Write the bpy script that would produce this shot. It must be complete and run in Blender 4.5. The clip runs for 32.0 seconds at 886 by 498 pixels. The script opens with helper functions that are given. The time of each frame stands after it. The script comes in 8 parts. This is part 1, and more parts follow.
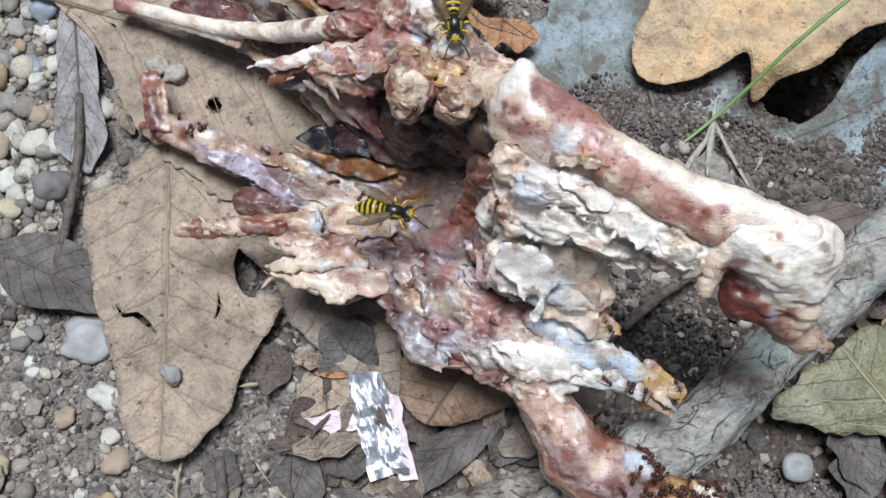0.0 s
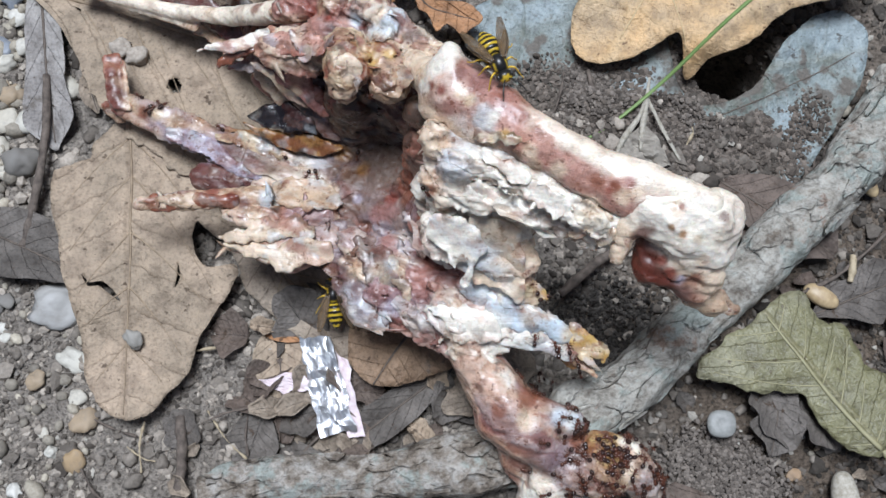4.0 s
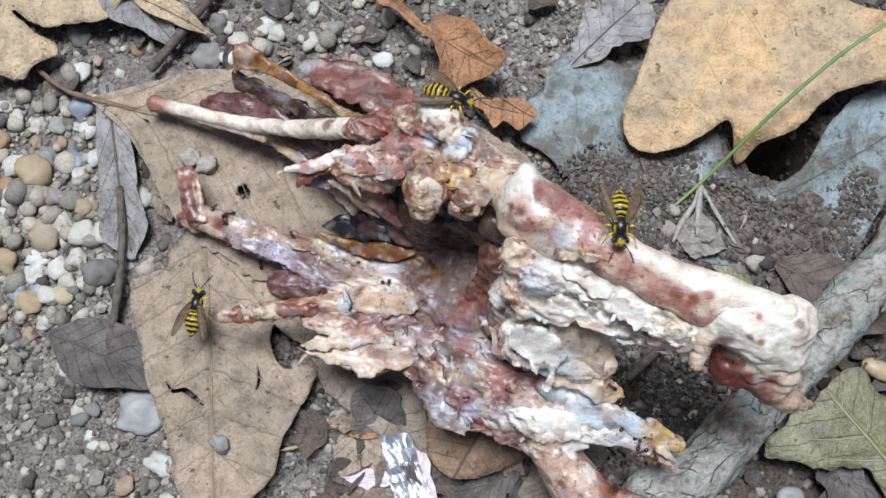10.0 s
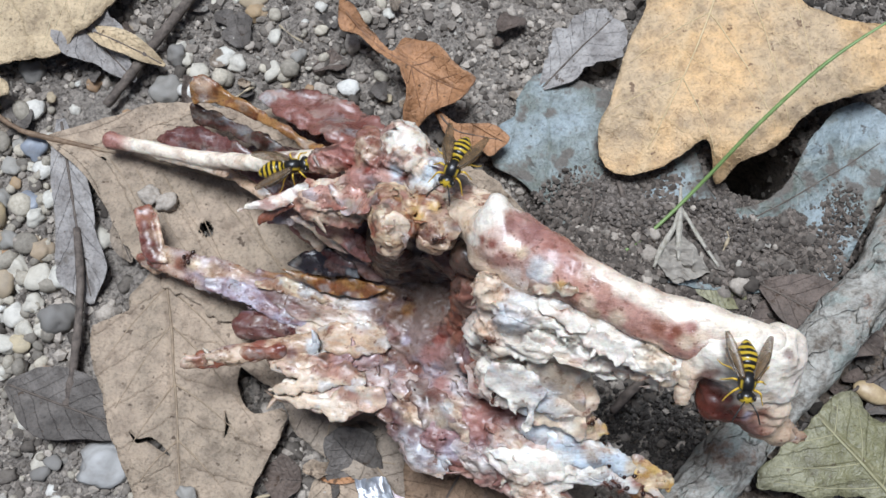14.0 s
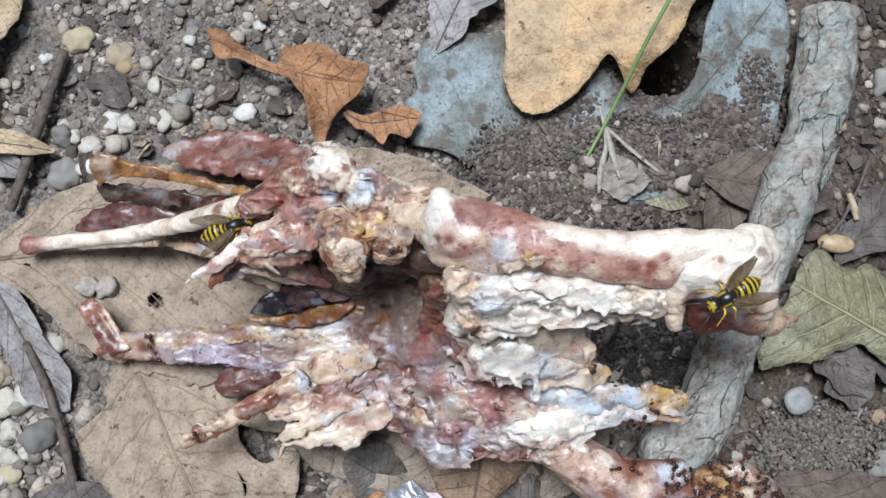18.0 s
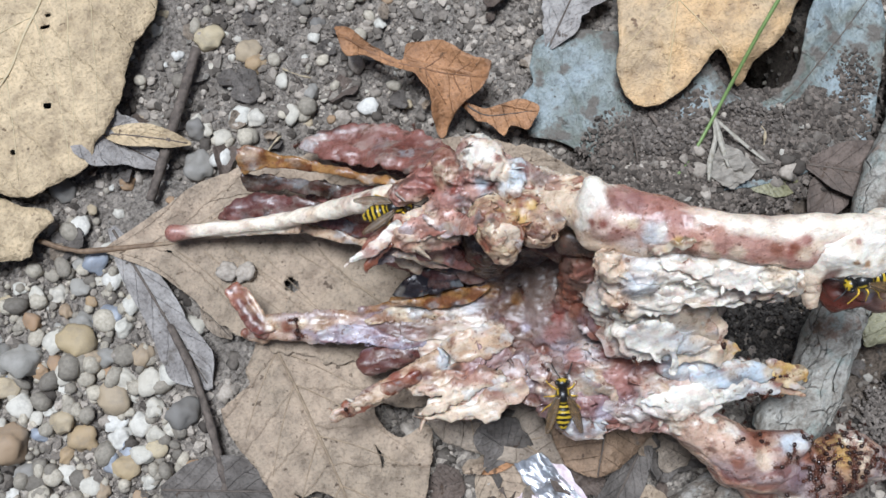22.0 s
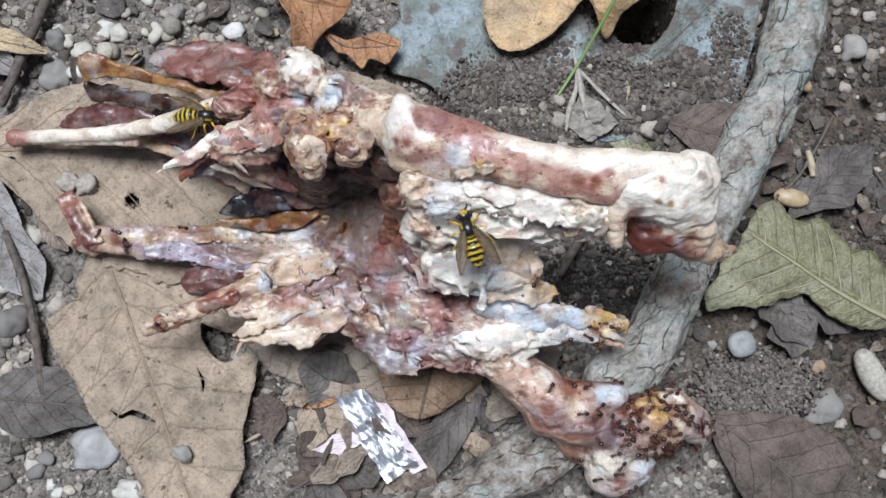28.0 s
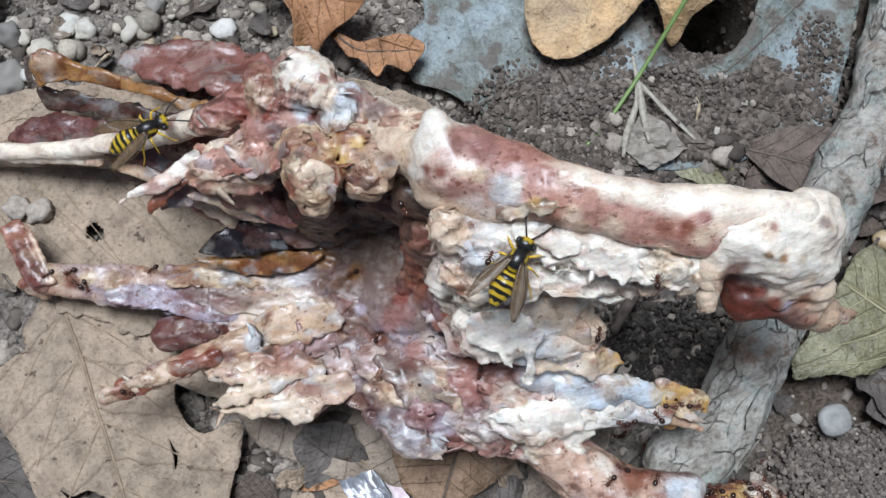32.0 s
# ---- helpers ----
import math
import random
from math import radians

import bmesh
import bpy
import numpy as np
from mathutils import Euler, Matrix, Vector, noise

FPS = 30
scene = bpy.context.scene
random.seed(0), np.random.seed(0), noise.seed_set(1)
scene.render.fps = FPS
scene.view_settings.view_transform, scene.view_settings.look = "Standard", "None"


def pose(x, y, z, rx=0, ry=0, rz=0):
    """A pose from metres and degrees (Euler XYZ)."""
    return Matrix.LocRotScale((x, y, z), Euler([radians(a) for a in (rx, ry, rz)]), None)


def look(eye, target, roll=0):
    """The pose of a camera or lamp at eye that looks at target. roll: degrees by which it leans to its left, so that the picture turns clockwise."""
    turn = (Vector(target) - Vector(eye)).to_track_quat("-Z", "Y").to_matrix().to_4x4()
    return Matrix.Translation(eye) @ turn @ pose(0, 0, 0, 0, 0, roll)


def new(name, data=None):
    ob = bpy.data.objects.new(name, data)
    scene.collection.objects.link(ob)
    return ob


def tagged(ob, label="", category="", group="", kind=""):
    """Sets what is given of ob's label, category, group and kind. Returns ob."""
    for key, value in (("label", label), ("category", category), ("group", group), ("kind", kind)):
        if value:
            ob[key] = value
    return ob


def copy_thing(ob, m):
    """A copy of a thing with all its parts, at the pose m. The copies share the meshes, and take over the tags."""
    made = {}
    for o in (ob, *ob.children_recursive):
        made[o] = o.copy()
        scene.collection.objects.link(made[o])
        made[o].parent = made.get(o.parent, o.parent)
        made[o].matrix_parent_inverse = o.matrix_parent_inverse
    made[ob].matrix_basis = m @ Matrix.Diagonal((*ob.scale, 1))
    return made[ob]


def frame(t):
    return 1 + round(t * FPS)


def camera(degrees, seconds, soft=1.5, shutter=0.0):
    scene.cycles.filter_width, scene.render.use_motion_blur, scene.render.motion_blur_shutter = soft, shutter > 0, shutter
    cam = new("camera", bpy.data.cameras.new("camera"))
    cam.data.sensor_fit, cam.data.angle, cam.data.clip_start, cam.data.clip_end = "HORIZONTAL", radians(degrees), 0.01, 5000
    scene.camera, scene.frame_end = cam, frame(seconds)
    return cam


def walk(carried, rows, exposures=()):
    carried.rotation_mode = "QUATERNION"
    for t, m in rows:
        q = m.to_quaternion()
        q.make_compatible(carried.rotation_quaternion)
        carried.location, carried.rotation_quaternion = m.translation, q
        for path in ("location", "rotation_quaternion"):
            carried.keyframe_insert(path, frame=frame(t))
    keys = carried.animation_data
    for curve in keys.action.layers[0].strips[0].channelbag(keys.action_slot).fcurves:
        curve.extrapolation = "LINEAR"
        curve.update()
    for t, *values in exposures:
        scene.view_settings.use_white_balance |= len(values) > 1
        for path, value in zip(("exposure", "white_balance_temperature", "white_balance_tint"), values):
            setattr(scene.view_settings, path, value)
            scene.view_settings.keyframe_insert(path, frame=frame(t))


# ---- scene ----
cam = camera(46.6, 32.0, soft=1.55)
PATH = [
    (0, (-0.00076, 0.00411, 0.2123), (0.0002, 0.05233, 0.0182), 1.68),
    (0.5, (0.00516, 0.00689, 0.21175), (0.00577, 0.05344, 0.01724), 0.60),
    (1, (0.00712, 0.00255, 0.21122), (0.0076, 0.04796, 0.01644), 0.35),
    (1.5, (0.00862, 0.00241, 0.21591), (0.00863, 0.04812, 0.0212), -0.05),
    (2, (0.00998, 0.0016, 0.21982), (0.00967, 0.04789, 0.02525), -0.24),
    (2.5, (0.01063, 0.00432, 0.22402), (0.00941, 0.05094, 0.02954), -1.37),
    (4.5, (0.01124, -0.00024, 0.22535), (0.01266, 0.04251, 0.02998), 2.25),
    (5, (0.00754, 0.00638, 0.2305), (0.00944, 0.04948, 0.03521), 2.42),
    (5.5, (0.00142, 0.0094, 0.2325), (0.00088, 0.05493, 0.03775), -0.75),
    (6, (-0.0005, 0.01507, 0.23393), (-0.00128, 0.06165, 0.03943), -1.42),
    (6.5, (-0.00122, 0.01619, 0.23446), (-0.00219, 0.06347, 0.04013), -2.06),
    (7, (-0.00129, 0.0189, 0.23482), (-0.0022, 0.0666, 0.04059), -2.39),
    (7.5, (-0.00191, 0.01741, 0.23398), (-0.00262, 0.06444, 0.03959), -2.40),
    (8, (-0.00212, 0.01471, 0.23282), (-0.0024, 0.06109, 0.03828), -1.89),
    (8.5, (-0.00117, 0.01573, 0.23444), (-0.00118, 0.06167, 0.03979), -1.65),
    (9, (0.00039, 0.01307, 0.23454), (0.00044, 0.05863, 0.0398), -1.66),
    (9.5, (-0.0007, 0.01356, 0.23588), (-0.00043, 0.05903, 0.04112), -1.60),
    (10, (-0.00299, 0.01739, 0.23696), (-0.00289, 0.06271, 0.04216), -2.09),
    (10.5, (-0.00087, 0.01704, 0.23709), (-0.00097, 0.06273, 0.04237), -2.58),
    (11, (0.00055, 0.01672, 0.23523), (0.0012, 0.06188, 0.04039), -1.89),
    (11.5, (0.00051, 0.01269, 0.23189), (0.00218, 0.0567, 0.0368), -0.72),
    (12, (0.00293, 0.01282, 0.22868), (0.0047, 0.05547, 0.03329), -0.71),
    (12.5, (-0.0002, 0.01598, 0.23572), (0.00186, 0.05716, 0.04002), -0.41),
    (13, (0.00553, 0.0161, 0.23204), (0.00697, 0.05916, 0.03673), -1.34),
    (13.5, (-0.0016, 0.02031, 0.22846), (0.00168, 0.06809, 0.03427), 0.78),
    (14, (0.00011, 0.02237, 0.22878), (0.00326, 0.07103, 0.03481), -0.49),
    (14.5, (0.00301, 0.02352, 0.2238), (0.01236, 0.06558, 0.02849), 3.75),
    (16.5, (-0.00564, 0.03683, 0.22874), (0.00909, 0.07412, 0.03279), -0.54),
    (17, (-0.00332, 0.03348, 0.22636), (0.0116, 0.07051, 0.03038), -0.88),
    (17.5, (0.00041, 0.03753, 0.22617), (0.01392, 0.06967, 0.02923), -0.08),
    (18, (-0.00199, 0.03653, 0.22909), (0.01152, 0.06853, 0.03213), -0.21),
    (18.5, (-0.0064, 0.03481, 0.23002), (0.00747, 0.06711, 0.03313), 0.36),
    (19, (-0.01426, 0.04491, 0.23974), (-0.00156, 0.07501, 0.04243), -0.05),
    (19.5, (-0.03362, 0.04847, 0.24828), (-0.01859, 0.08236, 0.05174), 1.04),
    (20, (-0.04102, 0.05195, 0.24885), (-0.02882, 0.08413, 0.05183), -2.08),
    (20.5, (-0.04378, 0.05743, 0.25162), (-0.03208, 0.08913, 0.05449), -2.73),
    (21, (-0.04094, 0.05747, 0.24922), (-0.02959, 0.08817, 0.05192), -2.76),
    (21.5, (-0.03753, 0.05467, 0.24662), (-0.02572, 0.08474, 0.04924), -1.80),
    (22, (-0.02925, 0.04452, 0.24186), (-0.0163, 0.07486, 0.04459), -0.28),
    (22.5, (-0.01791, 0.03744, 0.2383), (-0.00566, 0.06594, 0.04072), 0.05),
    (23, (-0.01459, 0.02953, 0.2438), (-0.00358, 0.06209, 0.04677), -2.53),
    (23.5, (-0.00593, 0.02772, 0.24612), (0.00453, 0.06446, 0.0498), -3.70),
    (24, (0.00468, 0.02601, 0.24277), (0.0163, 0.06086, 0.04617), -1.35),
    (24.5, (0.00718, 0.02159, 0.24257), (0.0182, 0.0555, 0.04577), -1.57),
    (25, (0.00941, 0.021, 0.24251), (0.02012, 0.05465, 0.04565), -1.88),
    (25.5, (0.00834, 0.01985, 0.24697), (0.01849, 0.04858, 0.04931), -0.68),
    (27.5, (0.00368, 0.01909, 0.23731), (0.01603, 0.05055, 0.04018), 2.31),
    (28, (0.00078, 0.01673, 0.23487), (0.01257, 0.04854, 0.03776), 1.67),
    (28.5, (0.00153, 0.01858, 0.23051), (0.01383, 0.05234, 0.03376), 2.08),
    (29, (0.00177, 0.02226, 0.2202), (0.01522, 0.05784, 0.02385), 3.23),
    (29.5, (0.00095, 0.02297, 0.2042), (0.01242, 0.05503, 0.00712), 2.21),
    (30, (-0.00026, 0.02714, 0.19777), (0.01157, 0.05927, 0.00072), 2.99),
    (30.5, (-0.00178, 0.02933, 0.1999), (0.01051, 0.06262, 0.00307), 3.08),
    (31, (-0.00226, 0.03064, 0.20031), (0.01011, 0.06455, 0.00359), 2.66),
    (31.5, (-0.0007, 0.03131, 0.19798), (0.01208, 0.0647, 0.0012), 3.39),
    (32, (-0.00082, 0.03168, 0.1947), (0.01255, 0.06546, -0.00197), 3.93),
]
walk(cam, [(t, look(eye, target, roll)) for t, eye, target, roll in PATH], [(0, 0.21), (2.5, 0.19), (6, 0.18), (17, 0.22), (25.5, 0.23), (28, 0.17), (29.5, 0.11), (32, 0.09)])

# ---- light: soft overcast daylight under thin trees ----
world = bpy.data.worlds.new("sky")
scene.world = world
world.use_nodes = True
wt = world.node_tree
sky = wt.nodes.new("ShaderNodeTexSky")
sky.sky_type, sky.sun_disc = "NISHITA", False
sky.sun_elevation, sky.sun_rotation = radians(78), radians(-14)
sky.air_density, sky.dust_density, sky.ozone_density = 1.0, 3.0, 1.0
wt.links.new(sky.outputs[0], wt.nodes["Background"].inputs[0])
wt.nodes["Background"].inputs[1].default_value = 0.044
sun = new("sun", bpy.data.lights.new("sun", "SUN"))
sun.data.energy, sun.data.angle, sun.data.color = 3.75, radians(21), (0.905, 1.0, 1.14)
sun.matrix_world = look((-0.03, 0.12, 0.6), (0, 0, 0))

from mathutils.geometry import delaunay_2d_cdt

# ---- tools: all lengths below are in millimetres ----
MM = 0.001


class Noise:
    """Smooth value noise on arrays of points."""

    def __init__(self, seed):
        self.grid = np.random.RandomState(seed).rand(32, 32, 32) * 2 - 1

    def __call__(self, p, size):
        q = np.asarray(p, float) / size
        i = np.floor(q).astype(int)
        f = q - i
        f = f * f * (3 - 2 * f)
        i, j = i % 32, (i + 1) % 32
        g, out = self.grid, 0
        for a, fa in ((i, 1 - f), (j, f)):
            for b, fb in ((i, 1 - f), (j, f)):
                for c, fc in ((i, 1 - f), (j, f)):
                    out = out + g[a[..., 0], b[..., 1], c[..., 2]] * fa[..., 0] * fb[..., 1] * fc[..., 2]
        return out

    def rough(self, p, size, octaves=3):
        return sum(self(np.asarray(p) + 7.3 * k, size / 2 ** k) / 2 ** k for k in range(octaves))


wob, wob2 = Noise(3), Noise(8)


def mesh_of(name, verts, faces, smooth=True):
    """A mesh from points in millimetres."""
    me = bpy.data.meshes.new(name)
    me.from_pydata((np.asarray(verts, float) * MM).tolist(), [], np.asarray(faces).tolist() if isinstance(faces, np.ndarray) else faces)
    me.update()
    if smooth:
        me.shade_smooth()
    return me


def colour_of(me, colours):
    a = me.color_attributes.new("tone", "FLOAT_COLOR", "POINT")
    rgba = np.ones((len(me.vertices), 4), np.float32)
    rgba[:, :3] = colours
    a.data.foreach_set("color", rgba.ravel())


def solid(name, me, material, parent=None, label=""):
    """One mesh object, a part where it has a parent."""
    ob = new(name, me)
    if not me.materials:
        me.materials.append(material)
    if parent:
        ob.parent = parent
    return tagged(ob, label)


def part(name, bm, material, parent, label=""):
    me = bpy.data.meshes.new(name)
    bm.to_mesh(me)
    bm.free()
    me.shade_smooth()
    return solid(name, me, material, parent, label)


def thing(name, label, category, group="", m=None):
    ob = new(name)
    ob.empty_display_size = 0.002
    ob.matrix_basis = m or Matrix()
    return tagged(ob, label, category, group)


def spline(points, n):
    """n points on a smooth curve through the given ones (any width)."""
    p = np.asarray(points, float)
    p = np.vstack([2 * p[0] - p[1], p, 2 * p[-1] - p[-2]])
    u = np.linspace(0, len(p) - 3 - 1e-9, n)
    k = u.astype(int)
    f = (u - k)[:, None]
    a, b, c, d = p[k], p[k + 1], p[k + 2], p[k + 3]
    return 0.5 * (2 * b + (c - a) * f + (2 * a - 5 * b + 4 * c - d) * f ** 2 + (3 * b - a - 3 * c + d) * f ** 3)


def tube(points, n=24, sides=10, rough=0.0, size=2.0, seed=0.0, flat=1.0):
    """Verts and faces of a tapering tube through (x, y, z, radius), closed at both ends."""
    c = spline(points, n)
    t = np.gradient(c[:, :3], axis=0)
    t /= np.linalg.norm(t, axis=1)[:, None] + 1e-9
    side = np.cross(t, (0.05, 0.1, 1.0))
    side /= np.linalg.norm(side, axis=1)[:, None] + 1e-9
    up = np.cross(side, t)
    ang = np.arange(sides) / sides * 2 * np.pi
    ring = side[:, None] * np.cos(ang)[None, :, None] + up[:, None] * np.sin(ang)[None, :, None] * flat
    v = c[:, None, :3] + ring * np.maximum(c[:, 3], 0.02)[:, None, None]
    if rough:
        v = v + ring * (wob.rough(v + seed, size) * rough)[..., None]
    v = v.reshape(-1, 3)
    f = []
    for i in range(n - 1):
        for j in range(sides):
            k = (j + 1) % sides
            f.append((i * sides + j, i * sides + k, (i + 1) * sides + k, (i + 1) * sides + j))
    f.append(tuple(range(sides - 1, -1, -1)))
    f.append(tuple((n - 1) * sides + j for j in range(sides)))
    return v, f


def join(pieces):
    verts, faces, n = [], [], 0
    for v, f in pieces:
        verts.append(np.asarray(v, float))
        faces += [tuple(i + n for i in q) for q in f]
        n += len(v)
    return np.vstack(verts), faces


_bm = bmesh.new()
bmesh.ops.create_icosphere(_bm, subdivisions=1, radius=1)
ICO1 = (np.array([v.co[:] for v in _bm.verts]), [tuple(v.index for v in f.verts) for f in _bm.faces])
_bm.free()
_bm = bmesh.new()
bmesh.ops.create_icosphere(_bm, subdivisions=2, radius=1)
ICO2 = (np.array([v.co[:] for v in _bm.verts]), [tuple(v.index for v in f.verts) for f in _bm.faces])
_bm.free()
_bm = bmesh.new()
bmesh.ops.create_icosphere(_bm, subdivisions=3, radius=1)
ICO3 = (np.array([v.co[:] for v in _bm.verts]), [tuple(v.index for v in f.verts) for f in _bm.faces])
_bm.free()


# ---- materials ----
def material(name, rough=0.6, spec=0.4):
    m = bpy.data.materials.new(name)
    m.use_nodes = True
    b = m.node_tree.nodes["Principled BSDF"]
    b.inputs["Roughness"].default_value = rough
    b.inputs["Specular IOR Level"].default_value = spec
    return m, m.node_tree, b


def coords(nt, source="Object"):
    return nt.nodes.new("ShaderNodeTexCoord").outputs[source]


def noise_node(nt, vec, mm, detail=4, rough=0.6):
    n = nt.nodes.new("ShaderNodeTexNoise")
    n.inputs["Scale"].default_value = 1000 / mm
    n.inputs["Detail"].default_value, n.inputs["Roughness"].default_value = detail, rough
    nt.links.new(vec, n.inputs["Vector"])
    return n.outputs["Fac"]


def ramp(nt, fac, stops):
    r = nt.nodes.new("ShaderNodeValToRGB")
    while len(r.color_ramp.elements) < len(stops):
        r.color_ramp.elements.new(0.5)
    for e, (p, c) in zip(r.color_ramp.elements, stops):
        e.position = p
        e.color = (*c, 1) if len(c) == 3 else c
    nt.links.new(fac, r.inputs["Fac"])
    return r.outputs["Color"]


def grey(nt, fac, lo, hi, a=0.0, b=1.0):
    n = nt.nodes.new("ShaderNodeMapRange")
    for k, v in zip(("From Min", "From Max", "To Min", "To Max"), (lo, hi, a, b)):
        n.inputs[k].default_value = v
    nt.links.new(fac, n.inputs["Value"])
    return n.outputs[0]


def math_node(nt, op, a, b=0.0, c=0.0):
    n = nt.nodes.new("ShaderNodeMath")
    n.operation = op
    for k, v in enumerate((a, b, c)):
        if isinstance(v, (int, float)):
            n.inputs[k].default_value = v
        else:
            nt.links.new(v, n.inputs[k])
    return n.outputs[0]


def mix(nt, fac, a, b, blend="MIX"):
    n = nt.nodes.new("ShaderNodeMix")
    n.data_type, n.blend_type = "RGBA", blend
    for k, v in ((0, fac), (6, a), (7, b)):
        if isinstance(v, (int, float)):
            n.inputs[k].default_value = v
        elif isinstance(v, tuple):
            n.inputs[k].default_value = (*v, 1)
        else:
            nt.links.new(v, n.inputs[k])
    return n.outputs[2]


def bump(nt, bsdf, height, mm, strength=1.0, under=None):
    n = nt.nodes.new("ShaderNodeBump")
    n.inputs["Distance"].default_value, n.inputs["Strength"].default_value = mm * MM, strength
    nt.links.new(height, n.inputs["Height"])
    if under is not None:
        nt.links.new(under, n.inputs["Normal"])
    nt.links.new(n.outputs[0], bsdf.inputs["Normal"])
    return n.outputs[0]


def soil_material(name, light=1.0):
    m, nt, b = material(name, 0.92, 0.2)
    v = coords(nt)
    big, mid, fine = noise_node(nt, v, 45), noise_node(nt, v, 5, 6, 0.7), noise_node(nt, v, 1.0, 4, 0.75)
    c = ramp(nt, mid, [(0.3, (0.068 * light, 0.058 * light, 0.050 * light)), (0.5, (0.185 * light, 0.162 * light, 0.140 * light)), (0.72, (0.31 * light, 0.278 * light, 0.24 * light))])
    c = mix(nt, grey(nt, big, 0.35, 0.65), c, (0.20 * light, 0.178 * light, 0.155 * light))
    c = mix(nt, 0.9, c, ramp(nt, fine, [(0.34, (0.25, 0.235, 0.22)), (0.5, (0.85, 0.84, 0.83)), (0.66, (1.25, 1.24, 1.22))]), "MULTIPLY")
    far = nt.nodes.new("ShaderNodeVectorMath")
    far.operation = "DISTANCE"
    far.inputs[1].default_value = (0.125, 0.03, 0)
    nt.links.new(v, far.inputs[0])
    damp = grey(nt, math_node(nt, "ADD", far.outputs["Value"], math_node(nt, "MULTIPLY", big, 0.04)), 0.08, 0.115, 1.0, 0.0)
    c = mix(nt, damp, c, mix(nt, 1.0, c, (0.54, 0.48, 0.43), "MULTIPLY"))
    nt.links.new(c, b.inputs["Base Color"])
    n = bump(nt, b, mid, 2.0, 1.0)
    bump(nt, b, fine, 0.8, 1.0, n)
    return m


def crumb_material(name, dark, light, rough=0.9):
    """Grains that vary from piece to piece."""
    m, nt, b = material(name, rough, 0.25)
    v = coords(nt)
    g = nt.nodes.new("ShaderNodeNewGeometry").outputs["Random Per Island"]
    c = ramp(nt, g, [(0.0, dark), (0.6, tuple((x + y) / 2 for x, y in zip(dark, light))), (1.0, light)])
    c = mix(nt, 0.6, c, ramp(nt, noise_node(nt, v, 0.8, 3), [(0.3, (0.5, 0.48, 0.46)), (0.7, (1.1, 1.1, 1.1))]), "MULTIPLY")
    nt.links.new(c, b.inputs["Base Color"])
    bump(nt, b, noise_node(nt, v, 0.5, 3), 0.2, 0.8)
    return m


def stone_material(name, stops, rough=0.62):
    m, nt, b = material(name, rough, 0.35)
    v = coords(nt)
    r = nt.nodes.new("ShaderNodeObjectInfo").outputs["Random"]
    c = ramp(nt, r, stops)
    c = mix(nt, 0.55, c, ramp(nt, noise_node(nt, v, 2.2, 5), [(0.3, (0.62, 0.58, 0.52)), (0.65, (1.08, 1.06, 1.04))]), "MULTIPLY")
    c = mix(nt, grey(nt, noise_node(nt, coords(nt, 'Generated'), 900, 4, 0.7), 0.46, 0.70, 0, 0.7), c, (0.16, 0.142, 0.122))
    nt.links.new(c, b.inputs["Base Color"])
    bump(nt, b, noise_node(nt, v, 0.7, 4), 0.18, 0.7)
    return m


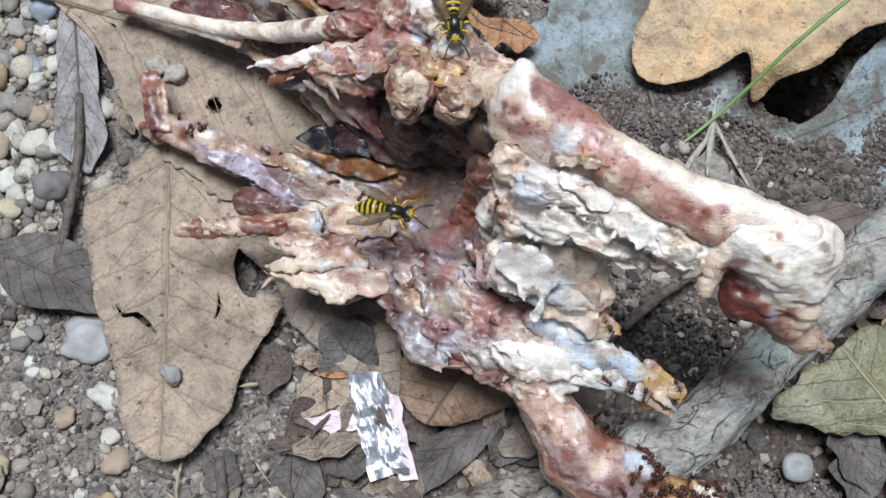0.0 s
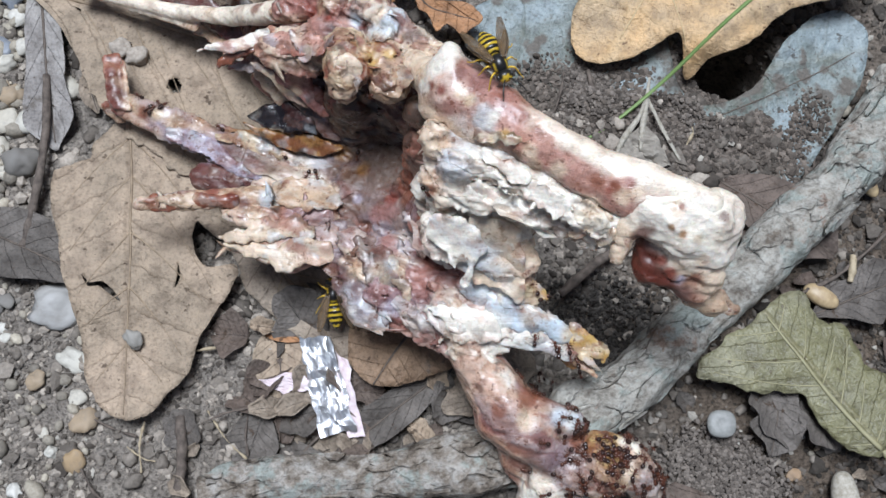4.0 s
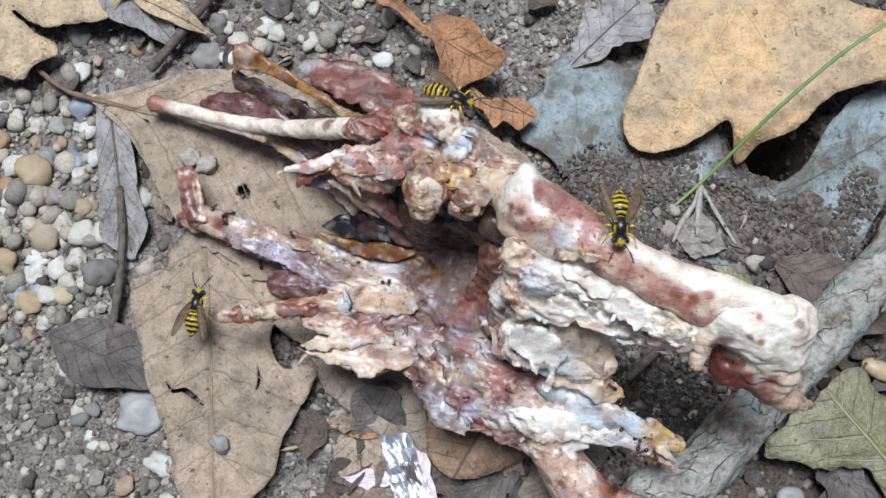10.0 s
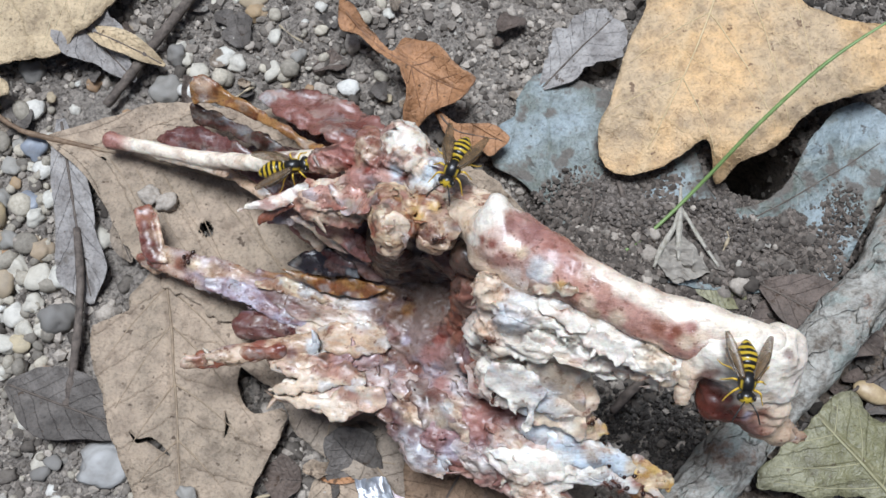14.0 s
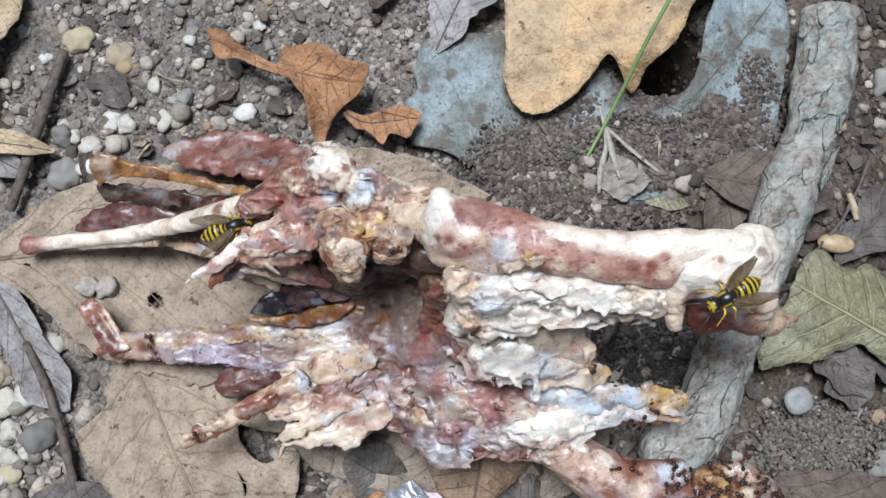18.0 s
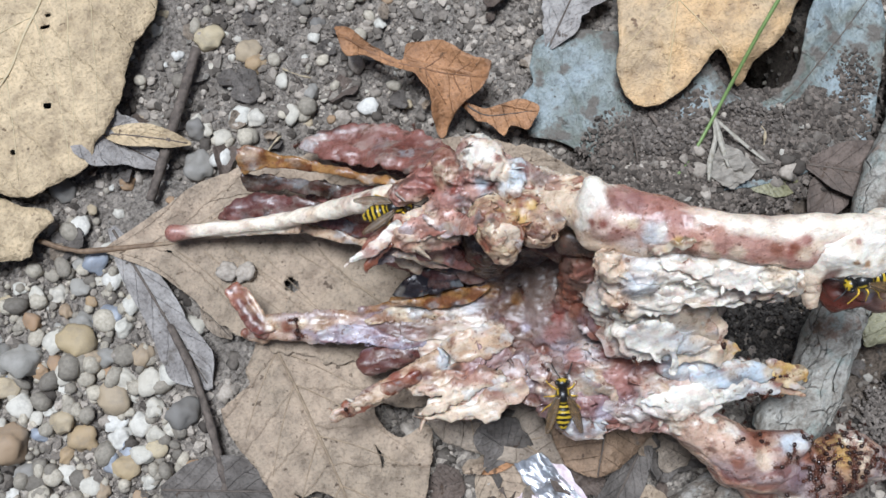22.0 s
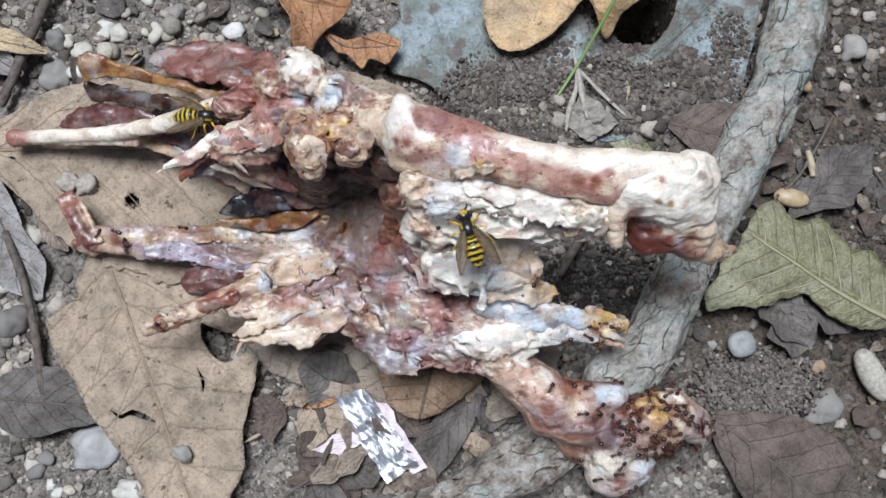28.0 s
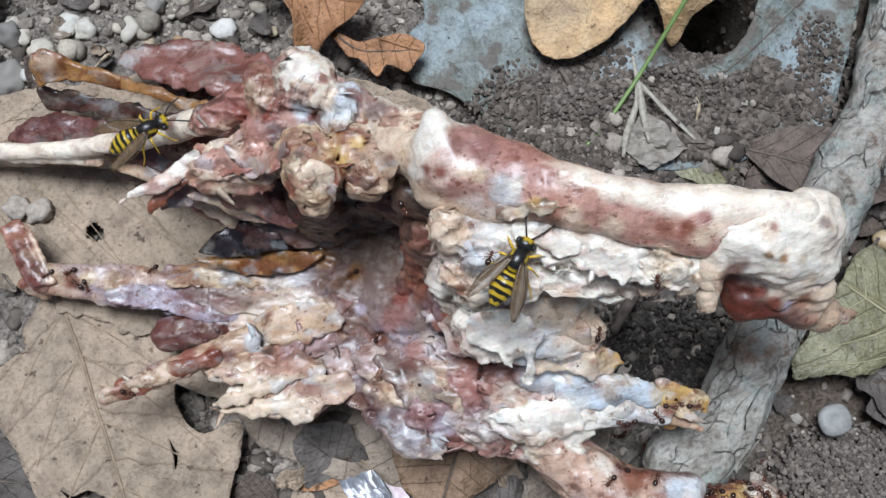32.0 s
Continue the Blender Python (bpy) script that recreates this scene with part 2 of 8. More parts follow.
def leaf_material(name, base, alt, vein, spots=(0.06, 0.035, 0.02), rough=0.62, veins=7, soil=0.0, spot_at=0.66, spec=0.35, slant=0.42):
    """A leaf by its own length and breadth: midrib, side veins, blotches, dirt."""
    m, nt, b = material(name, rough, spec)
    v, uv = coords(nt), coords(nt, "UV")
    s = nt.nodes.new("ShaderNodeSeparateXYZ")
    nt.links.new(uv, s.inputs[0])
    u, w = s.outputs[0], math_node(nt, "ABSOLUTE", math_node(nt, "SUBTRACT", s.outputs[1], 0.5))
    big, mid, fine = noise_node(nt, v, 22), noise_node(nt, v, 4, 5), noise_node(nt, v, 0.7, 3)
    wig = math_node(nt, "MULTIPLY", math_node(nt, "SUBTRACT", mid, 0.5), 0.05)
    ph = math_node(nt, "FRACT", math_node(nt, "ADD", math_node(nt, "MULTIPLY", math_node(nt, "ADD", math_node(nt, "SUBTRACT", u, math_node(nt, "MULTIPLY", w, slant)), wig), veins), 5.0))
    line = math_node(nt, "ABSOLUTE", math_node(nt, "SUBTRACT", ph, 0.5))
    side = grey(nt, line, 0.0, 0.035, 1.0, 0.0)
    rib = grey(nt, w, 0.004, 0.018, 1.0, 0.0)
    net = nt.nodes.new("ShaderNodeTexVoronoi")
    net.feature = "DISTANCE_TO_EDGE"
    net.inputs["Scale"].default_value = 1000 / 2.6
    nt.links.new(v, net.inputs["Vector"])
    cell = grey(nt, net.outputs["Distance"], 0.0, 0.08, 1.0, 0.0)
    lines = math_node(nt, "MAXIMUM", math_node(nt, "MULTIPLY", side, 0.7), rib)
    c = mix(nt, grey(nt, big, 0.40, 0.60), base, alt)
    c = mix(nt, 0.85, c, ramp(nt, mid, [(0.32, (0.58, 0.55, 0.53)), (0.5, (1.0, 0.99, 0.98)), (0.65, (1.2, 1.18, 1.16))]), "MULTIPLY")
    c = mix(nt, math_node(nt, "MULTIPLY", cell, 0.07), c, vein)
    c = mix(nt, math_node(nt, "MULTIPLY", lines, 0.2), c, vein)
    c = mix(nt, grey(nt, noise_node(nt, v, 3.0, 3), spot_at, spot_at + 0.03, 0, 0.75), c, spots)
    c = mix(nt, 0.6, c, ramp(nt, fine, [(0.32, (0.55, 0.54, 0.52)), (0.48, (1.0, 1.0, 1.0)), (0.7, (1.15, 1.15, 1.15))]), "MULTIPLY")
    c = mix(nt, grey(nt, noise_node(nt, v, 1.5, 2), 0.69, 0.72, 0, 0.55), c, spots)
    if soil:
        dirt = grey(nt, math_node(nt, "ADD", math_node(nt, "MULTIPLY", big, 0.7), math_node(nt, "MULTIPLY", mid, 0.5)), 0.76 - soil * 0.3, 0.82 - soil * 0.3, 0, 0.92)
        c = mix(nt, dirt, c, mix(nt, fine, (0.07, 0.058, 0.05), (0.2, 0.175, 0.15)))
        nt.links.new(grey(nt, dirt, 0, 1, rough, 0.92), b.inputs["Roughness"])
    nt.links.new(c, b.inputs["Base Color"])
    h = math_node(nt, "ADD", math_node(nt, "MULTIPLY", lines, 0.22), math_node(nt, "ADD", math_node(nt, "MULTIPLY", cell, 0.05), mid))
    n = bump(nt, b, h, 1.4, 0.9)
    bump(nt, b, fine, 0.28, 0.8, n)
    return m


def bark_material(name, base, pale, dark, turn=-46):
    """Weathered bark: long plates with cracks between them, lichen and rusty bare spots."""
    m, nt, b = material(name, 0.85, 0.25)
    v = coords(nt)
    big, mid, fine = noise_node(nt, v, 14, 4), noise_node(nt, v, 4.0, 6, 0.7), noise_node(nt, v, 0.8, 4, 0.7)
    mp = nt.nodes.new("ShaderNodeMapping")
    mp.inputs["Rotation"].default_value, mp.inputs["Scale"].default_value = (0, 0, radians(turn)), (0.42, 1.0, 1.0)
    bent = nt.nodes.new("ShaderNodeVectorMath")
    bent.operation = "MULTIPLY_ADD"
    n = nt.nodes.new("ShaderNodeTexNoise")
    n.inputs["Scale"].default_value = 1000 / 5.0
    nt.links.new(v, n.inputs["Vector"])
    nt.links.new(n.outputs["Color"], bent.inputs[0])
    bent.inputs[1].default_value = (0.004, 0.004, 0.004)
    nt.links.new(v, bent.inputs[2])
    nt.links.new(bent.outputs[0], mp.inputs["Vector"])
    cell = nt.nodes.new("ShaderNodeTexVoronoi")
    cell.feature = "DISTANCE_TO_EDGE"
    cell.inputs["Scale"].default_value = 1000 / 6.0
    nt.links.new(mp.outputs[0], cell.inputs["Vector"])
    crack = grey(nt, cell.outputs["Distance"], 0.0, 0.035, 1.0, 0.0)
    crack = math_node(nt, "MULTIPLY", crack, grey(nt, big, 0.47, 0.60))
    grainy = noise_node(nt, mp.outputs[0], 1.8, 5, 0.75)
    c = ramp(nt, mid, [(0.34, dark), (0.45, base), (0.62, pale)])
    c = mix(nt, grey(nt, noise_node(nt, v, 9, 5, 0.7), 0.52, 0.60, 0, 0.75), c, (0.33, 0.37, 0.335))
    c = mix(nt, grey(nt, noise_node(nt, v, 8, 5, 0.7), 0.60, 0.66, 0, 0.8), c, (0.24, 0.15, 0.105))
    c = mix(nt, 0.7, c, ramp(nt, grainy, [(0.34, (0.45, 0.42, 0.40)), (0.47, (0.95, 0.95, 0.95)), (0.65, (1.2, 1.2, 1.2))]), "MULTIPLY")
    c = mix(nt, 0.6, c, ramp(nt, fine, [(0.32, (0.5, 0.49, 0.48)), (0.5, (1, 1, 1)), (0.7, (1.15, 1.15, 1.15))]), "MULTIPLY")
    c = mix(nt, math_node(nt, "MULTIPLY", crack, 0.65), c, (0.06, 0.05, 0.042))
    nt.links.new(c, b.inputs["Base Color"])
    n = bump(nt, b, math_node(nt, "SUBTRACT", math_node(nt, "ADD", mid, math_node(nt, "MULTIPLY", grainy, 0.5)), math_node(nt, "MULTIPLY", crack, 0.7)), 1.1, 1.0)
    bump(nt, b, fine, 0.35, 0.8, n)
    return m


def flesh_material(name, rough=0.46, spec=0.45, wet=0.26):
    """Flesh, fat and bone by the tone that each bit of the body carries, with mottling."""
    m, nt, b = material(name, rough, spec)
    v = coords(nt)
    a = nt.nodes.new("ShaderNodeVertexColor")
    a.layer_name = "tone"
    bw = nt.nodes.new("ShaderNodeRGBToBW")
    nt.links.new(a.outputs[0], bw.inputs[0])
    dull = grey(nt, bw.outputs[0], 0.38, 0.62, 1.0, 0.3)
    mid, fine, speck = noise_node(nt, v, 3.2, 5, 0.65), noise_node(nt, v, 0.7, 4, 0.7), noise_node(nt, v, 1.6, 3)
    c = mix(nt, math_node(nt, "MULTIPLY", dull, 0.65), a.outputs[0], ramp(nt, mid, [(0.34, (0.46, 0.38, 0.34)), (0.45, (1.0, 0.98, 0.97)), (0.65, (1.2, 1.2, 1.2))]), "MULTIPLY")
    c = mix(nt, 0.3, c, ramp(nt, fine, [(0.32, (0.66, 0.6, 0.57)), (0.52, (1.08, 1.08, 1.08))]), "MULTIPLY")
    mp = nt.nodes.new("ShaderNodeMapping")
    mp.inputs["Rotation"].default_value, mp.inputs["Scale"].default_value = (0, 0, radians(24)), (0.16, 1.0, 1.0)
    nt.links.new(v, mp.inputs["Vector"])
    fibre = noise_node(nt, mp.outputs[0], 0.9, 4, 0.7)
    c = mix(nt, 0.35, c, ramp(nt, fibre, [(0.33, (0.62, 0.53, 0.50)), (0.46, (1, 1, 1)), (0.68, (1.15, 1.15, 1.15))]), "MULTIPLY")
    c = mix(nt, math_node(nt, "MULTIPLY", dull, grey(nt, noise_node(nt, v, 6.5, 6, 0.72), 0.52, 0.60, 0, 0.8)), c, mix(nt, 1.0, c, (0.74, 0.62, 0.54), "MULTIPLY"))
    c = mix(nt, math_node(nt, "MULTIPLY", dull, grey(nt, noise_node(nt, v, 2.4, 4, 0.7), 0.61, 0.66, 0, 0.8)), c, mix(nt, 1.0, c, (0.46, 0.30, 0.22), "MULTIPLY"))
    c = mix(nt, math_node(nt, "MULTIPLY", dull, grey(nt, speck, 0.62, 0.68, 0, 0.8)), c, (0.12, 0.038, 0.02))
    nt.links.new(c, b.inputs["Base Color"])
    nt.links.new(grey(nt, mid, 0.38, 0.62, rough - 0.24, rough + 0.16), b.inputs["Roughness"])
    b.inputs["Subsurface Weight"].default_value = 0.1
    b.inputs["Subsurface Radius"].default_value = (1.0, 0.45, 0.25)
    b.inputs["Subsurface Scale"].default_value = 0.0012
    b.inputs["Coat Weight"].default_value = wet
    b.inputs["Coat Roughness"].default_value = 0.24
    n = bump(nt, b, mid, 0.55, 0.7)
    n = bump(nt, b, fibre, 0.22, 0.8, n)
    bump(nt, b, fine, 0.12, 0.6, n)
    return m


def plain_material(name, dark, light, mm=1.0, rough=0.5, metal=0.0, spec=0.5, relief=0.1):
    m, nt, b = material(name, rough, spec)
    b.inputs["Metallic"].default_value = metal
    v = coords(nt)
    f = noise_node(nt, v, mm, 4)
    nt.links.new(ramp(nt, f, [(0.3, dark), (0.7, light)]), b.inputs["Base Color"])
    if relief:
        bump(nt, b, f, relief, 0.7)
    return m


SOIL = soil_material("soil", 1.55)

# ---- ground: one sheet, fine in the middle, out to the horizon ----
def ground_z(x, y):
    p = np.stack([x, y, np.zeros_like(x)], -1)
    near = np.exp(-((x / 400) ** 2 + (y / 400) ** 2))
    z = wob.rough(p, 60, 3) * 2.2 * near + wob2.rough(p, 9, 3) * 0.9 * near + (np.abs(wob.rough(p + 40, 5.0, 3)) - 0.3) * 1.5 * near - 3.0
    pit = np.exp(-(((x - 47) / 17) ** 2 + ((y - 30) / 12) ** 2))
    mound = np.exp(-(((x - 62) / 17) ** 2 + ((y - 82) / 9) ** 2) ** 2) + 0.8 * np.exp(-(((x - 44) / 8) ** 2 + ((y - 92) / 9) ** 2) ** 2) + 0.6 * np.exp(-(((x - 84) / 8) ** 2 + ((y - 84) / 6) ** 2) ** 2)
    mound = np.maximum(mound, 1.0 * np.exp(-(((x - 60) / 34) ** 2 + ((y - 77) / 14) ** 2) ** 3))
    return z - 5.0 * pit + 6.5 * mound * (0.85 + 0.3 * wob(p, 6)) - 50 * np.exp(-(((x - 79) / 10) ** 2 + ((y - 95.5) / 8.5) ** 2) ** 2)


def build_ground():
    s = np.linspace(-1, 1, 521)
    ax = np.sign(s) * (np.abs(s) * 165 + 40000 * np.maximum(np.abs(s) - 0.86, 0) ** 2 * 25)
    x, y = np.meshgrid(ax, ax + 60, indexing="ij")
    v = np.stack([x, y, ground_z(x, y)], -1).reshape(-1, 3)
    n = len(ax)
    i = np.arange(n * n).reshape(n, n)
    f = np.stack([i[:-1, :-1], i[1:, :-1], i[1:, 1:], i[:-1, 1:]], -1).reshape(-1, 4)
    ob = solid("ground", mesh_of("ground", v, f), SOIL)
    tagged(ob, "grey-brown crumbly bare soil with grit and dust", "ground", kind="structure")


build_ground()

# ---- dead leaves ----
SURFACE = {}


def leaf_mesh(name, length, left, right, arch=2.0, cup=3.0, wave=1.5, bend=0.0, seed=1.0, holes=(), teeth=0.6, tip=0.0, thick=0.35, n=110, k=34, lift=0.0, groove=0.5):
    """A leaf along +x from its stalk, with half-widths given left and right at even steps."""
    u = np.linspace(0, 1, n)
    wl, wr = (np.maximum(spline([(q,) for q in side], n)[:, 0], 0.15) for side in (left, right))
    w = np.linspace(-1, 1, 2 * k + 1)
    U, W = np.meshgrid(u, w, indexing="ij")
    ragged = 1 + wob2(np.stack([U * length, W * 2, U * 0 + seed * 3], -1), 11.0) * 0.09 * teeth + wob(np.stack([U * length, W * 3, U * 0 + seed], -1), 4.0) * 0.085 * teeth + wob2(np.stack([U * length, W * 2, U * 0 + seed], -1), 1.6) * 0.06 * teeth
    half = np.where(W > 0, wl[:, None], wr[:, None]) * np.where(np.abs(W) > 0.6, ragged, 1)
    X, Y = U * length, W * half
    X = X + np.abs(W) * half * 0.12
    Y = Y + bend * (U ** 2 - U) * 4
    p = np.stack([X, Y, np.full_like(X, seed * 11)], -1)
    Z = arch * 4 * U * (1 - U) + cup * (np.abs(W) ** 1.7) * half / 20 + wave * (wob.rough(p, 24, 2) + 0.4 * wob2(p, 7) + 0.14 * np.abs(wob(p, 3.2))) + tip * U ** 3 + lift * np.maximum(W, 0) ** 2
    Z = Z - groove * np.exp(-(np.abs(W) * half / 0.8) ** 2)
    v = np.stack([X, Y, Z], -1)
    m = 2 * k + 1
    keep = np.ones((n - 1, m - 1), bool)
    cu, cw = (u[:-1] + u[1:]) / 2, (w[:-1] + w[1:]) / 2
    for hu, hw, ru, rw in holes:
        keep &= ((cu[:, None] - hu) / ru) ** 2 + ((cw[None] - hw) / rw) ** 2 > 1 + 0.5 * wob2(np.stack([cu[:, None] * 90 + 0 * cw, cw[None] * 40 + 0 * cu[:, None], np.zeros((n - 1, m - 1))], -1), 3)
    i = np.arange(n * m).reshape(n, m)
    top = np.stack([i[:-1, :-1], i[1:, :-1], i[1:, 1:], i[:-1, 1:]], -1)[keep]
    edges = {}
    for q in top:
        for a, b in zip(q, np.roll(q, -1)):
            if (b, a) in edges:
                del edges[(b, a)]
            else:
                edges[(a, b)] = 1
    off = n * m
    rim = [(b, a, a + off, b + off) for a, b in edges]
    v2 = np.vstack([v.reshape(-1, 3), v.reshape(-1, 3) - (0, 0, thick)])
    faces = [tuple(q) for q in top.tolist()] + [tuple(r + off for r in q[::-1]) for q in top.tolist()] + [tuple(int(r) for r in q) for q in rim]
    used = np.unique(np.concatenate([np.array(q) for q in faces]))
    new_id = -np.ones(len(v2), int)
    new_id[used] = np.arange(len(used))
    faces = [tuple(int(new_id[r]) for r in q) for q in faces]
    me = mesh_of(name, v2[used], faces)
    SURFACE[name] = v
    uv = np.tile(np.stack([U, (W + 1) / 2], -1).reshape(-1, 2), (2, 1))[used]
    layer = me.uv_layers.new(name="leaf")
    loops = np.zeros(len(me.loops), int)
    me.loops.foreach_get("vertex_index", loops)
    layer.data.foreach_set("uv", uv[loops].astype(np.float32).ravel())
    return me


def leaf(base, heading, mat, label, length, left, right, tilt=0.0, roll=0.0, stalk=0.0, name="leaf", vein=None, **shape):
    """A fallen leaf whose stalk end lies at base and whose tip points to heading (degrees)."""
    m = pose(base[0] * MM, base[1] * MM, base[2] * MM, roll, tilt, heading)
    ob = tagged(thing(name, label, "leaf", "fallen leaves", m))
    solid("blade", leaf_mesh("blade", length, left, right, **shape), mat, ob)
    v, mid = SURFACE["blade"], SURFACE["blade"].shape[1] // 2
    n, at = len(v), lambda a, b: v[min(max(int(a * (len(v) - 1)), 0), len(v) - 1), mid + int(b * mid)] + (0, 0, 0.05)
    rib = [(*at(a, 0), 0.34 * (1 - 0.7 * a) * min(1, length / 50) + 0.08) for a in np.linspace(0.02, 0.97, 9)]
    solid("midrib", mesh_of("midrib", *tube(rib, 40, 6, 0.06, 1.5, flat=0.7)), vein or RIB, ob)
    for k in range(1, int(length / 9) + 1 if vein else 0):
        a = 0.06 + 0.8 * k / (int(length / 9) + 1)
        for side in (-1, 1):
            end = 0.72 + 0.15 * math.sin(k * 3.7 + side)
            line = [(*at(a + 0.16 * f ** 1.3, side * end * f), 0.13 * (1 - 0.75 * f) * min(1, length / 50) + 0.04) for f in np.linspace(0.02, 1, 5)]
            solid("side_vein", mesh_of("side_vein", *tube(line, 14, 5, 0.04, 1.5, flat=0.6)), vein, ob)
    if stalk:
        v, f = tube([(-stalk, stalk * 0.25, -1.0, 0.7), (-stalk * 0.5, stalk * 0.05, 0.2, 0.6), (2, 0, 0.3, 0.7), (length * 0.5, shape.get("bend", 0) * -1, shape.get("arch", 2.0) + 0.1, 0.35)], 16, 8, 0.1, 2)
        solid("stalk", mesh_of("stalk", v, f), STALK, ob)
    return ob


def closed_curve(points, step):
    """Points about step apart on a smooth closed line through the given ones."""
    p = np.asarray(points, float)
    out = []
    for k in range(len(p)):
        a, b, c, d = p[k - 1], p[k], p[(k + 1) % len(p)], p[(k + 2) % len(p)]
        n = max(int(np.linalg.norm(c - b) / step), 1)
        f = (np.arange(n) / n)[:, None]
        out.append(0.5 * (2 * b + (c - a) * f * 0.7 + (2 * b * 0 + 6 * (c - b) - 0.7 * (2 * (c - a) + (d - b))) * f ** 2 + (4 * (b - c) + 0.7 * ((c - a) + (d - b))) * f ** 3))
    return np.vstack(out)


def within(p, loop):
    """Which of the points p lie inside a closed line."""
    a, b = loop, np.roll(loop, -1, 0)
    x, y = p[:, :1], p[:, 1:]
    dy = np.where(b[:, 1] == a[:, 1], 1e-9, b[:, 1] - a[:, 1])
    cross = ((a[:, 1] > y) != (b[:, 1] > y)) & (x < a[:, 0] + (y - a[:, 1]) / dy * (b[:, 0] - a[:, 0]))
    return cross.sum(1) % 2 == 1


def rim_gap(p, loop):
    return np.concatenate([np.sqrt(((q[:, None] - loop[None]) ** 2).sum(-1).min(1)) for q in np.array_split(p, max(len(p) // 500, 1))])


def cut_leaf(label, outline, rib, mat, z=3.0, tilt=(0.0, 0.0), wave=1.2, curl=0.0, arch=0.0, ragged=0.5, seed=1.0, slits=(), vein=None, vein_every=9.0, slant=48, stalk=(), dips=(), grid=1.5, thick=0.35, rib_mm=0.34, name="leaf"):
    """A fallen leaf by its outline, with its midrib from base to tip, in millimetres on the plan."""
    loop = closed_curve(outline, 0.8)
    t = np.roll(loop, -1, 0) - np.roll(loop, 1, 0)
    t /= np.linalg.norm(t, axis=1)[:, None] + 1e-9
    q = np.c_[loop, np.full(len(loop), seed * 7)]
    loop = loop + np.c_[t[:, 1], -t[:, 0]] * ((wob.rough(q, 5.0, 2) * 0.9 + wob2(q, 1.3) * 0.45) * ragged)[:, None]
    rng2 = np.random.RandomState(int(seed) + 900)
    lo, hi = loop.min(0), loop.max(0)
    gx, gy = np.meshgrid(np.arange(lo[0], hi[0], grid), np.arange(lo[1], hi[1], grid * 0.87), indexing="ij")
    p = np.stack([gx + grid * 0.5 * (np.arange(gx.shape[1]) % 2)[None], gy], -1).reshape(-1, 2) + rng2.uniform(-0.2, 0.2, (gx.size, 2)) * grid
    p = p[within(p, loop)]
    p = p[rim_gap(p, loop) > grid * 0.45]
    rings = [closed_curve(h, 0.5) for h in slits]
    for ring in rings:
        p = p[~within(p, ring)]
        p = p[rim_gap(p, ring) > 0.35]
    lines, edges, n = [], [], 0
    for ring in [loop] + rings:
        edges += [(n + k, n + (k + 1) % len(ring)) for k in range(len(ring))]
        lines.append(ring)
        n += len(ring)
    flat = np.vstack(lines + [p])
    co, _, tri, _, _, _ = delaunay_2d_cdt([Vector(r) for r in flat], edges, [], 0, 1e-5)
    xy = np.array([c[:] for c in co])
    tri = np.array([f[:] for f in tri])
    mid = xy[tri].mean(1)
    keep = within(mid, loop)
    for ring in rings:
        keep &= ~within(mid, ring)
    tri = tri[keep]
    area = np.cross(xy[tri[:, 1]] - xy[tri[:, 0]], xy[tri[:, 2]] - xy[tri[:, 0]])
    tri[area < 0] = tri[area < 0][:, ::-1]
    base, tip = np.array(rib[0], float), np.array(rib[-1], float)
    along = (tip - base) / np.linalg.norm(tip - base)
    cross_way = np.array((-along[1], along[0]))
    length, centre = np.linalg.norm(tip - base), loop.mean(0)
    breadth = np.abs((loop - base) @ cross_way).max() + 1e-6

    def height(r):
        r = np.atleast_2d(np.asarray(r, float))
        e = rim_gap(r, loop)
        s = np.c_[r, np.full(len(r), seed * 11)]
        w = np.abs((r - base) @ cross_way) / breadth
        h = z + (r - centre) @ np.array(tilt) + wave * (wob.rough(s, 24, 2) + 0.4 * wob2(s, 7) + 0.16 * np.abs(wob(s, 3.0))) + curl * np.exp(-e / 3.5) * (0.5 + 0.8 * wob2(s, 15)) + arch * (1 - w ** 2)
        for cx, cy, rad, depth in dips:
            h = h + depth * np.exp(-((r - (cx, cy)) ** 2).sum(1) / rad ** 2)
        return h

    top = np.c_[xy, height(xy)]
    m = len(top)
    count = {}
    for f in tri.tolist():
        for a, b in zip(f, f[1:] + f[:1]):
            if (b, a) in count:
                del count[(b, a)]
            else:
                count[(a, b)] = 1
    faces = [tuple(f) for f in tri.tolist()] + [tuple(i + m for i in f[::-1]) for f in tri.tolist()] + [(b, a, a + m, b + m) for a, b in count]
    ob = thing(name, label, "leaf", "fallen leaves")
    me = mesh_of("blade", np.vstack([top, top - (0, 0, thick)]), faces)
    uv = np.stack([(xy - base) @ along / length, 0.5 + (xy - base) @ cross_way / (2 * breadth)], -1)
    uv = np.vstack([uv, uv])
    loops = np.zeros(len(me.loops), int)
    me.loops.foreach_get("vertex_index", loops)
    me.uv_layers.new(name="leaf").data.foreach_set("uv", uv[loops].astype(np.float32).ravel())
    solid("blade", me, mat, ob)
    line = spline(rib, 30)
    hz = height(line)
    inside = within(line, loop)
    pts = [(x, y, h + 0.05, rib_mm * (1 - 0.75 * k / 29) + 0.06) for k, ((x, y), h) in enumerate(zip(line, hz)) if inside[k]]
    if len(pts) > 4:
        solid("midrib", mesh_of("midrib", *tube(pts, 44, 6, 0.06, 1.5, flat=0.7)), vein or RIB, ob)
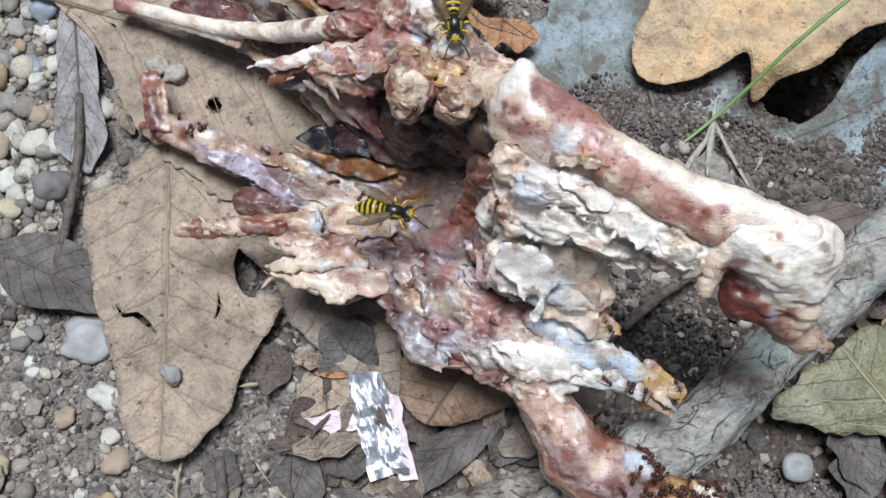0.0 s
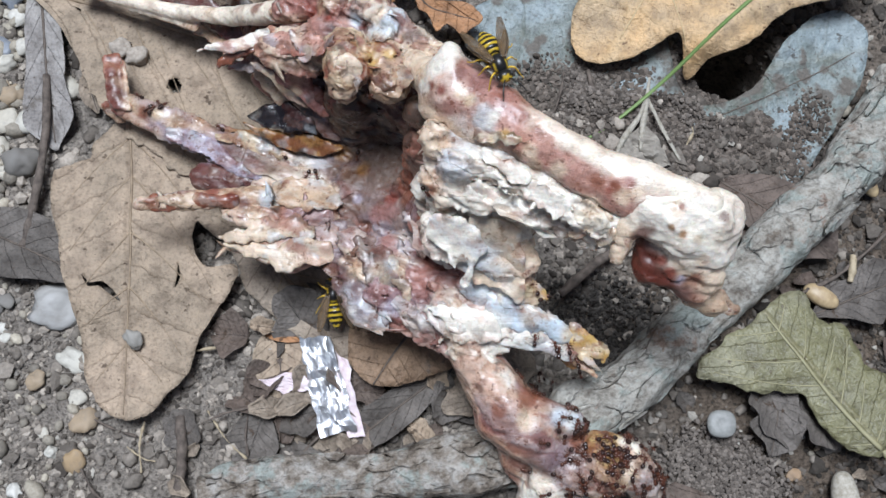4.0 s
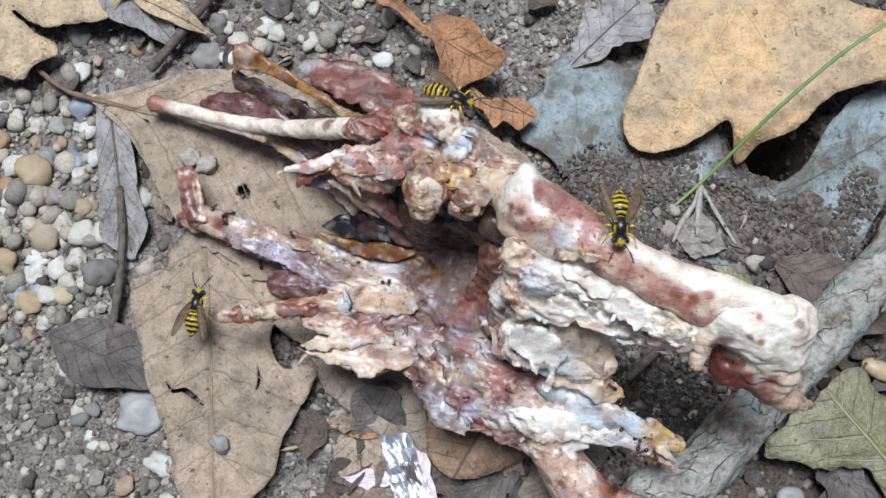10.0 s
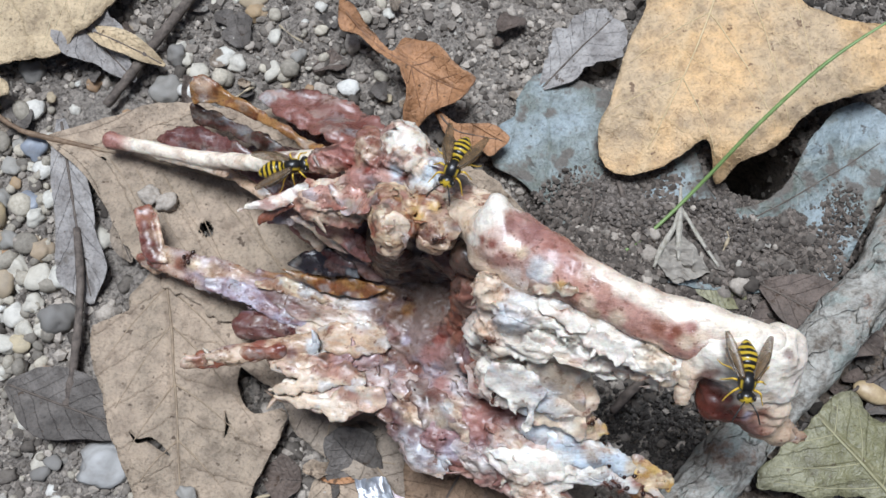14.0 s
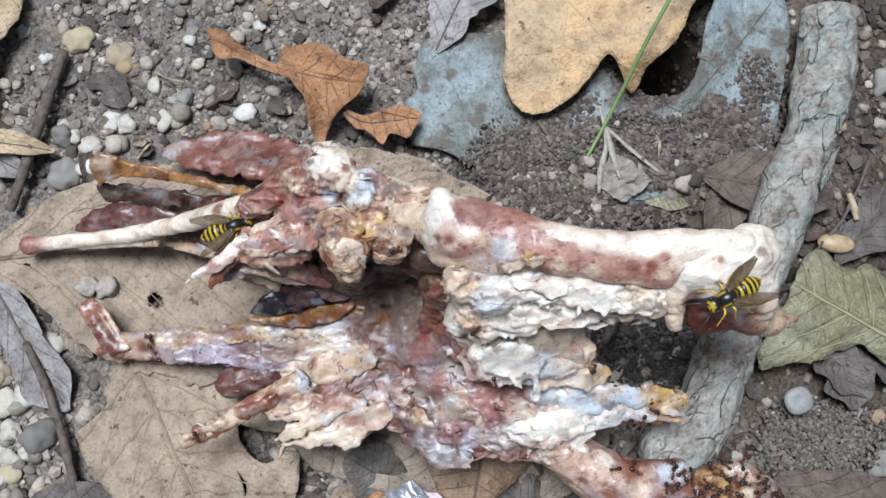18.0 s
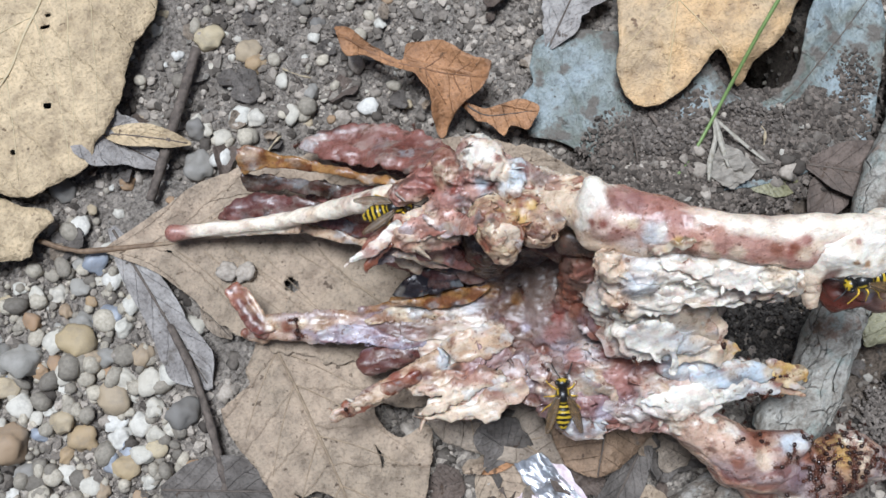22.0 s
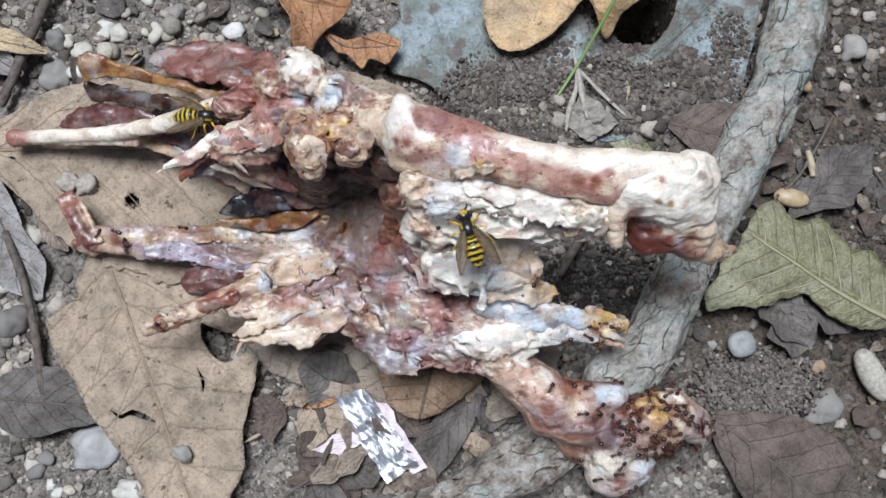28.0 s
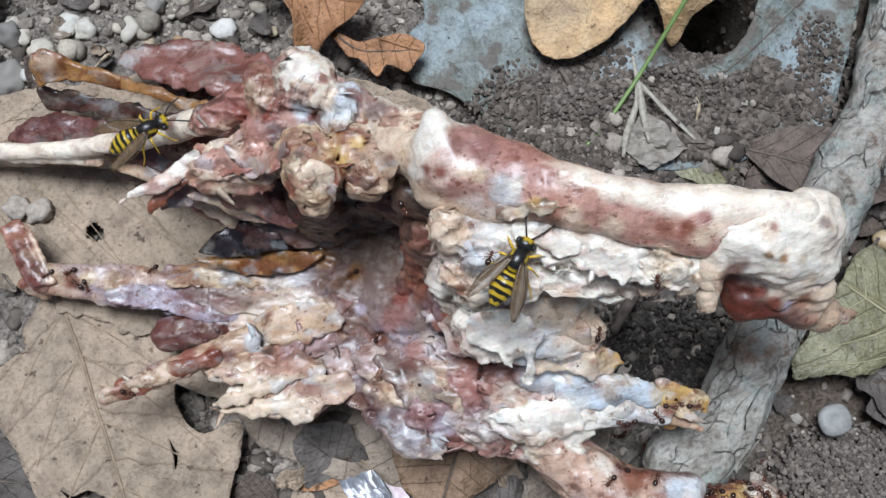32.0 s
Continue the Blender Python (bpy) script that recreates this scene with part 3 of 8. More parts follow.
    if vein:
        for k in range(1, int(length / vein_every) + 1):
            f = 0.04 + 0.86 * (k - 0.5) / max(int(length / vein_every), 1)
            o = spline(rib, 100)[int(f * 99)]
            for side in (-1, 1):
                a = radians(slant + 6 * math.sin(k * 2.3 + side)) * side
                way = along * math.cos(a) + cross_way * math.sin(a)
                path = np.array([o + way * d + along * 0.012 * d * d for d in np.arange(0.2, 60, 1.5)])
                ok = within(path, loop)
                stop = int(np.argmin(ok)) if not ok.all() else len(ok)
                if stop > 4:
                    path = path[:stop - 1]
                    hv = height(path)
                    solid("side_vein", mesh_of("side_vein", *tube([(x, y, h + 0.03, 0.17 * (1 - 0.7 * i / len(path)) + 0.03) for i, ((x, y), h) in enumerate(zip(path, hv))], max(10, stop), 5, 0.04, 1.5, flat=0.6)), vein, ob)
    if stalk:
        solid("stalk", mesh_of("stalk", *tube(stalk, 24, 8, 0.1, 2)), vein or STALK, ob)
    return ob


VEIN = plain_material("leaf vein", (0.20, 0.145, 0.095), (0.36, 0.27, 0.18), 3.0, 0.7, relief=0.1)
ORANGE_VEIN = plain_material("orange leaf vein", (0.50, 0.37, 0.20), (0.62, 0.48, 0.28), 3.0, 0.6, relief=0.05)
YELLOW_VEIN = plain_material("pale leaf vein", (0.44, 0.35, 0.21), (0.58, 0.47, 0.30), 3.0, 0.6, relief=0.05)
RUST_VEIN = plain_material("rusty leaf vein", (0.16, 0.075, 0.035), (0.26, 0.13, 0.065), 3.0, 0.6, relief=0.05)
GREEN_VEIN = plain_material("green leaf vein", (0.26, 0.235, 0.13), (0.35, 0.32, 0.19), 3.0, 0.6, relief=0.05)
RIB = plain_material("dark leaf rib", (0.075, 0.058, 0.046), (0.14, 0.11, 0.088), 1.5, 0.75, relief=0.1)
STALK = plain_material("leaf stalk", (0.10, 0.06, 0.035), (0.24, 0.16, 0.10), 1.5, 0.7, relief=0.2)
TAN_LEAF = leaf_material("tan dead leaf", (0.385, 0.295, 0.215), (0.30, 0.235, 0.17), (0.15, 0.095, 0.06))
GREYTAN_LEAF = leaf_material("grey tan dead leaf", (0.30, 0.245, 0.19), (0.24, 0.19, 0.145), (0.13, 0.09, 0.065), spot_at=0.7)
ORANGE_LEAF = leaf_material("orange tan dead leaf", (0.60, 0.385, 0.19), (0.46, 0.335, 0.205), (0.62, 0.48, 0.29), (0.10, 0.045, 0.02), 0.5, 5, spot_at=0.66)
YELLOW_LEAF = leaf_material("yellow tan dead leaf", (0.55, 0.425, 0.27), (0.44, 0.335, 0.21), (0.40, 0.30, 0.17), (0.10, 0.06, 0.03), 0.6, 8, spot_at=0.68)
BLUE_LEAF = leaf_material("blue grey decaying leaf", (0.255, 0.305, 0.32), (0.16, 0.182, 0.15), (0.28, 0.27, 0.2), (0.06, 0.05, 0.04), 0.4, 5, soil=0.52, spec=0.45)
GREEN_LEAF = leaf_material("olive green half dry leaf", (0.172, 0.162, 0.082), (0.245, 0.232, 0.148), (0.26, 0.21, 0.11), (0.08, 0.06, 0.03), 0.42, 9, spec=0.5, slant=0.6)
RUST_LEAF = leaf_material("rusty brown curled leaf", (0.42, 0.22, 0.11), (0.31, 0.155, 0.075), (0.13, 0.065, 0.035), rough=0.55, veins=6)
DARK_LEAF = leaf_material("dark grey rotting leaf", (0.15, 0.132, 0.117), (0.09, 0.078, 0.068), (0.07, 0.055, 0.045), rough=0.7, veins=8, soil=0.16)
ASH_LEAF = leaf_material("ash grey rotten leaf", (0.36, 0.34, 0.32), (0.27, 0.25, 0.235), (0.17, 0.15, 0.14), rough=0.75, veins=6, soil=0.1)
WARM_LEAF = leaf_material("warm tan brown dead leaf", (0.33, 0.215, 0.135), (0.25, 0.165, 0.105), (0.14, 0.09, 0.06), rough=0.6, soil=0.05)
BROWN_LEAF = leaf_material("dull brown leaf", (0.145, 0.11, 0.09), (0.10, 0.077, 0.063), (0.10, 0.07, 0.055), rough=0.65, soil=0.12)

# the long leaf under the carcass, with an eaten hole
leaf((-87, 113, 1.5), -18, TAN_LEAF, "large pale tan dead leaf with an eaten hole, under the carcass", 126,
     (0.5, 9, 16, 17, 18, 19, 19, 16, 9, 1), (0.5, 9, 24, 30, 31, 28, 24, 20, 12, 1), arch=1.5, cup=2.5, wave=1.2, seed=2.0, stalk=16, vein=VEIN, teeth=0.6, n=240, k=66, holes=((0.335, -0.42, 0.014, 0.055), (0.12, -0.2, 0.005, 0.03)))
# the broad one that hangs down from it
cut_leaf("large tan dead leaf with torn notches and a grit-strewn face",
         [(-75.4, 67.4), (-75.6, 62.9), (-73.1, 53.7), (-71.1, 44.2), (-68.8, 37.1), (-66, 30.2), (-64.3, 22.2), (-61, 15.5), (-56.9, 12.7), (-52.9, 12.1), (-49.1, 13.8), (-45.9, 17.7), (-42.2, 22.1), (-40.8, 27.8), (-37.6, 33.5), (-34.4, 38.7), (-32.3, 44), (-33.5, 45.8), (-36.4, 45.2), (-39.9, 45.5), (-42, 48.8), (-42.9, 53), (-41.9, 55.4), (-40.3, 53.6), (-37.2, 51.2), (-32.5, 49.4), (-29.1, 51.1), (-31.6, 56), (-37.7, 62.1), (-41.5, 67.1), (-46.4, 69.6), (-51.4, 73.3), (-56.4, 77.8), (-60.7, 79.7), (-62.4, 77.2), (-66.3, 73.2), (-66.6, 69.7), (-70.7, 68.4)],
         [(-58.5, 79), (-57.6, 68.4), (-56.4, 50), (-55.9, 32.4), (-55.2, 13)], TAN_LEAF, z=3.6, tilt=(0.0, 0.008), wave=1.3, curl=0.9, arch=0.9, ragged=0.45, seed=5.0, vein=VEIN, vein_every=13, rib_mm=0.3,
         slits=[[(-66.5, 43.2), (-64.6, 41.4), (-61.8, 41.6), (-59.2, 39.6), (-57.6, 37.2), (-60.2, 39.0), (-62.4, 40.6), (-64.8, 40.5)], [(-45.6, 46), (-44.9, 42.5), (-46, 40.2), (-45.6, 43)]], dips=[(-61, 38, 4, 1.3)])
cut_leaf("large smooth orange-tan oak leaf with dark spots, propped up",
         [(56, 141), (55, 132), (51, 125), (46.5, 115), (42, 105), (41, 97.5), (43.7, 93.2), (47.5, 92.2), (52.8, 92.7), (58, 95), (64, 98.4), (65.6, 95.6), (67.2, 89.6), (72, 92.6), (80, 95.5), (87.6, 102), (95, 105), (104, 106.5), (111, 112), (109, 120), (98, 124), (90.5, 129), (90, 138), (98, 147), (94, 158), (84, 164), (72, 160), (62, 152)],
         [(84, 172), (76, 145), (66, 122), (52, 98)], ORANGE_LEAF, z=11.5, tilt=(0.10, 0.02), wave=1.7, curl=-1.2, ragged=0.5, seed=7.0, vein=ORANGE_VEIN, vein_every=17, slant=50, dips=[(67, 89, 4.5, -5.5), (46, 94, 9, -2.0)], stalk=[(84, 172, 14, 1.0), (90, 186, 8, 0.9), (94, 198, 1, 1.0)])
cut_leaf("large yellow-tan dead leaf with pinholes and a ragged edge",
         [(-55, 180), (-52.3, 168), (-54, 163), (-61, 157), (-66, 150), (-71.7, 143), (-78, 137.8), (-83.8, 132.5), (-94.4, 131.2), (-101, 132), (-106, 135.4), (-100.5, 130), (-96, 127), (-95.2, 123.6), (-100.4, 121.3), (-103, 118), (-113, 120), (-125, 122.9), (-127, 126.5), (-131, 133), (-140, 142), (-146, 160), (-140, 180), (-126, 195), (-112, 197), (-107, 189), (-106, 180), (-103.6, 173.6), (-99, 178.5), (-93, 194), (-84, 204), (-68, 198)],
         [(-60, 192), (-71.7, 181.3), (-90.3, 163.4), (-112.8, 141.8), (-127, 129)], YELLOW_LEAF, z=6.0, wave=2.0, curl=-1.6, arch=1.6, ragged=0.8, seed=9.0, vein=YELLOW_VEIN, vein_every=14, slant=46, rib_mm=0.42,
         slits=[[(-94.6, 166), (-93.8, 165.5), (-94.2, 164.6), (-95, 165)], [(-87, 150.5), (-85.4, 150), (-85.8, 148.8), (-87.2, 149.2)], [(-104, 150), (-103.2, 149.6), (-103.4, 148.6), (-104.2, 149)], [(-79, 171), (-77.6, 170.7), (-77.8, 170), (-79, 170.2)], [(-81, 168.5), (-78.6, 167.9), (-79, 167.2), (-81.2, 167.7)], [(-98, 143), (-96.8, 142.4), (-97.4, 141.4), (-98.4, 142)]])
cut_leaf("blue-grey decaying lobed leaf half buried in soil",
         [(16.6, 104.3), (18.2, 107.9), (23, 110.6), (24, 115), (28.4, 120), (33.2, 120.6), (40, 118), (47.3, 114.3), (58, 109), (63.5, 100), (66, 88.5), (71.5, 84), (78, 84.6), (84, 89.4), (90, 98), (97, 105), (104, 107), (109.9, 102), (108, 89.5), (99.2, 75.7), (91, 65), (84.8, 64), (73, 64), (60, 66), (48, 70), (37, 77), (30, 84.7), (28, 87.5), (22.3, 94.8), (17, 98.5)],
         [(34, 80), (46, 84), (70, 80), (94, 90), (107, 97)], BLUE_LEAF, z=1.5, tilt=(0.018, 0.01), wave=0.8, curl=1.2, ragged=0.35, seed=11.0, rib_mm=0.16, dips=[(90, 99, 7, 3.4), (78, 85, 5, 2.6)])
cut_leaf("olive green half-dry leaf with a toothed edge and pale midrib",
         [(66.5, 21.5), (68, 25.5), (72, 29.5), (77, 32), (82, 37.4), (86.3, 40), (90, 39.6), (92.2, 34.4), (96.8, 33.4), (100, 28.9), (101.6, 24.4), (106.4, 22), (107.4, 15), (106.6, 8.6), (103.8, 4.6), (97.2, 6.4), (93.8, 8.8), (91.2, 12.8), (88.8, 17.1), (83.8, 18.7), (78.3, 18.9), (73.3, 20)],
         [(105.8, 5), (97.4, 13.5), (88.8, 24.6), (78.4, 39)], GREEN_LEAF, z=4.6, wave=1.3, curl=-0.8, arch=1.2, ragged=0.9, seed=13.0, vein=GREEN_VEIN, vein_every=6.5, slant=58, rib_mm=0.6, stalk=[(104.6, 6.5, 5.0, 0.7), (108.5, 1, 4.4, 0.65), (113, -5, 2.6, 0.75), (116, -9, 0.6, 1.1)])
cut_leaf("small rusty brown curled leaf with a twisted stalk end",
         [(-16.6, 140.8), (-13.7, 139.6), (-9, 132.6), (-4.6, 127), (-1.4, 131), (5.2, 127), (9.8, 121.4), (14.1, 116.4), (10.3, 112.3), (2.8, 110.3), (-2.7, 106.6), (-3, 111.5), (-1.8, 116.8), (-3.6, 122.6), (-8.7, 127.8), (-12.1, 131.3), (-16.3, 133.2)],
         [(-15, 137), (-7, 128), (2, 121), (11, 115)], RUST_LEAF, z=5.5, tilt=(0.1, -0.02), wave=2.6, curl=4.0, ragged=0.5, seed=15.0, vein=RUST_VEIN, vein_every=7, rib_mm=0.26, grid=1.0, dips=[(-15, 137, 4, 3.0), (-2.5, 107, 5, -4.0)])
cut_leaf("thin curled light brown leaf strip beside the rusty leaf",
         [(3.4, 113.8), (5.4, 111.4), (8.4, 108.2), (13, 107.4), (17, 106.6), (20.6, 103.2), (18.4, 100.6), (15.7, 98.8), (12.6, 101.4), (10.2, 99.8), (8.6, 103.6), (6, 107)],
         [(4, 113), (9, 106.4), (19, 103)], RUST_LEAF, z=3.4, wave=1.6, curl=3.2, ragged=0.5, seed=17.0, rib_mm=0.2, grid=0.9)
leaf((-95, 56, 1.5), -24, DARK_LEAF, "dark grey-brown pointed dead leaf", 34, (1, 6, 8, 8, 6, 3, 0.4), (1, 6, 8, 7, 5, 3, 0.4), arch=1.5, cup=2, wave=1.0, seed=19.0)
cut_leaf("grey tan dead leaf under the ribs", [(-34, 50), (-32.5, 45), (-31, 40.6), (-25.2, 34.6), (-18.1, 29.1), (-14.4, 26.6), (-10.2, 22), (-7.3, 24.7), (-7.4, 30), (-8, 36), (-6, 43), (-9, 50), (-20, 53)],
         [(-28, 50), (-18, 38), (-9, 24)], GREYTAN_LEAF, z=2.6, wave=1.0, curl=0.8, ragged=0.5, seed=21.0, vein=VEIN, vein_every=11, rib_mm=0.25)
cut_leaf("folded tan-brown dead leaf below the carcass", [(-7.2, 35), (-8.2, 26), (-6.8, 22.6), (-3.4, 19.4), (0.8, 18.8), (8, 20.8), (16, 25), (15, 31.3), (8, 38), (0.6, 41)],
         [(10, 38), (3, 28), (-2.6, 19.6)], WARM_LEAF, z=4.2, tilt=(-0.05, 0.0), wave=1.2, curl=0.6, arch=2.4, ragged=0.45, seed=23.0, rib_mm=0.3, dips=[(2.5, 24, 3.5, 1.6)])
leaf((60, -1, 0.6), -58, BROWN_LEAF, "dull brown flat leaf under the leg joint", 42, (2, 8, 12, 13, 12, 8, 1), (2, 7, 10, 13, 13, 9, 1), arch=3.0, cup=-3, wave=3.0, seed=25.0)
leaf((86, 64, 1.0), 215, BROWN_LEAF, "dark red-brown leaf tucked under the branch", 22, (1, 4, 5, 5, 4, 2, 0.4), (1, 4, 5, 5, 4, 2, 0.4), arch=1, cup=2, wave=0.6, seed=27.0)
leaf((60, 70, 1.5), -40, GREEN_LEAF, "scrap of dull green leaf", 13, (2, 4, 5, 5, 4, 2), (2, 4, 4, 4, 3, 1), arch=1, cup=1, wave=0.6, seed=29.0)
leaf((-88, 152, 1.5), -50, ASH_LEAF, "grey rotten leaf beside the yellow leaf", 34, (1, 5, 8, 6, 6, 3, 0.5), (1, 6, 6, 8, 5, 3, 0.5), arch=1, cup=4, wave=2.2, teeth=2.5, seed=31.0)
leaf((-84, 118, 1.0), -80, ASH_LEAF, "brownish grey rotten leaf strip among gravel", 46, (1, 3, 4, 4.5, 4, 5, 0.5), (1, 3, 4, 4, 5, 6, 0.5), arch=1, cup=2, wave=1.2, seed=33.0)
leaf((14, 24, 1.2), 218, DARK_LEAF, "long grey-brown dead leaf strip", 32, (0.5, 3, 4, 4.5, 4, 3, 0.4), (0.5, 3, 4, 4, 4, 2, 0.4), arch=1.5, cup=3, wave=1, seed=35.0)
leaf((30, 117, 1.6), 42, ASH_LEAF, "ash grey crumpled leaf scrap beside the orange leaf", 26, (1, 4, 7, 7, 6, 3), (1, 5, 6, 8, 7, 3), arch=1, cup=3, wave=2.6, seed=37.0, teeth=2.5)
for x, y, turn, ln, cup, s in ((80, 22, -65, 17, 9, 39.0), (85, 20, -100, 15, 6, 40.0), (90, 18, -60, 13, 10, 42.0), (79, 27, 40, 9, 7, 44.0)):
    leaf((x, y, 1.2), turn, DARK_LEAF, "blackish curled rotten leaf scrap on the soil", ln, (0.8, 3, 5, 4, 3.5, 0.6), (0.6, 4, 3.5, 5, 2.5, 0.5), arch=1.2, cup=cup, wave=2.2, seed=s, teeth=3.5, n=50, k=18)
leaf((94, 36, 0.6), 22, DARK_LEAF, "dark rotten leaf half buried beside the branch", 26, (1, 5, 4, 6, 4, 1), (1, 3, 6, 5, 5, 1), arch=1, cup=4, wave=2.2, seed=41.0, teeth=3.0)
leaf((74, 66, 2.6), -35, BROWN_LEAF, "reddish brown leaf pinned under the branch and bone", 30, (1, 6, 8, 8, 7, 1), (1, 5, 7, 7, 5, 1), arch=1.5, cup=2, wave=1.0, seed=45.0)

# ---- branch, sticks ----
BARK = bark_material("grey lichened bark", (0.33, 0.305, 0.262), (0.48, 0.46, 0.41), (0.17, 0.14, 0.112))
BARK2 = bark_material("brown flaking bark", (0.24, 0.20, 0.16), (0.44, 0.41, 0.37), (0.09, 0.07, 0.055), -5)
TWIG = plain_material("twig bark", (0.055, 0.042, 0.034), (0.17, 0.135, 0.11), 1.6, 0.85, relief=0.4)


def branch(label, points, mat, sides=64, n=260, rough=1.2, plates=0, seed=0.0, name="branch"):
    ob = thing(name, label, "branch", m=Matrix())
    v, f = tube(points, n, sides, rough, 7.0, seed)
    v = v + np.array((0, 0, 1.0)) * (np.abs(wob2.rough(v @ np.array(((0.45, -0.7, 0), (0.4, 0.8, 0), (0, 0, 1.0))), 3.4, 3)) * 0.9 - 0.3)[:, None]
    solid("wood", mesh_of("wood", v, f), mat, ob)
    rnd = random.Random(int(seed) + 5)
    c = spline(points, 200)
    for k in range(plates):
        i = rnd.randrange(5, 190)
        x, y, z, r = c[i]
        t = c[min(i + 3, 199), :3] - c[max(i - 3, 0), :3]
        t /= np.linalg.norm(t)
        s = np.cross(t, (0, 0, 1))
        s /= np.linalg.norm(s)
        a = rnd.uniform(-1.1, 1.1)
        ln, wd = rnd.uniform(3.5, 10), rnd.uniform(1.2, 3.6)
        g = []
        for iu in range(7):
            for iw in range(5):
                du, dw = iu / 6 - 0.5, iw / 4 - 0.5
                edge = (1 - 0.8 * (abs(du) * 2) ** 2.2) * (0.75 + 0.4 * rnd.random())
                b = a + dw * wd / r * edge
                rr = r * 1.02 + 0.28 + 0.2 * (abs(du) * 2) ** 2 + rnd.uniform(-0.12, 0.12)
                g.append(np.array((x, y, z)) + t * (du * ln + rnd.uniform(-0.35, 0.35)) + (s * math.sin(b) + np.array((0, 0, 1)) * math.cos(b)) * rr)
        q = [(j * 5 + i2, (j + 1) * 5 + i2, (j + 1) * 5 + i2 + 1, j * 5 + i2 + 1) for j in range(6) for i2 in range(4)]
        low = [p - (np.array((p[0] - x, p[1] - y, p[2] - z)) / r) * 0.7 for p in g]
        rimi = [0, 5, 10, 15, 20, 25, 30, 31, 32, 33, 34, 29, 24, 19, 14, 9, 4, 3, 2, 1]
        rim = [(rimi[j], rimi[(j + 1) % 20], rimi[(j + 1) % 20] + 35, rimi[j] + 35) for j in range(20)]
        solid("bark_plate", mesh_of("bark_plate", g + low, q + rim), mat, ob)
    return ob


branch("thick grey lichened branch with cracked bark", [(35, 12.5, 8, 3.4), (38.5, 13.6, 8.6, 6.0), (44, 14.8, 9, 6.5), (53, 21, 8.6, 6.3), (62.5, 30.3, 8, 5.9), (74, 41, 7.6, 5.9), (89, 54.5, 7.4, 6.1), (98, 63.4, 7.4, 6.2), (104, 71, 7.2, 6.4), (110, 78, 7, 6.7), (113.4, 85.8, 7, 6.6), (114.6, 89.6, 7, 5.6)], BARK, plates=26, seed=3.0)
branch("short brown stick with flaking pale bark", [(-38, -3, 4, 4.0), (-20, 0, 5, 5.0), (3, 1, 5, 5.4), (16, 3, 6, 6.4), (24, 4, 6, 6.2), (30, 5, 5, 5)], BARK2, plates=30, seed=9.0)


def twig(label, points, mat=None, name="twig"):
    v, f = tube(points, 30, 9, 0.25, 1.5, points[0][0])
    ob = solid(name, mesh_of(name, v, f), mat or TWIG)
    return tagged(ob, label, "twig", "twigs")


twig("dark grey straight twig lying on the gravel", [(-79, 90, 3, 0.8), (-78, 76, 3, 0.95), (-79, 62, 2.6, 1.0), (-81, 50, 2, 0.95)])

# ---- the picked chicken carcass ----
WHITE, FAT, CREAM, BONE = (0.76, 0.705, 0.61), (0.53, 0.56, 0.575), (0.66, 0.525, 0.39), (0.84, 0.755, 0.62)
ROSE, PINK, RED, RUST = (0.325, 0.15, 0.122), (0.48, 0.265, 0.21), (0.20, 0.042, 0.026), (0.22, 0.078, 0.045)
MAROON, DARKRED, PURPLE, MAUVE = (0.105, 0.038, 0.033), (0.10, 0.021, 0.011), (0.115, 0.058, 0.058), (0.19, 0.132, 0.115)
VIOLET, TAN, SAND, GOLD = (0.34, 0.30, 0.35), (0.45, 0.325, 0.225), (0.54, 0.42, 0.28), (0.52, 0.34, 0.12)
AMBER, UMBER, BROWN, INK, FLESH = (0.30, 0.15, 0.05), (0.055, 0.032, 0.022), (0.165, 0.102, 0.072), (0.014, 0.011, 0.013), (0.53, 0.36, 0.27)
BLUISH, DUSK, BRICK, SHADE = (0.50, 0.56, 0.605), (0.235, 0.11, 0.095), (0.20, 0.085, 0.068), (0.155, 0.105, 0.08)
MEAT = flesh_material("raw meat, fat and bone")
WET = flesh_material("moist skin and membrane", 0.36, 0.4, 0.35)
MOIST = ("body_cavity", "membrane", "skin_flap", "purple_meat", "skin_splint", "dark_skin", "skin_fold", "skin_sheet", "burnt_skin", "long_bone")

carcass = thing("chicken_carcass", "picked raw chicken carcass with bones, red meat and white fat", "carcass")
SKIN_TREES = []


def grain(p):
    """Space stretched along the fibres of the meat."""
    p = np.asarray(p)
    return np.stack([(p[..., 0] * 0.93 - p[..., 1] * 0.37) * 0.5, p[..., 0] * 0.37 + p[..., 1] * 0.93, p[..., 2]], -1)


FINE = {"white_meat": 0.75, "hip_meat": 0.75, "spine": 0.7, "skin_fold": 0.4, "body_cavity": 0.55, "rib": 0.4, "skin_flap": 0.5, "splinter": 0.4, "bone_end": 0.35, "drumstick": 0.3, "red_meat": 0.3}
STAIN = {"long_bone": 0.2, "rib_bone": 0.2, "blade_bone": 0.45, "bone_end": 0.12, "dark_skin": 0.15, "membrane": 0.5, "white_meat": 0.35, "skin_fold": 0.3, "drumstick": 0.7, "spine": 0.9, "hip_meat": 0.65, "body_cavity": 0.4, "rib": 0.5, "skin_flap": 0.5, "skin_sheet": 0.4, "burnt_skin": 0.4}


DABS = []


def dab(tone, x, y, z, r, most=0.85):
    """A patch of one tone on the carcass, about r wide, with a ragged edge."""
    DABS.append((np.array(tone), np.array((x, y, z)), r, most))


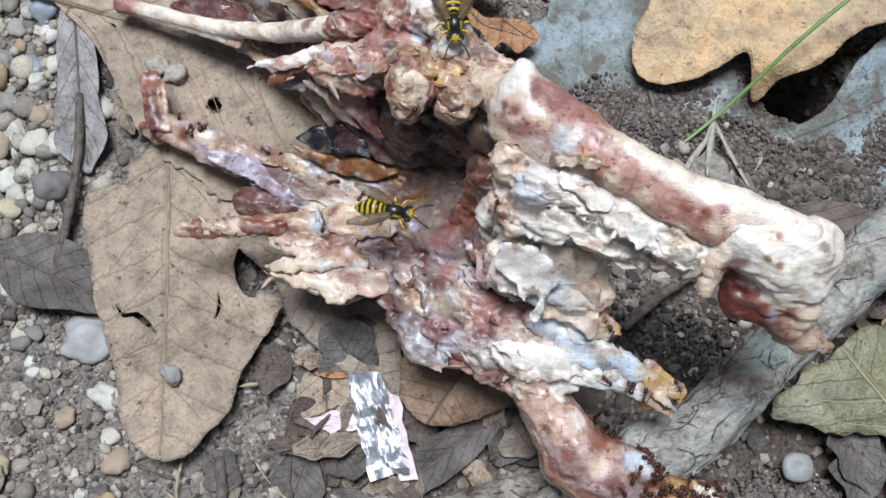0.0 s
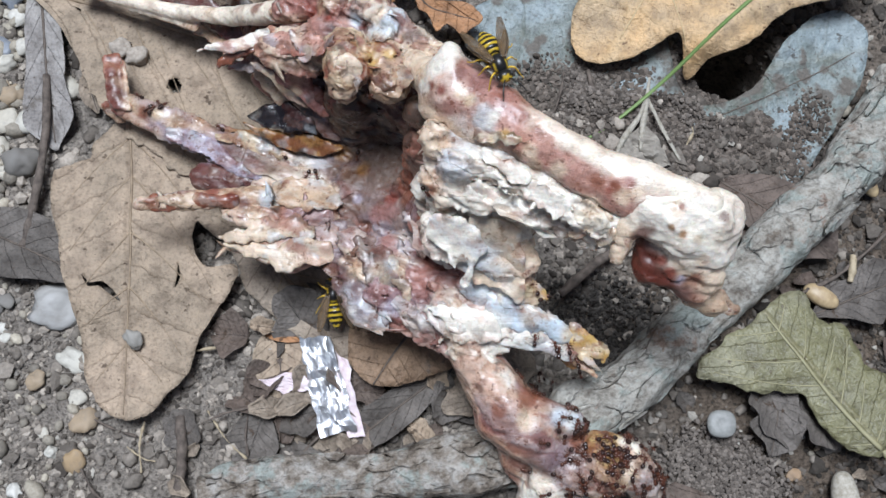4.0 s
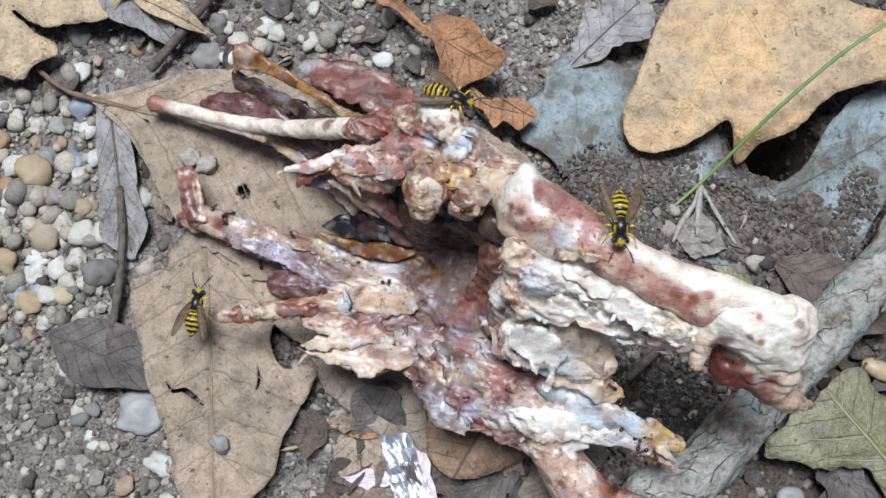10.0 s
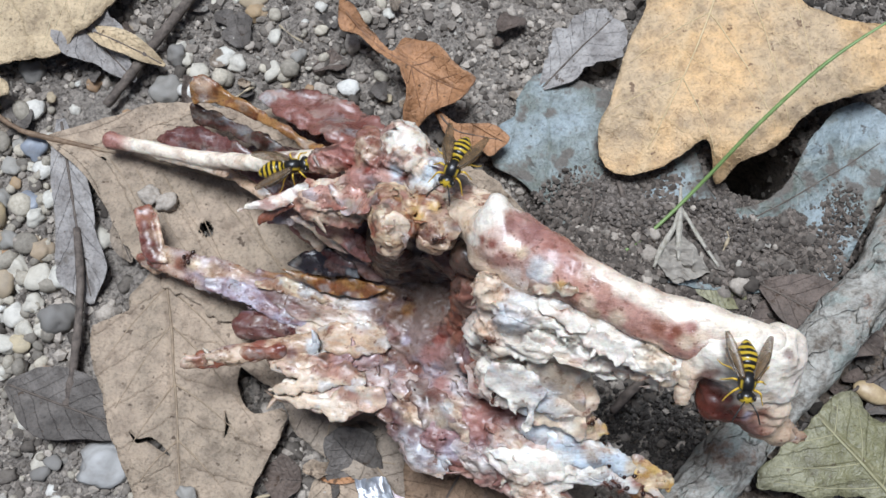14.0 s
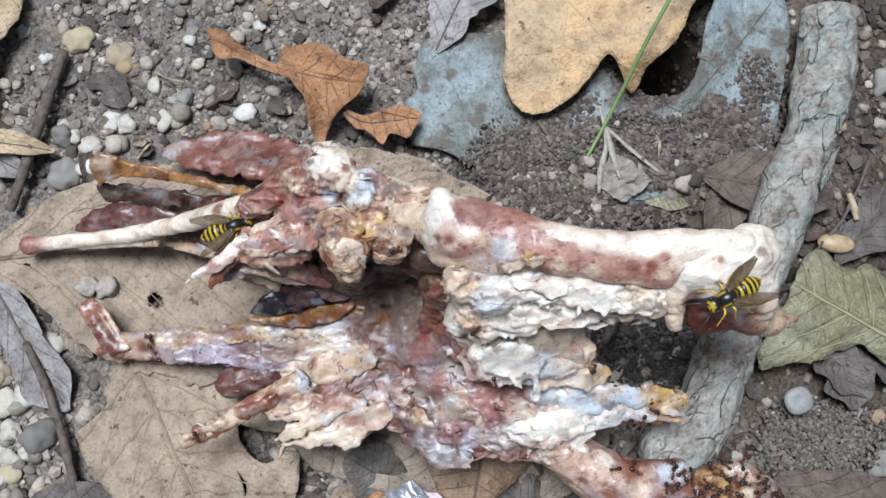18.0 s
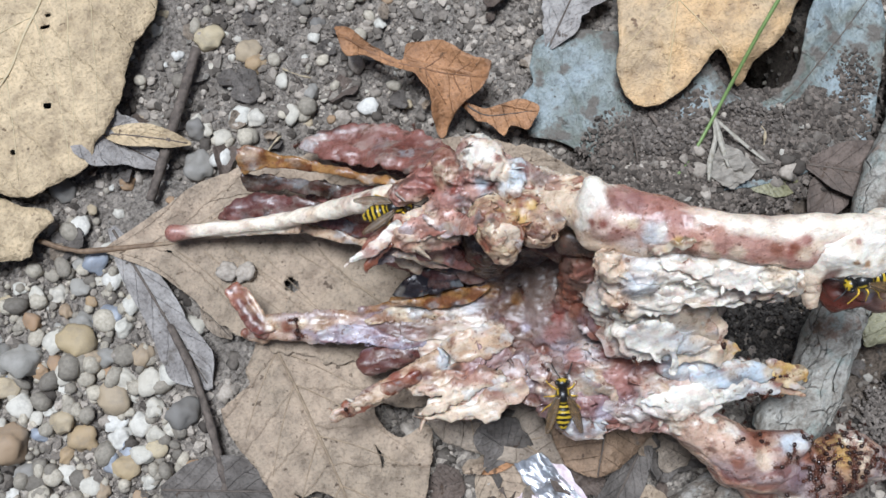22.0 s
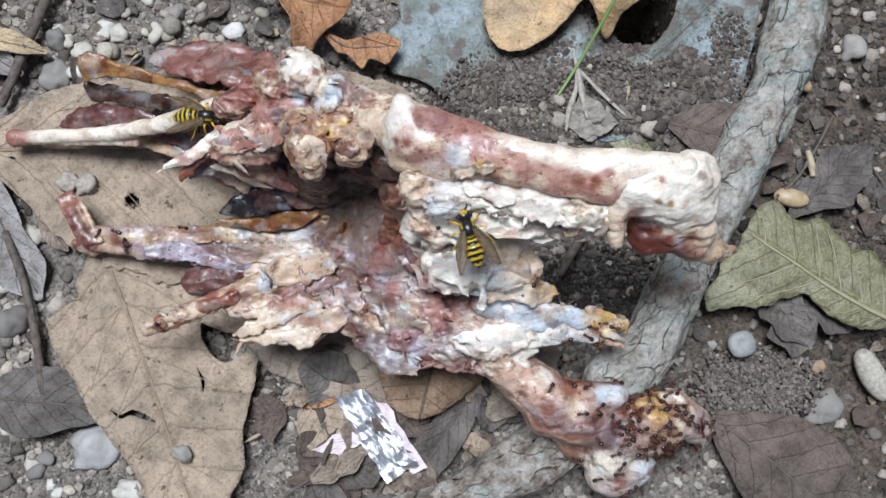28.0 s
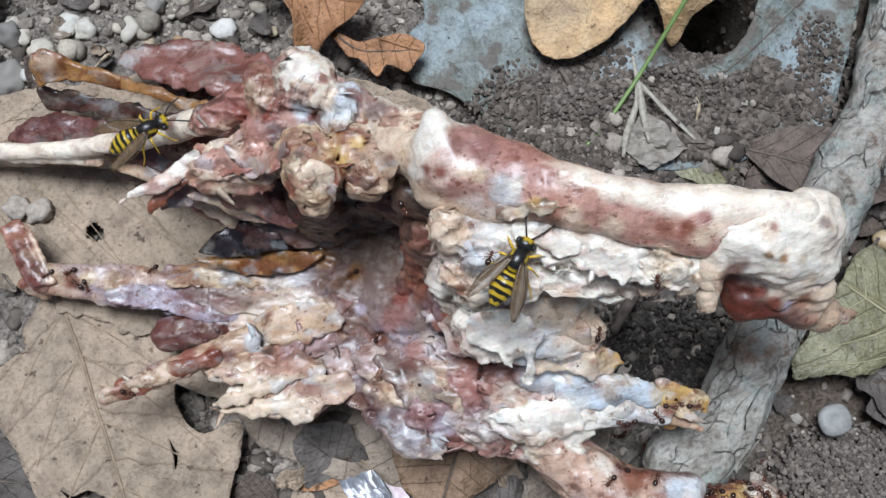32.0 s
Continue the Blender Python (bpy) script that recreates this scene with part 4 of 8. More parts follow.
def dabbed(v, c):
    """The tones c of the points v with the patches laid over them, the last on top."""
    edge = 1 + 0.32 * wob.rough(grain(v) + 61, 3.0, 3) + 0.2 * wob2(v + 17, 1.1)
    for tone, at, r, most in DABS:
        d = np.linalg.norm((v - at) * (1, 1, 0.7), axis=1) / r * edge
        w = np.clip((1.4 - d) / 0.95, 0, 1)
        w = (w * w * (3 - 2 * w) * most)[:, None]
        c = c * (1 - w) + tone * w
    return c


class Clay:
    """Rods of changing thickness melted into one skin."""

    def __init__(self, name, step=0.4, soft=0.8, rough=0.6, size=2.4):
        self.name, self.step, self.soft, self.rough_mm, self.size, self.rods = name, step, soft, rough, size, []

    def rod(self, tone, *pts, flat=1.0):
        for a, b in zip(pts, pts[1:]):
            self.rods.append((np.array((*a, flat)), np.array((*b, flat)), np.array(tone)))

    def dist(self, p, a, b):
        d = b[:3] - a[:3]
        h = np.clip(((p - a[:3]) @ d) / (d @ d + 1e-9), 0, 1)
        off = p - a[:3] - h[..., None] * d
        r = a[3] + (b[3] - a[3]) * h
        if a[4] == 1:
            return np.linalg.norm(off, axis=-1) - r
        k = np.linalg.norm(off * (1, 1, 1 / a[4]), axis=-1)
        return (k - r) * (a[4] + (1 - a[4]) * np.clip(np.abs(k - r) / (r + 1e-6), 0, 1) * 0.5)

    def build(self):
        s = self.step
        pts = np.array([q for a, b, _ in self.rods for q in (a, b)])
        pad = 2.5
        lo = np.floor((pts[:, :3] - pts[:, 3:4]).min(0) - pad)
        n = np.ceil(((pts[:, :3] + pts[:, 3:4]).max(0) + pad - lo) / s).astype(int) + 1
        f = np.full(n, 9.0)
        axes = [lo[k] + s * np.arange(n[k]) for k in range(3)]
        for a, b, _ in self.rods:
            r = max(a[3], b[3]) + 2.2
            i0 = np.maximum(((np.minimum(a[:3], b[:3]) - r - lo) / s).astype(int), 0)
            i1 = np.minimum(((np.maximum(a[:3], b[:3]) + r - lo) / s).astype(int) + 2, n)
            cut = tuple(slice(x, y) for x, y in zip(i0, i1))
            p = np.stack(np.meshgrid(*[axes[k][i0[k]:i1[k]] for k in range(3)], indexing="ij"), -1)
            d, old, k = self.dist(p, a, b), f[cut], self.soft
            h = np.maximum(k - np.abs(d - old), 0) / k
            f[cut] = np.minimum(d, old) - h * h * k / 4
        near = np.abs(f) < 2.5
        idx = np.argwhere(near)
        p = lo + idx * s
        f[near] += (np.abs(wob.rough(grain(p), self.size, 3)) - 0.3) * self.rough_mm * 2.4 + wob2(p, self.size * 3) * self.rough_mm
        layers = wob2.rough(grain(p), 4.2, 2) * 2.6
        f[near] += (layers - np.floor(layers) - 0.5) * self.rough_mm * 0.7
        f[near] += (np.abs(wob2.rough(grain(p) + 9, 1.7, 2)) - 0.3) * FINE.get(self.name, 0.12)
        v, q = nets(f, lo, s)
        jit = v + np.stack([wob.rough(v + 31 * k, 3.0, 2) for k in range(3)], -1) * 1.3
        w, c = np.full(len(v), 1e-9), np.zeros((len(v), 3))
        for a, b, tone in self.rods:
            g = np.exp(-np.clip(self.dist(jit, a, b), -6, 12) / 0.55)
            w += g
            c += g[:, None] * tone
        c /= w[:, None]
        most, own = STAIN.get(self.name, 0.8), 0.25 + 0.75 * c / (c.max() + 0.01)
        torn = np.abs(wob.rough(grain(v), self.size, 3))
        for tone, shift, size, at, sharp, part_of in ((CREAM, 23, 5.0, 0.35, 12, 0.5), (PINK, 5, 4.5, 0.32, 12, 0.65), (FAT, 131, 6.0, 0.3, 12, 0.6), (ROSE, 211, 3.4, 0.36, 14, 0.8), (RED, 41, 3.4, 0.42, 14, 0.75), (SAND, 171, 2.6, 0.5, 12, 0.65), (UMBER, 77, 2.0, 0.56, 14, 0.8)):
            stain = np.clip((wob2.rough(grain(v) + shift, size, 3) - at) * sharp, 0, 1)[:, None] * part_of * most * 0.9
            c = c * (1 - stain) + np.array(tone) * own * stain
        if self.name in ("body_cavity", "hip_meat", "skin_flap", "rib", "drumstick"):
            stain = np.clip(wob.rough(grain(v) + 511, 8.0, 3) * 4 - 0.3, 0, 1)[:, None] * 0.6
            c = c * (1 - stain) + np.array(VIOLET) * (0.4 + 0.6 * own) * stain
        raw = np.clip((torn - 0.42) * 10, 0, 1)[:, None] * np.clip(wob2.rough(v + 300, 6, 2) * 3 + 0.5, 0, 1)[:, None] * 0.8 * most
        c = c * (1 - raw) + np.array(RED) * 0.95 * (0.3 + 0.7 * own) * raw
        pale = np.clip(1 - torn * 9, 0, 1)[:, None] * np.clip(wob2.rough(v + 400, 7, 2) * 3 + 0.4, 0, 1)[:, None] * 0.55 * most
        c = c * (1 - pale) + (np.array(WHITE) * 0.7 + c * 0.3) * pale
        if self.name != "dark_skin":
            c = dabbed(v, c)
        me = mesh_of(self.name, v, q)
        colour_of(me, c)
        SKIN_TREES.append((v, q, c))
        solid(self.name, me, WET if self.name in MOIST else MEAT, carcass)
        return v, q, c


def nets(f, lo, s):
    """Surface of f = 0 on a grid, as points and quads."""
    inside = f < 0
    n = np.array(f.shape) - 1
    corner = [(i, j, k) for i in (0, 1) for j in (0, 1) for k in (0, 1)]
    cut = lambda a, o: a[o[0]:o[0] + n[0], o[1]:o[1] + n[1], o[2]:o[2] + n[2]]
    count = sum(cut(inside, o).astype(np.int8) for o in corner)
    cells = np.argwhere((count > 0) & (count < 8))
    val = {o: f[cells[:, 0] + o[0], cells[:, 1] + o[1], cells[:, 2] + o[2]] for o in corner}
    total, hits = np.zeros((len(cells), 3)), np.zeros(len(cells))
    for a in corner:
        for ax in range(3):
            if a[ax] == 0:
                b = tuple(c + (i == ax) for i, c in enumerate(a))
                cross = (val[a] < 0) != (val[b] < 0)
                t = val[a] / (val[a] - val[b] + (~cross) * 1e-3 + 1e-12)
                at = np.array(a, float)[None].repeat(len(cells), 0)
                at[:, ax] += np.where(cross, np.clip(t, 0, 1), 0)
                total += at * cross[:, None]
                hits += cross
    v = lo + s * (cells + total / hits[:, None])
    ids = -np.ones(n, int)
    ids[tuple(cells.T)] = np.arange(len(cells))
    quads = []
    for ax in range(3):
        o = [0, 0, 0]
        o[ax] = 1
        a = inside[tuple(slice(0, f.shape[i] - o[i]) for i in range(3))]
        b = inside[tuple(slice(o[i], None) for i in range(3))]
        e = np.argwhere(a != b)
        j, k = (ax + 1) % 3, (ax + 2) % 3
        e = e[(e[:, j] > 0) & (e[:, k] > 0) & (e[:, j] < n[j]) & (e[:, k] < n[k])]
        ring = []
        for dj, dk in ((1, 1), (0, 1), (0, 0), (1, 0)):
            c = e.copy()
            c[:, j] -= dj
            c[:, k] -= dk
            ring.append(ids[tuple(c.T)])
        q = np.stack(ring, -1)
        turn = ~a[tuple(e.T)]
        q[turn] = q[turn][:, ::-1]
        quads.append(q)
    q = np.vstack(quads)
    return v, q[(q >= 0).all(1)]


PIECES = []


def piece(name, **how):
    PIECES.append(Clay(name, **how))
    return PIECES[-1]


clay = piece("long_bone", rough=0.16, size=4, soft=1.6)
clay.rod(CREAM, (4.6, 80.8, 44.0, 2.2), (7.1, 73.2, 49.0, 3.0), (12.0, 68.8, 53.0, 4.6))
clay.rod(WHITE, (12.8, 72.9, 57.0, 1.9), (12.7, 70.5, 56.0, 3.2), (13.9, 66.6, 54.5, 4.2))
clay.rod(PINK, (13.6, 67.1, 54.0, 4.8), (21.5, 61.4, 55.5, 4.5), (28.3, 56.5, 56.5, 4.1), (35.2, 52.2, 57.0, 4.0), (42.3, 48.5, 57.0, 4.4), (46.8, 46.4, 56.5, 4.8))
clay.rod(ROSE, (17.2, 69.1, 55.5, 2.2), (22.1, 63.6, 57.0, 2.2), (27.5, 58.5, 58.0, 1.8))
# bare bone ridge; its white also paints the glare along the upper edge
clay.rod(BONE, (26.9, 59.5, 59.0, 1.5), (35.2, 54.0, 60.0, 1.9), (46.0, 49.3, 59.8, 2.4), (56.1, 45.2, 59.0, 2.6))
clay.rod(CREAM, (10.9, 65.4, 51.0, 3.6), (17.1, 60.4, 52.5, 3.4), (23.7, 57.1, 53.5, 2.8))
clay.rod(FAT, (17.4, 61.8, 55.4, 2.8), (21.4, 59.6, 55.6, 2.4), flat=0.6)
clay.rod(SAND, (18.2, 59.0, 55.0, 1.2), (22.8, 57.7, 56.2, 1.2), (26.4, 57.2, 56.6, 0.8), flat=0.5)
clay.rod(RUST, (10.4, 67.9, 54.5, 1.8), (13.3, 65.0, 55.6, 1.8), flat=0.6)
clay.rod(RUST, (35.3, 49.9, 56.4, 2.2), (41.0, 47.4, 57.4, 2.2), (47.2, 48.9, 59.6, 1.1))
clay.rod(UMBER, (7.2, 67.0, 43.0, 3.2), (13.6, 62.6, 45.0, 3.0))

clay = piece("bone_end", rough=0.26, size=2.8, soft=1.4)
clay.rod(BONE, (46.8, 46.0, 56.5, 4.6), (51.8, 44.2, 56.8, 4.7), (57.1, 43.2, 56.5, 4.3))
clay.rod(WHITE, (58.4, 45.0, 57.0, 2.8), (60.2, 42.9, 55.5, 2.6), (59.2, 38.7, 52.5, 2.6))
clay.rod(BONE, (58.1, 46.3, 58.0, 1.6), (60.9, 45.2, 57.6, 1.3))
clay.rod(WHITE, (47.7, 42.8, 56.0, 3.6), (52.8, 40.9, 55.4, 4.0), (57.5, 38.7, 53.0, 3.8))
clay.rod(CREAM, (53.8, 38.3, 52.0, 3.4), (57.8, 35.4, 49.0, 3.2), (57.3, 32.9, 46.5, 2.4))
clay.rod(CREAM, (44.7, 44.6, 57.0, 2.0), (43.0, 41.5, 55.0, 1.8), (41.7, 38.0, 52.0, 1.6))
clay.rod(DARKRED, (47.4, 41.3, 51.4, 2.6), (47.6, 36.4, 48.6, 2.8))
clay.rod(DARKRED, (49.6, 39.3, 51.4, 2.6), (50.5, 35.9, 48.8, 2.8))
clay.rod(MAROON, (51.6, 36.7, 50.4, 2.2), (54.7, 32.9, 47.4, 2.0))
clay.rod(MAUVE, (52.7, 36.6, 51.0, 1.2), (53.6, 34.0, 49.2, 1.2))
clay.rod(RUST, (55.0, 34.4, 49.6, 1.4), (56.2, 31.8, 47.0, 1.6))
clay.rod(TAN, (57.3, 34.0, 47.6, 2.2), (60.0, 31.4, 45.0, 1.8), (63.9, 30.0, 43.0, 0.8), flat=0.5)
clay.rod(SAND, (56.0, 32.1, 45.6, 1.6), (59.7, 30.2, 43.5, 1.2), flat=0.5)
clay.rod(WHITE, (46.4, 44.1, 59.4, 2.2), (49.7, 42.6, 59.0, 2.2))
clay.rod(SAND, (49.7, 40.9, 58.2, 0.9), (53.7, 39.6, 57.4, 0.9), flat=0.6)
clay.rod(MAUVE, (58.6, 42.3, 58.4, 1.2), (59.2, 40.1, 56.0, 1.2))

clay = piece("white_meat", rough=0.5, size=2.6, soft=1.0)
clay.rod(WHITE, (12.1, 56.5, 49.0, 3.4), (19.8, 55.2, 52.0, 3.8), (27.1, 51.5, 53.0, 3.8), (34.8, 46.7, 53.4, 3.6), (41.8, 43.6, 54.0, 3.0), flat=0.8)
clay.rod(WHITE, (10.6, 52.8, 46.0, 3.2), (18.5, 50.6, 49.0, 4.0), (26.3, 47.7, 49.4, 3.6), (34.0, 44.4, 49.0, 3.0), (40.8, 41.5, 49.4, 2.2), flat=0.6)
clay.rod(FAT, (15.7, 57.4, 52.4, 2.8), (22.4, 55.8, 54.0, 2.8), (28.3, 53.3, 55.0, 2.4), flat=0.7)
clay.rod(WHITE, (24.8, 46.7, 48.0, 2.2), (29.2, 43.4, 47.0, 1.2), (32.2, 42.3, 46.6, 0.35), flat=0.5)
clay.rod(WHITE, (33.1, 43.7, 48.0, 1.8), (37.5, 41.0, 48.0, 1.2), (40.0, 40.9, 48.4, 1.0), flat=0.5)
clay.rod(CREAM, (10.2, 58.8, 53.0, 2.5), (10.5, 56.4, 51.6, 2.1))
clay.rod(CREAM, (10.0, 52.6, 48.0, 2.0), (11.4, 49.8, 46.0, 2.2))
clay.rod(FAT, (13.5, 54.4, 53.0, 2.6), (15.3, 53.4, 53.4, 2.4))
clay.rod(SAND, (20.2, 57.0, 54.6, 1.0), (24.9, 56.2, 55.6, 1.2), (27.6, 52.9, 56.0, 0.9), flat=0.5)
clay.rod(WHITE, (21.2, 52.4, 54.6, 1.6), (25.0, 49.6, 54.2, 1.6), (29.2, 48.0, 54.0, 1.2), flat=0.5)
clay.rod(WHITE, (30.2, 48.9, 55.0, 1.6), (34.6, 45.1, 54.0, 1.6), (37.9, 43.0, 53.0, 1.2), flat=0.5)
clay.rod(TAN, (27.2, 52.7, 55.4, 1.4), (31.3, 50.0, 55.4, 1.6), flat=0.6)
clay.rod(WHITE, (11.8, 50.9, 42.0, 3.2), (13.4, 46.5, 37.0, 3.4))
clay.rod(FAT, (17.8, 49.8, 43.0, 3.6), (20.5, 45.9, 39.0, 3.6))
clay.rod(WHITE, (23.4, 47.8, 44.0, 3.0), (25.0, 44.3, 40.0, 3.2))
clay.rod(RUST, (8.4, 62.5, 38.0, 4.0), (7.2, 55.6, 20.0, 4.5))
clay.rod(MAROON, (4.8, 56.3, 24.0, 3.5), (8.8, 53.1, 26.0, 3.0))
clay.rod(WHITE, (9.9, 54.1, 36.0, 4.0), (11.5, 50.2, 28.0, 4.0))
clay.rod(TAN, (26.4, 49.1, 36.0, 5.0), (15.4, 51.2, 32.0, 5.0))

clay = piece("skin_fold", rough=0.2, size=3.0, soft=1.4)
clay.rod(WHITE, (9.9, 46.7, 40.0, 2.6), (12.5, 43.8, 38.4, 3.6), (16.5, 40.0, 36.6, 2.2), flat=0.35)
clay.rod(WHITE, (14.2, 46.6, 41.0, 3.4), (16.9, 43.3, 39.0, 3.6), (16.5, 40.0, 36.4, 1.4), flat=0.35)
clay.rod(FAT, (18.4, 47.1, 41.6, 3.8), (20.6, 41.4, 37.4, 4.4), (20.2, 36.6, 31.2, 4.0), flat=0.3)
clay.rod(CREAM, (24.2, 45.2, 42.0, 3.4), (25.7, 39.8, 37.4, 3.4), (25.9, 35.2, 31.6, 3.4), flat=0.3)
clay.rod(WHITE, (23.7, 39.5, 37.6, 2.8), (24.8, 35.0, 32.2, 2.2), flat=0.35)
clay.rod(SAND, (25.8, 37.4, 34.4, 2.0), (29.7, 34.6, 31.0, 1.6), flat=0.3)
clay.rod(FAT, (18.4, 37.1, 31.0, 3.6), (21.2, 33.1, 28.6, 3.6), flat=0.35)

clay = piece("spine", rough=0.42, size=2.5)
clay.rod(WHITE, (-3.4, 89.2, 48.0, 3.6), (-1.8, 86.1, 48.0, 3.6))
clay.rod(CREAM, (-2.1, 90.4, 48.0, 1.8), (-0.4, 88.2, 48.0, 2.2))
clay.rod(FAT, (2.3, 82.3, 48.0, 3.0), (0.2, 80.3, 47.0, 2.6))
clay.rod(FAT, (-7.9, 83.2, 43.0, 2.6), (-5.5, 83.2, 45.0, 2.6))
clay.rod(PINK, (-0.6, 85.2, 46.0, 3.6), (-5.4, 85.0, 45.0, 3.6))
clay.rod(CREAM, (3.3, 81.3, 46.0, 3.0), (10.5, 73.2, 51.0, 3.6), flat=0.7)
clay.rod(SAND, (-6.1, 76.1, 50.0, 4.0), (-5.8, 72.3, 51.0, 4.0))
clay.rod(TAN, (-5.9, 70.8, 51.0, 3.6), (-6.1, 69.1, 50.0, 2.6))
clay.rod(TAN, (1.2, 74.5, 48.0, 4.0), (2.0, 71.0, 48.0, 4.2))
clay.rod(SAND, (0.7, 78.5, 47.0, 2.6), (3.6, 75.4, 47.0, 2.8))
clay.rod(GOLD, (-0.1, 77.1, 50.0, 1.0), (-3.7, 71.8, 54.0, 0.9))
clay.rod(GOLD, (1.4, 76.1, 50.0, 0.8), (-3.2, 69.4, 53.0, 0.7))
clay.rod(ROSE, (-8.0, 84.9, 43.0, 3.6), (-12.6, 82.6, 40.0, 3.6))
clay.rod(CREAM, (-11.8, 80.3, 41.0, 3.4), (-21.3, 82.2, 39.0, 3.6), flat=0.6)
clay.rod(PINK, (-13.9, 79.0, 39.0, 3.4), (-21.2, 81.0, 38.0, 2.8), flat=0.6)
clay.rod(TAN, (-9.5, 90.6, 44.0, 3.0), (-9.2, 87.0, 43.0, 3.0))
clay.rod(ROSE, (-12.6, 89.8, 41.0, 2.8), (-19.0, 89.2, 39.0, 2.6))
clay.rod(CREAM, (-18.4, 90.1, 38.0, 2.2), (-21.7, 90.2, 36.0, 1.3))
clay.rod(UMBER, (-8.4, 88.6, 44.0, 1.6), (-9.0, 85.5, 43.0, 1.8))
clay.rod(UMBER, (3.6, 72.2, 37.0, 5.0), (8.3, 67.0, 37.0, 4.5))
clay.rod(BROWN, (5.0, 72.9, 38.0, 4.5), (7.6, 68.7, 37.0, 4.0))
# added backing from spine to floor; its dark tone stands in for shade
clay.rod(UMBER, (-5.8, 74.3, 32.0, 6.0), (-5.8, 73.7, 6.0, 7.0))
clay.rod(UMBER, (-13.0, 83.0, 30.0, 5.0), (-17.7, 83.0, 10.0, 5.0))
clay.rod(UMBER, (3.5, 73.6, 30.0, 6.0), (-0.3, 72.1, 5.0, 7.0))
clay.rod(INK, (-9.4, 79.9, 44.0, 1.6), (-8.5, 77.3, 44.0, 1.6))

clay = piece("rib_bone", rough=0.12, size=3.0)
clay.rod(ROSE, (-69.5, 108.3, 9.0, 2.1), (-65.1, 106.9, 9.6, 1.5))
clay.rod(BONE, (-65.0, 106.8, 10.0, 1.5), (-46.8, 100.0, 15.0, 1.7), (-33.2, 95.8, 22.0, 2.0), (-21.3, 91.1, 34.0, 2.5))
clay.rod(TAN, (-57.8, 103.1, 11.0, 1.0), (-42.6, 96.8, 15.0, 1.4), flat=0.5)

clay = piece("red_meat", rough=0.2, size=3)
clay.rod(MAROON, (-26.9, 110.8, 8.0, 3.0), (-11.8, 100.4, 14.0, 4.5), flat=0.3)
clay.rod(UMBER, (-10.7, 97.3, 18.0, 4.0), (-7.0, 91.3, 20.0, 5.0))
clay.rod(MAROON, (-36.0, 101.4, 9.0, 4.0), (-21.2, 90.8, 24.0, 4.6), flat=0.6)
clay.rod(RUST, (-20.0, 84.8, 33.0, 2.6), (-30.0, 82.4, 35.0, 1.6), flat=0.6)

clay = piece("burnt_skin", rough=0.18, size=3.0)
clay.rod(UMBER, (-21.3, 81.0, 22.0, 3.0), (-13.7, 76.3, 15.0, 3.0))
clay.rod(AMBER, (-16.4, 78.8, 25.0, 2.0), (-12.2, 71.6, 12.0, 2.2), flat=0.5)
clay.rod(PURPLE, (-16.8, 81.1, 29.0, 3.4), (-11.3, 76.3, 21.0, 2.6), flat=0.5)
clay.rod(ROSE, (-24.7, 81.0, 26.0, 2.8), (-19.4, 75.8, 19.0, 1.8), flat=0.6)
clay.rod(UMBER, (-13.4, 78.9, 20.0, 4.0), (-8.1, 75.6, 10.0, 4.0), flat=0.5)
clay.rod(AMBER, (-17.1, 69.2, 16.0, 2.0), (-9.8, 68.5, 14.0, 3.0), flat=0.6)

clay = piece("skin_sheet", rough=0.1, size=4.0)
clay.rod(MAUVE, (-19.3, 81.7, 31.0, 4.6), (-9.3, 73.0, 22.0, 5.0), flat=0.25)
clay.rod(VIOLET, (-15.1, 79.4, 31.6, 2.6), (-9.4, 73.6, 25.0, 3.0), flat=0.25)
clay.rod(CREAM, (-24.6, 80.7, 29.0, 2.4), (-18.3, 73.9, 23.0, 2.0), flat=0.3)
clay.rod(BROWN, (-10.2, 74.8, 16.0, 7.0), (0.7, 69.7, 11.0, 8.0), flat=0.25)

clay = piece("body_cavity", rough=0.16, size=3.6)
clay.rod(AMBER, (-36.7, 72.9, 12.0, 2.4), (-20.2, 68.8, 13.0, 3.6), flat=0.4)
clay.rod(FAT, (-28.0, 68.7, 13.0, 3.0), (-11.2, 64.4, 13.0, 4.0), flat=0.4)
clay.rod(MAUVE, (-17.2, 62.8, 11.0, 9.0), (3.6, 53.9, 14.0, 11.0), flat=0.3)
# UMBER bowl: shade of the deep middle, painted as a dark floor tone
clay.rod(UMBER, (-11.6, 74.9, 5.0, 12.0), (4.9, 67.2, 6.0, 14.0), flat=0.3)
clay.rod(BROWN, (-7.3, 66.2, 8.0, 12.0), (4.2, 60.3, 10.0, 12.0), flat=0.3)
clay.rod(MAUVE, (-13.5, 57.3, 13.0, 8.0), (2.5, 50.1, 17.0, 8.0), flat=0.4)
clay.rod(WHITE, (-24.0, 59.0, 16.0, 5.0), (-14.7, 58.2, 16.0, 6.0), flat=0.5)
clay.rod(CREAM, (-20.5, 61.5, 17.0, 4.5), (-16.5, 58.3, 17.0, 4.0), flat=0.5)
clay.rod(MAUVE, (-30.8, 66.6, 15.0, 4.2), (-14.9, 60.0, 15.0, 6.0), flat=0.5)
clay.rod(VIOLET, (-48.3, 74.9, 12.4, 3.0), (-28.5, 66.0, 14.6, 4.0), flat=0.4)
clay.rod(TAN, (-56.7, 80.5, 13.0, 1.4), (-41.2, 75.4, 14.0, 1.4), flat=0.5)
clay.rod(SAND, (-57.1, 80.0, 12.4, 1.6), (-38.2, 72.7, 14.0, 1.6), flat=0.5)
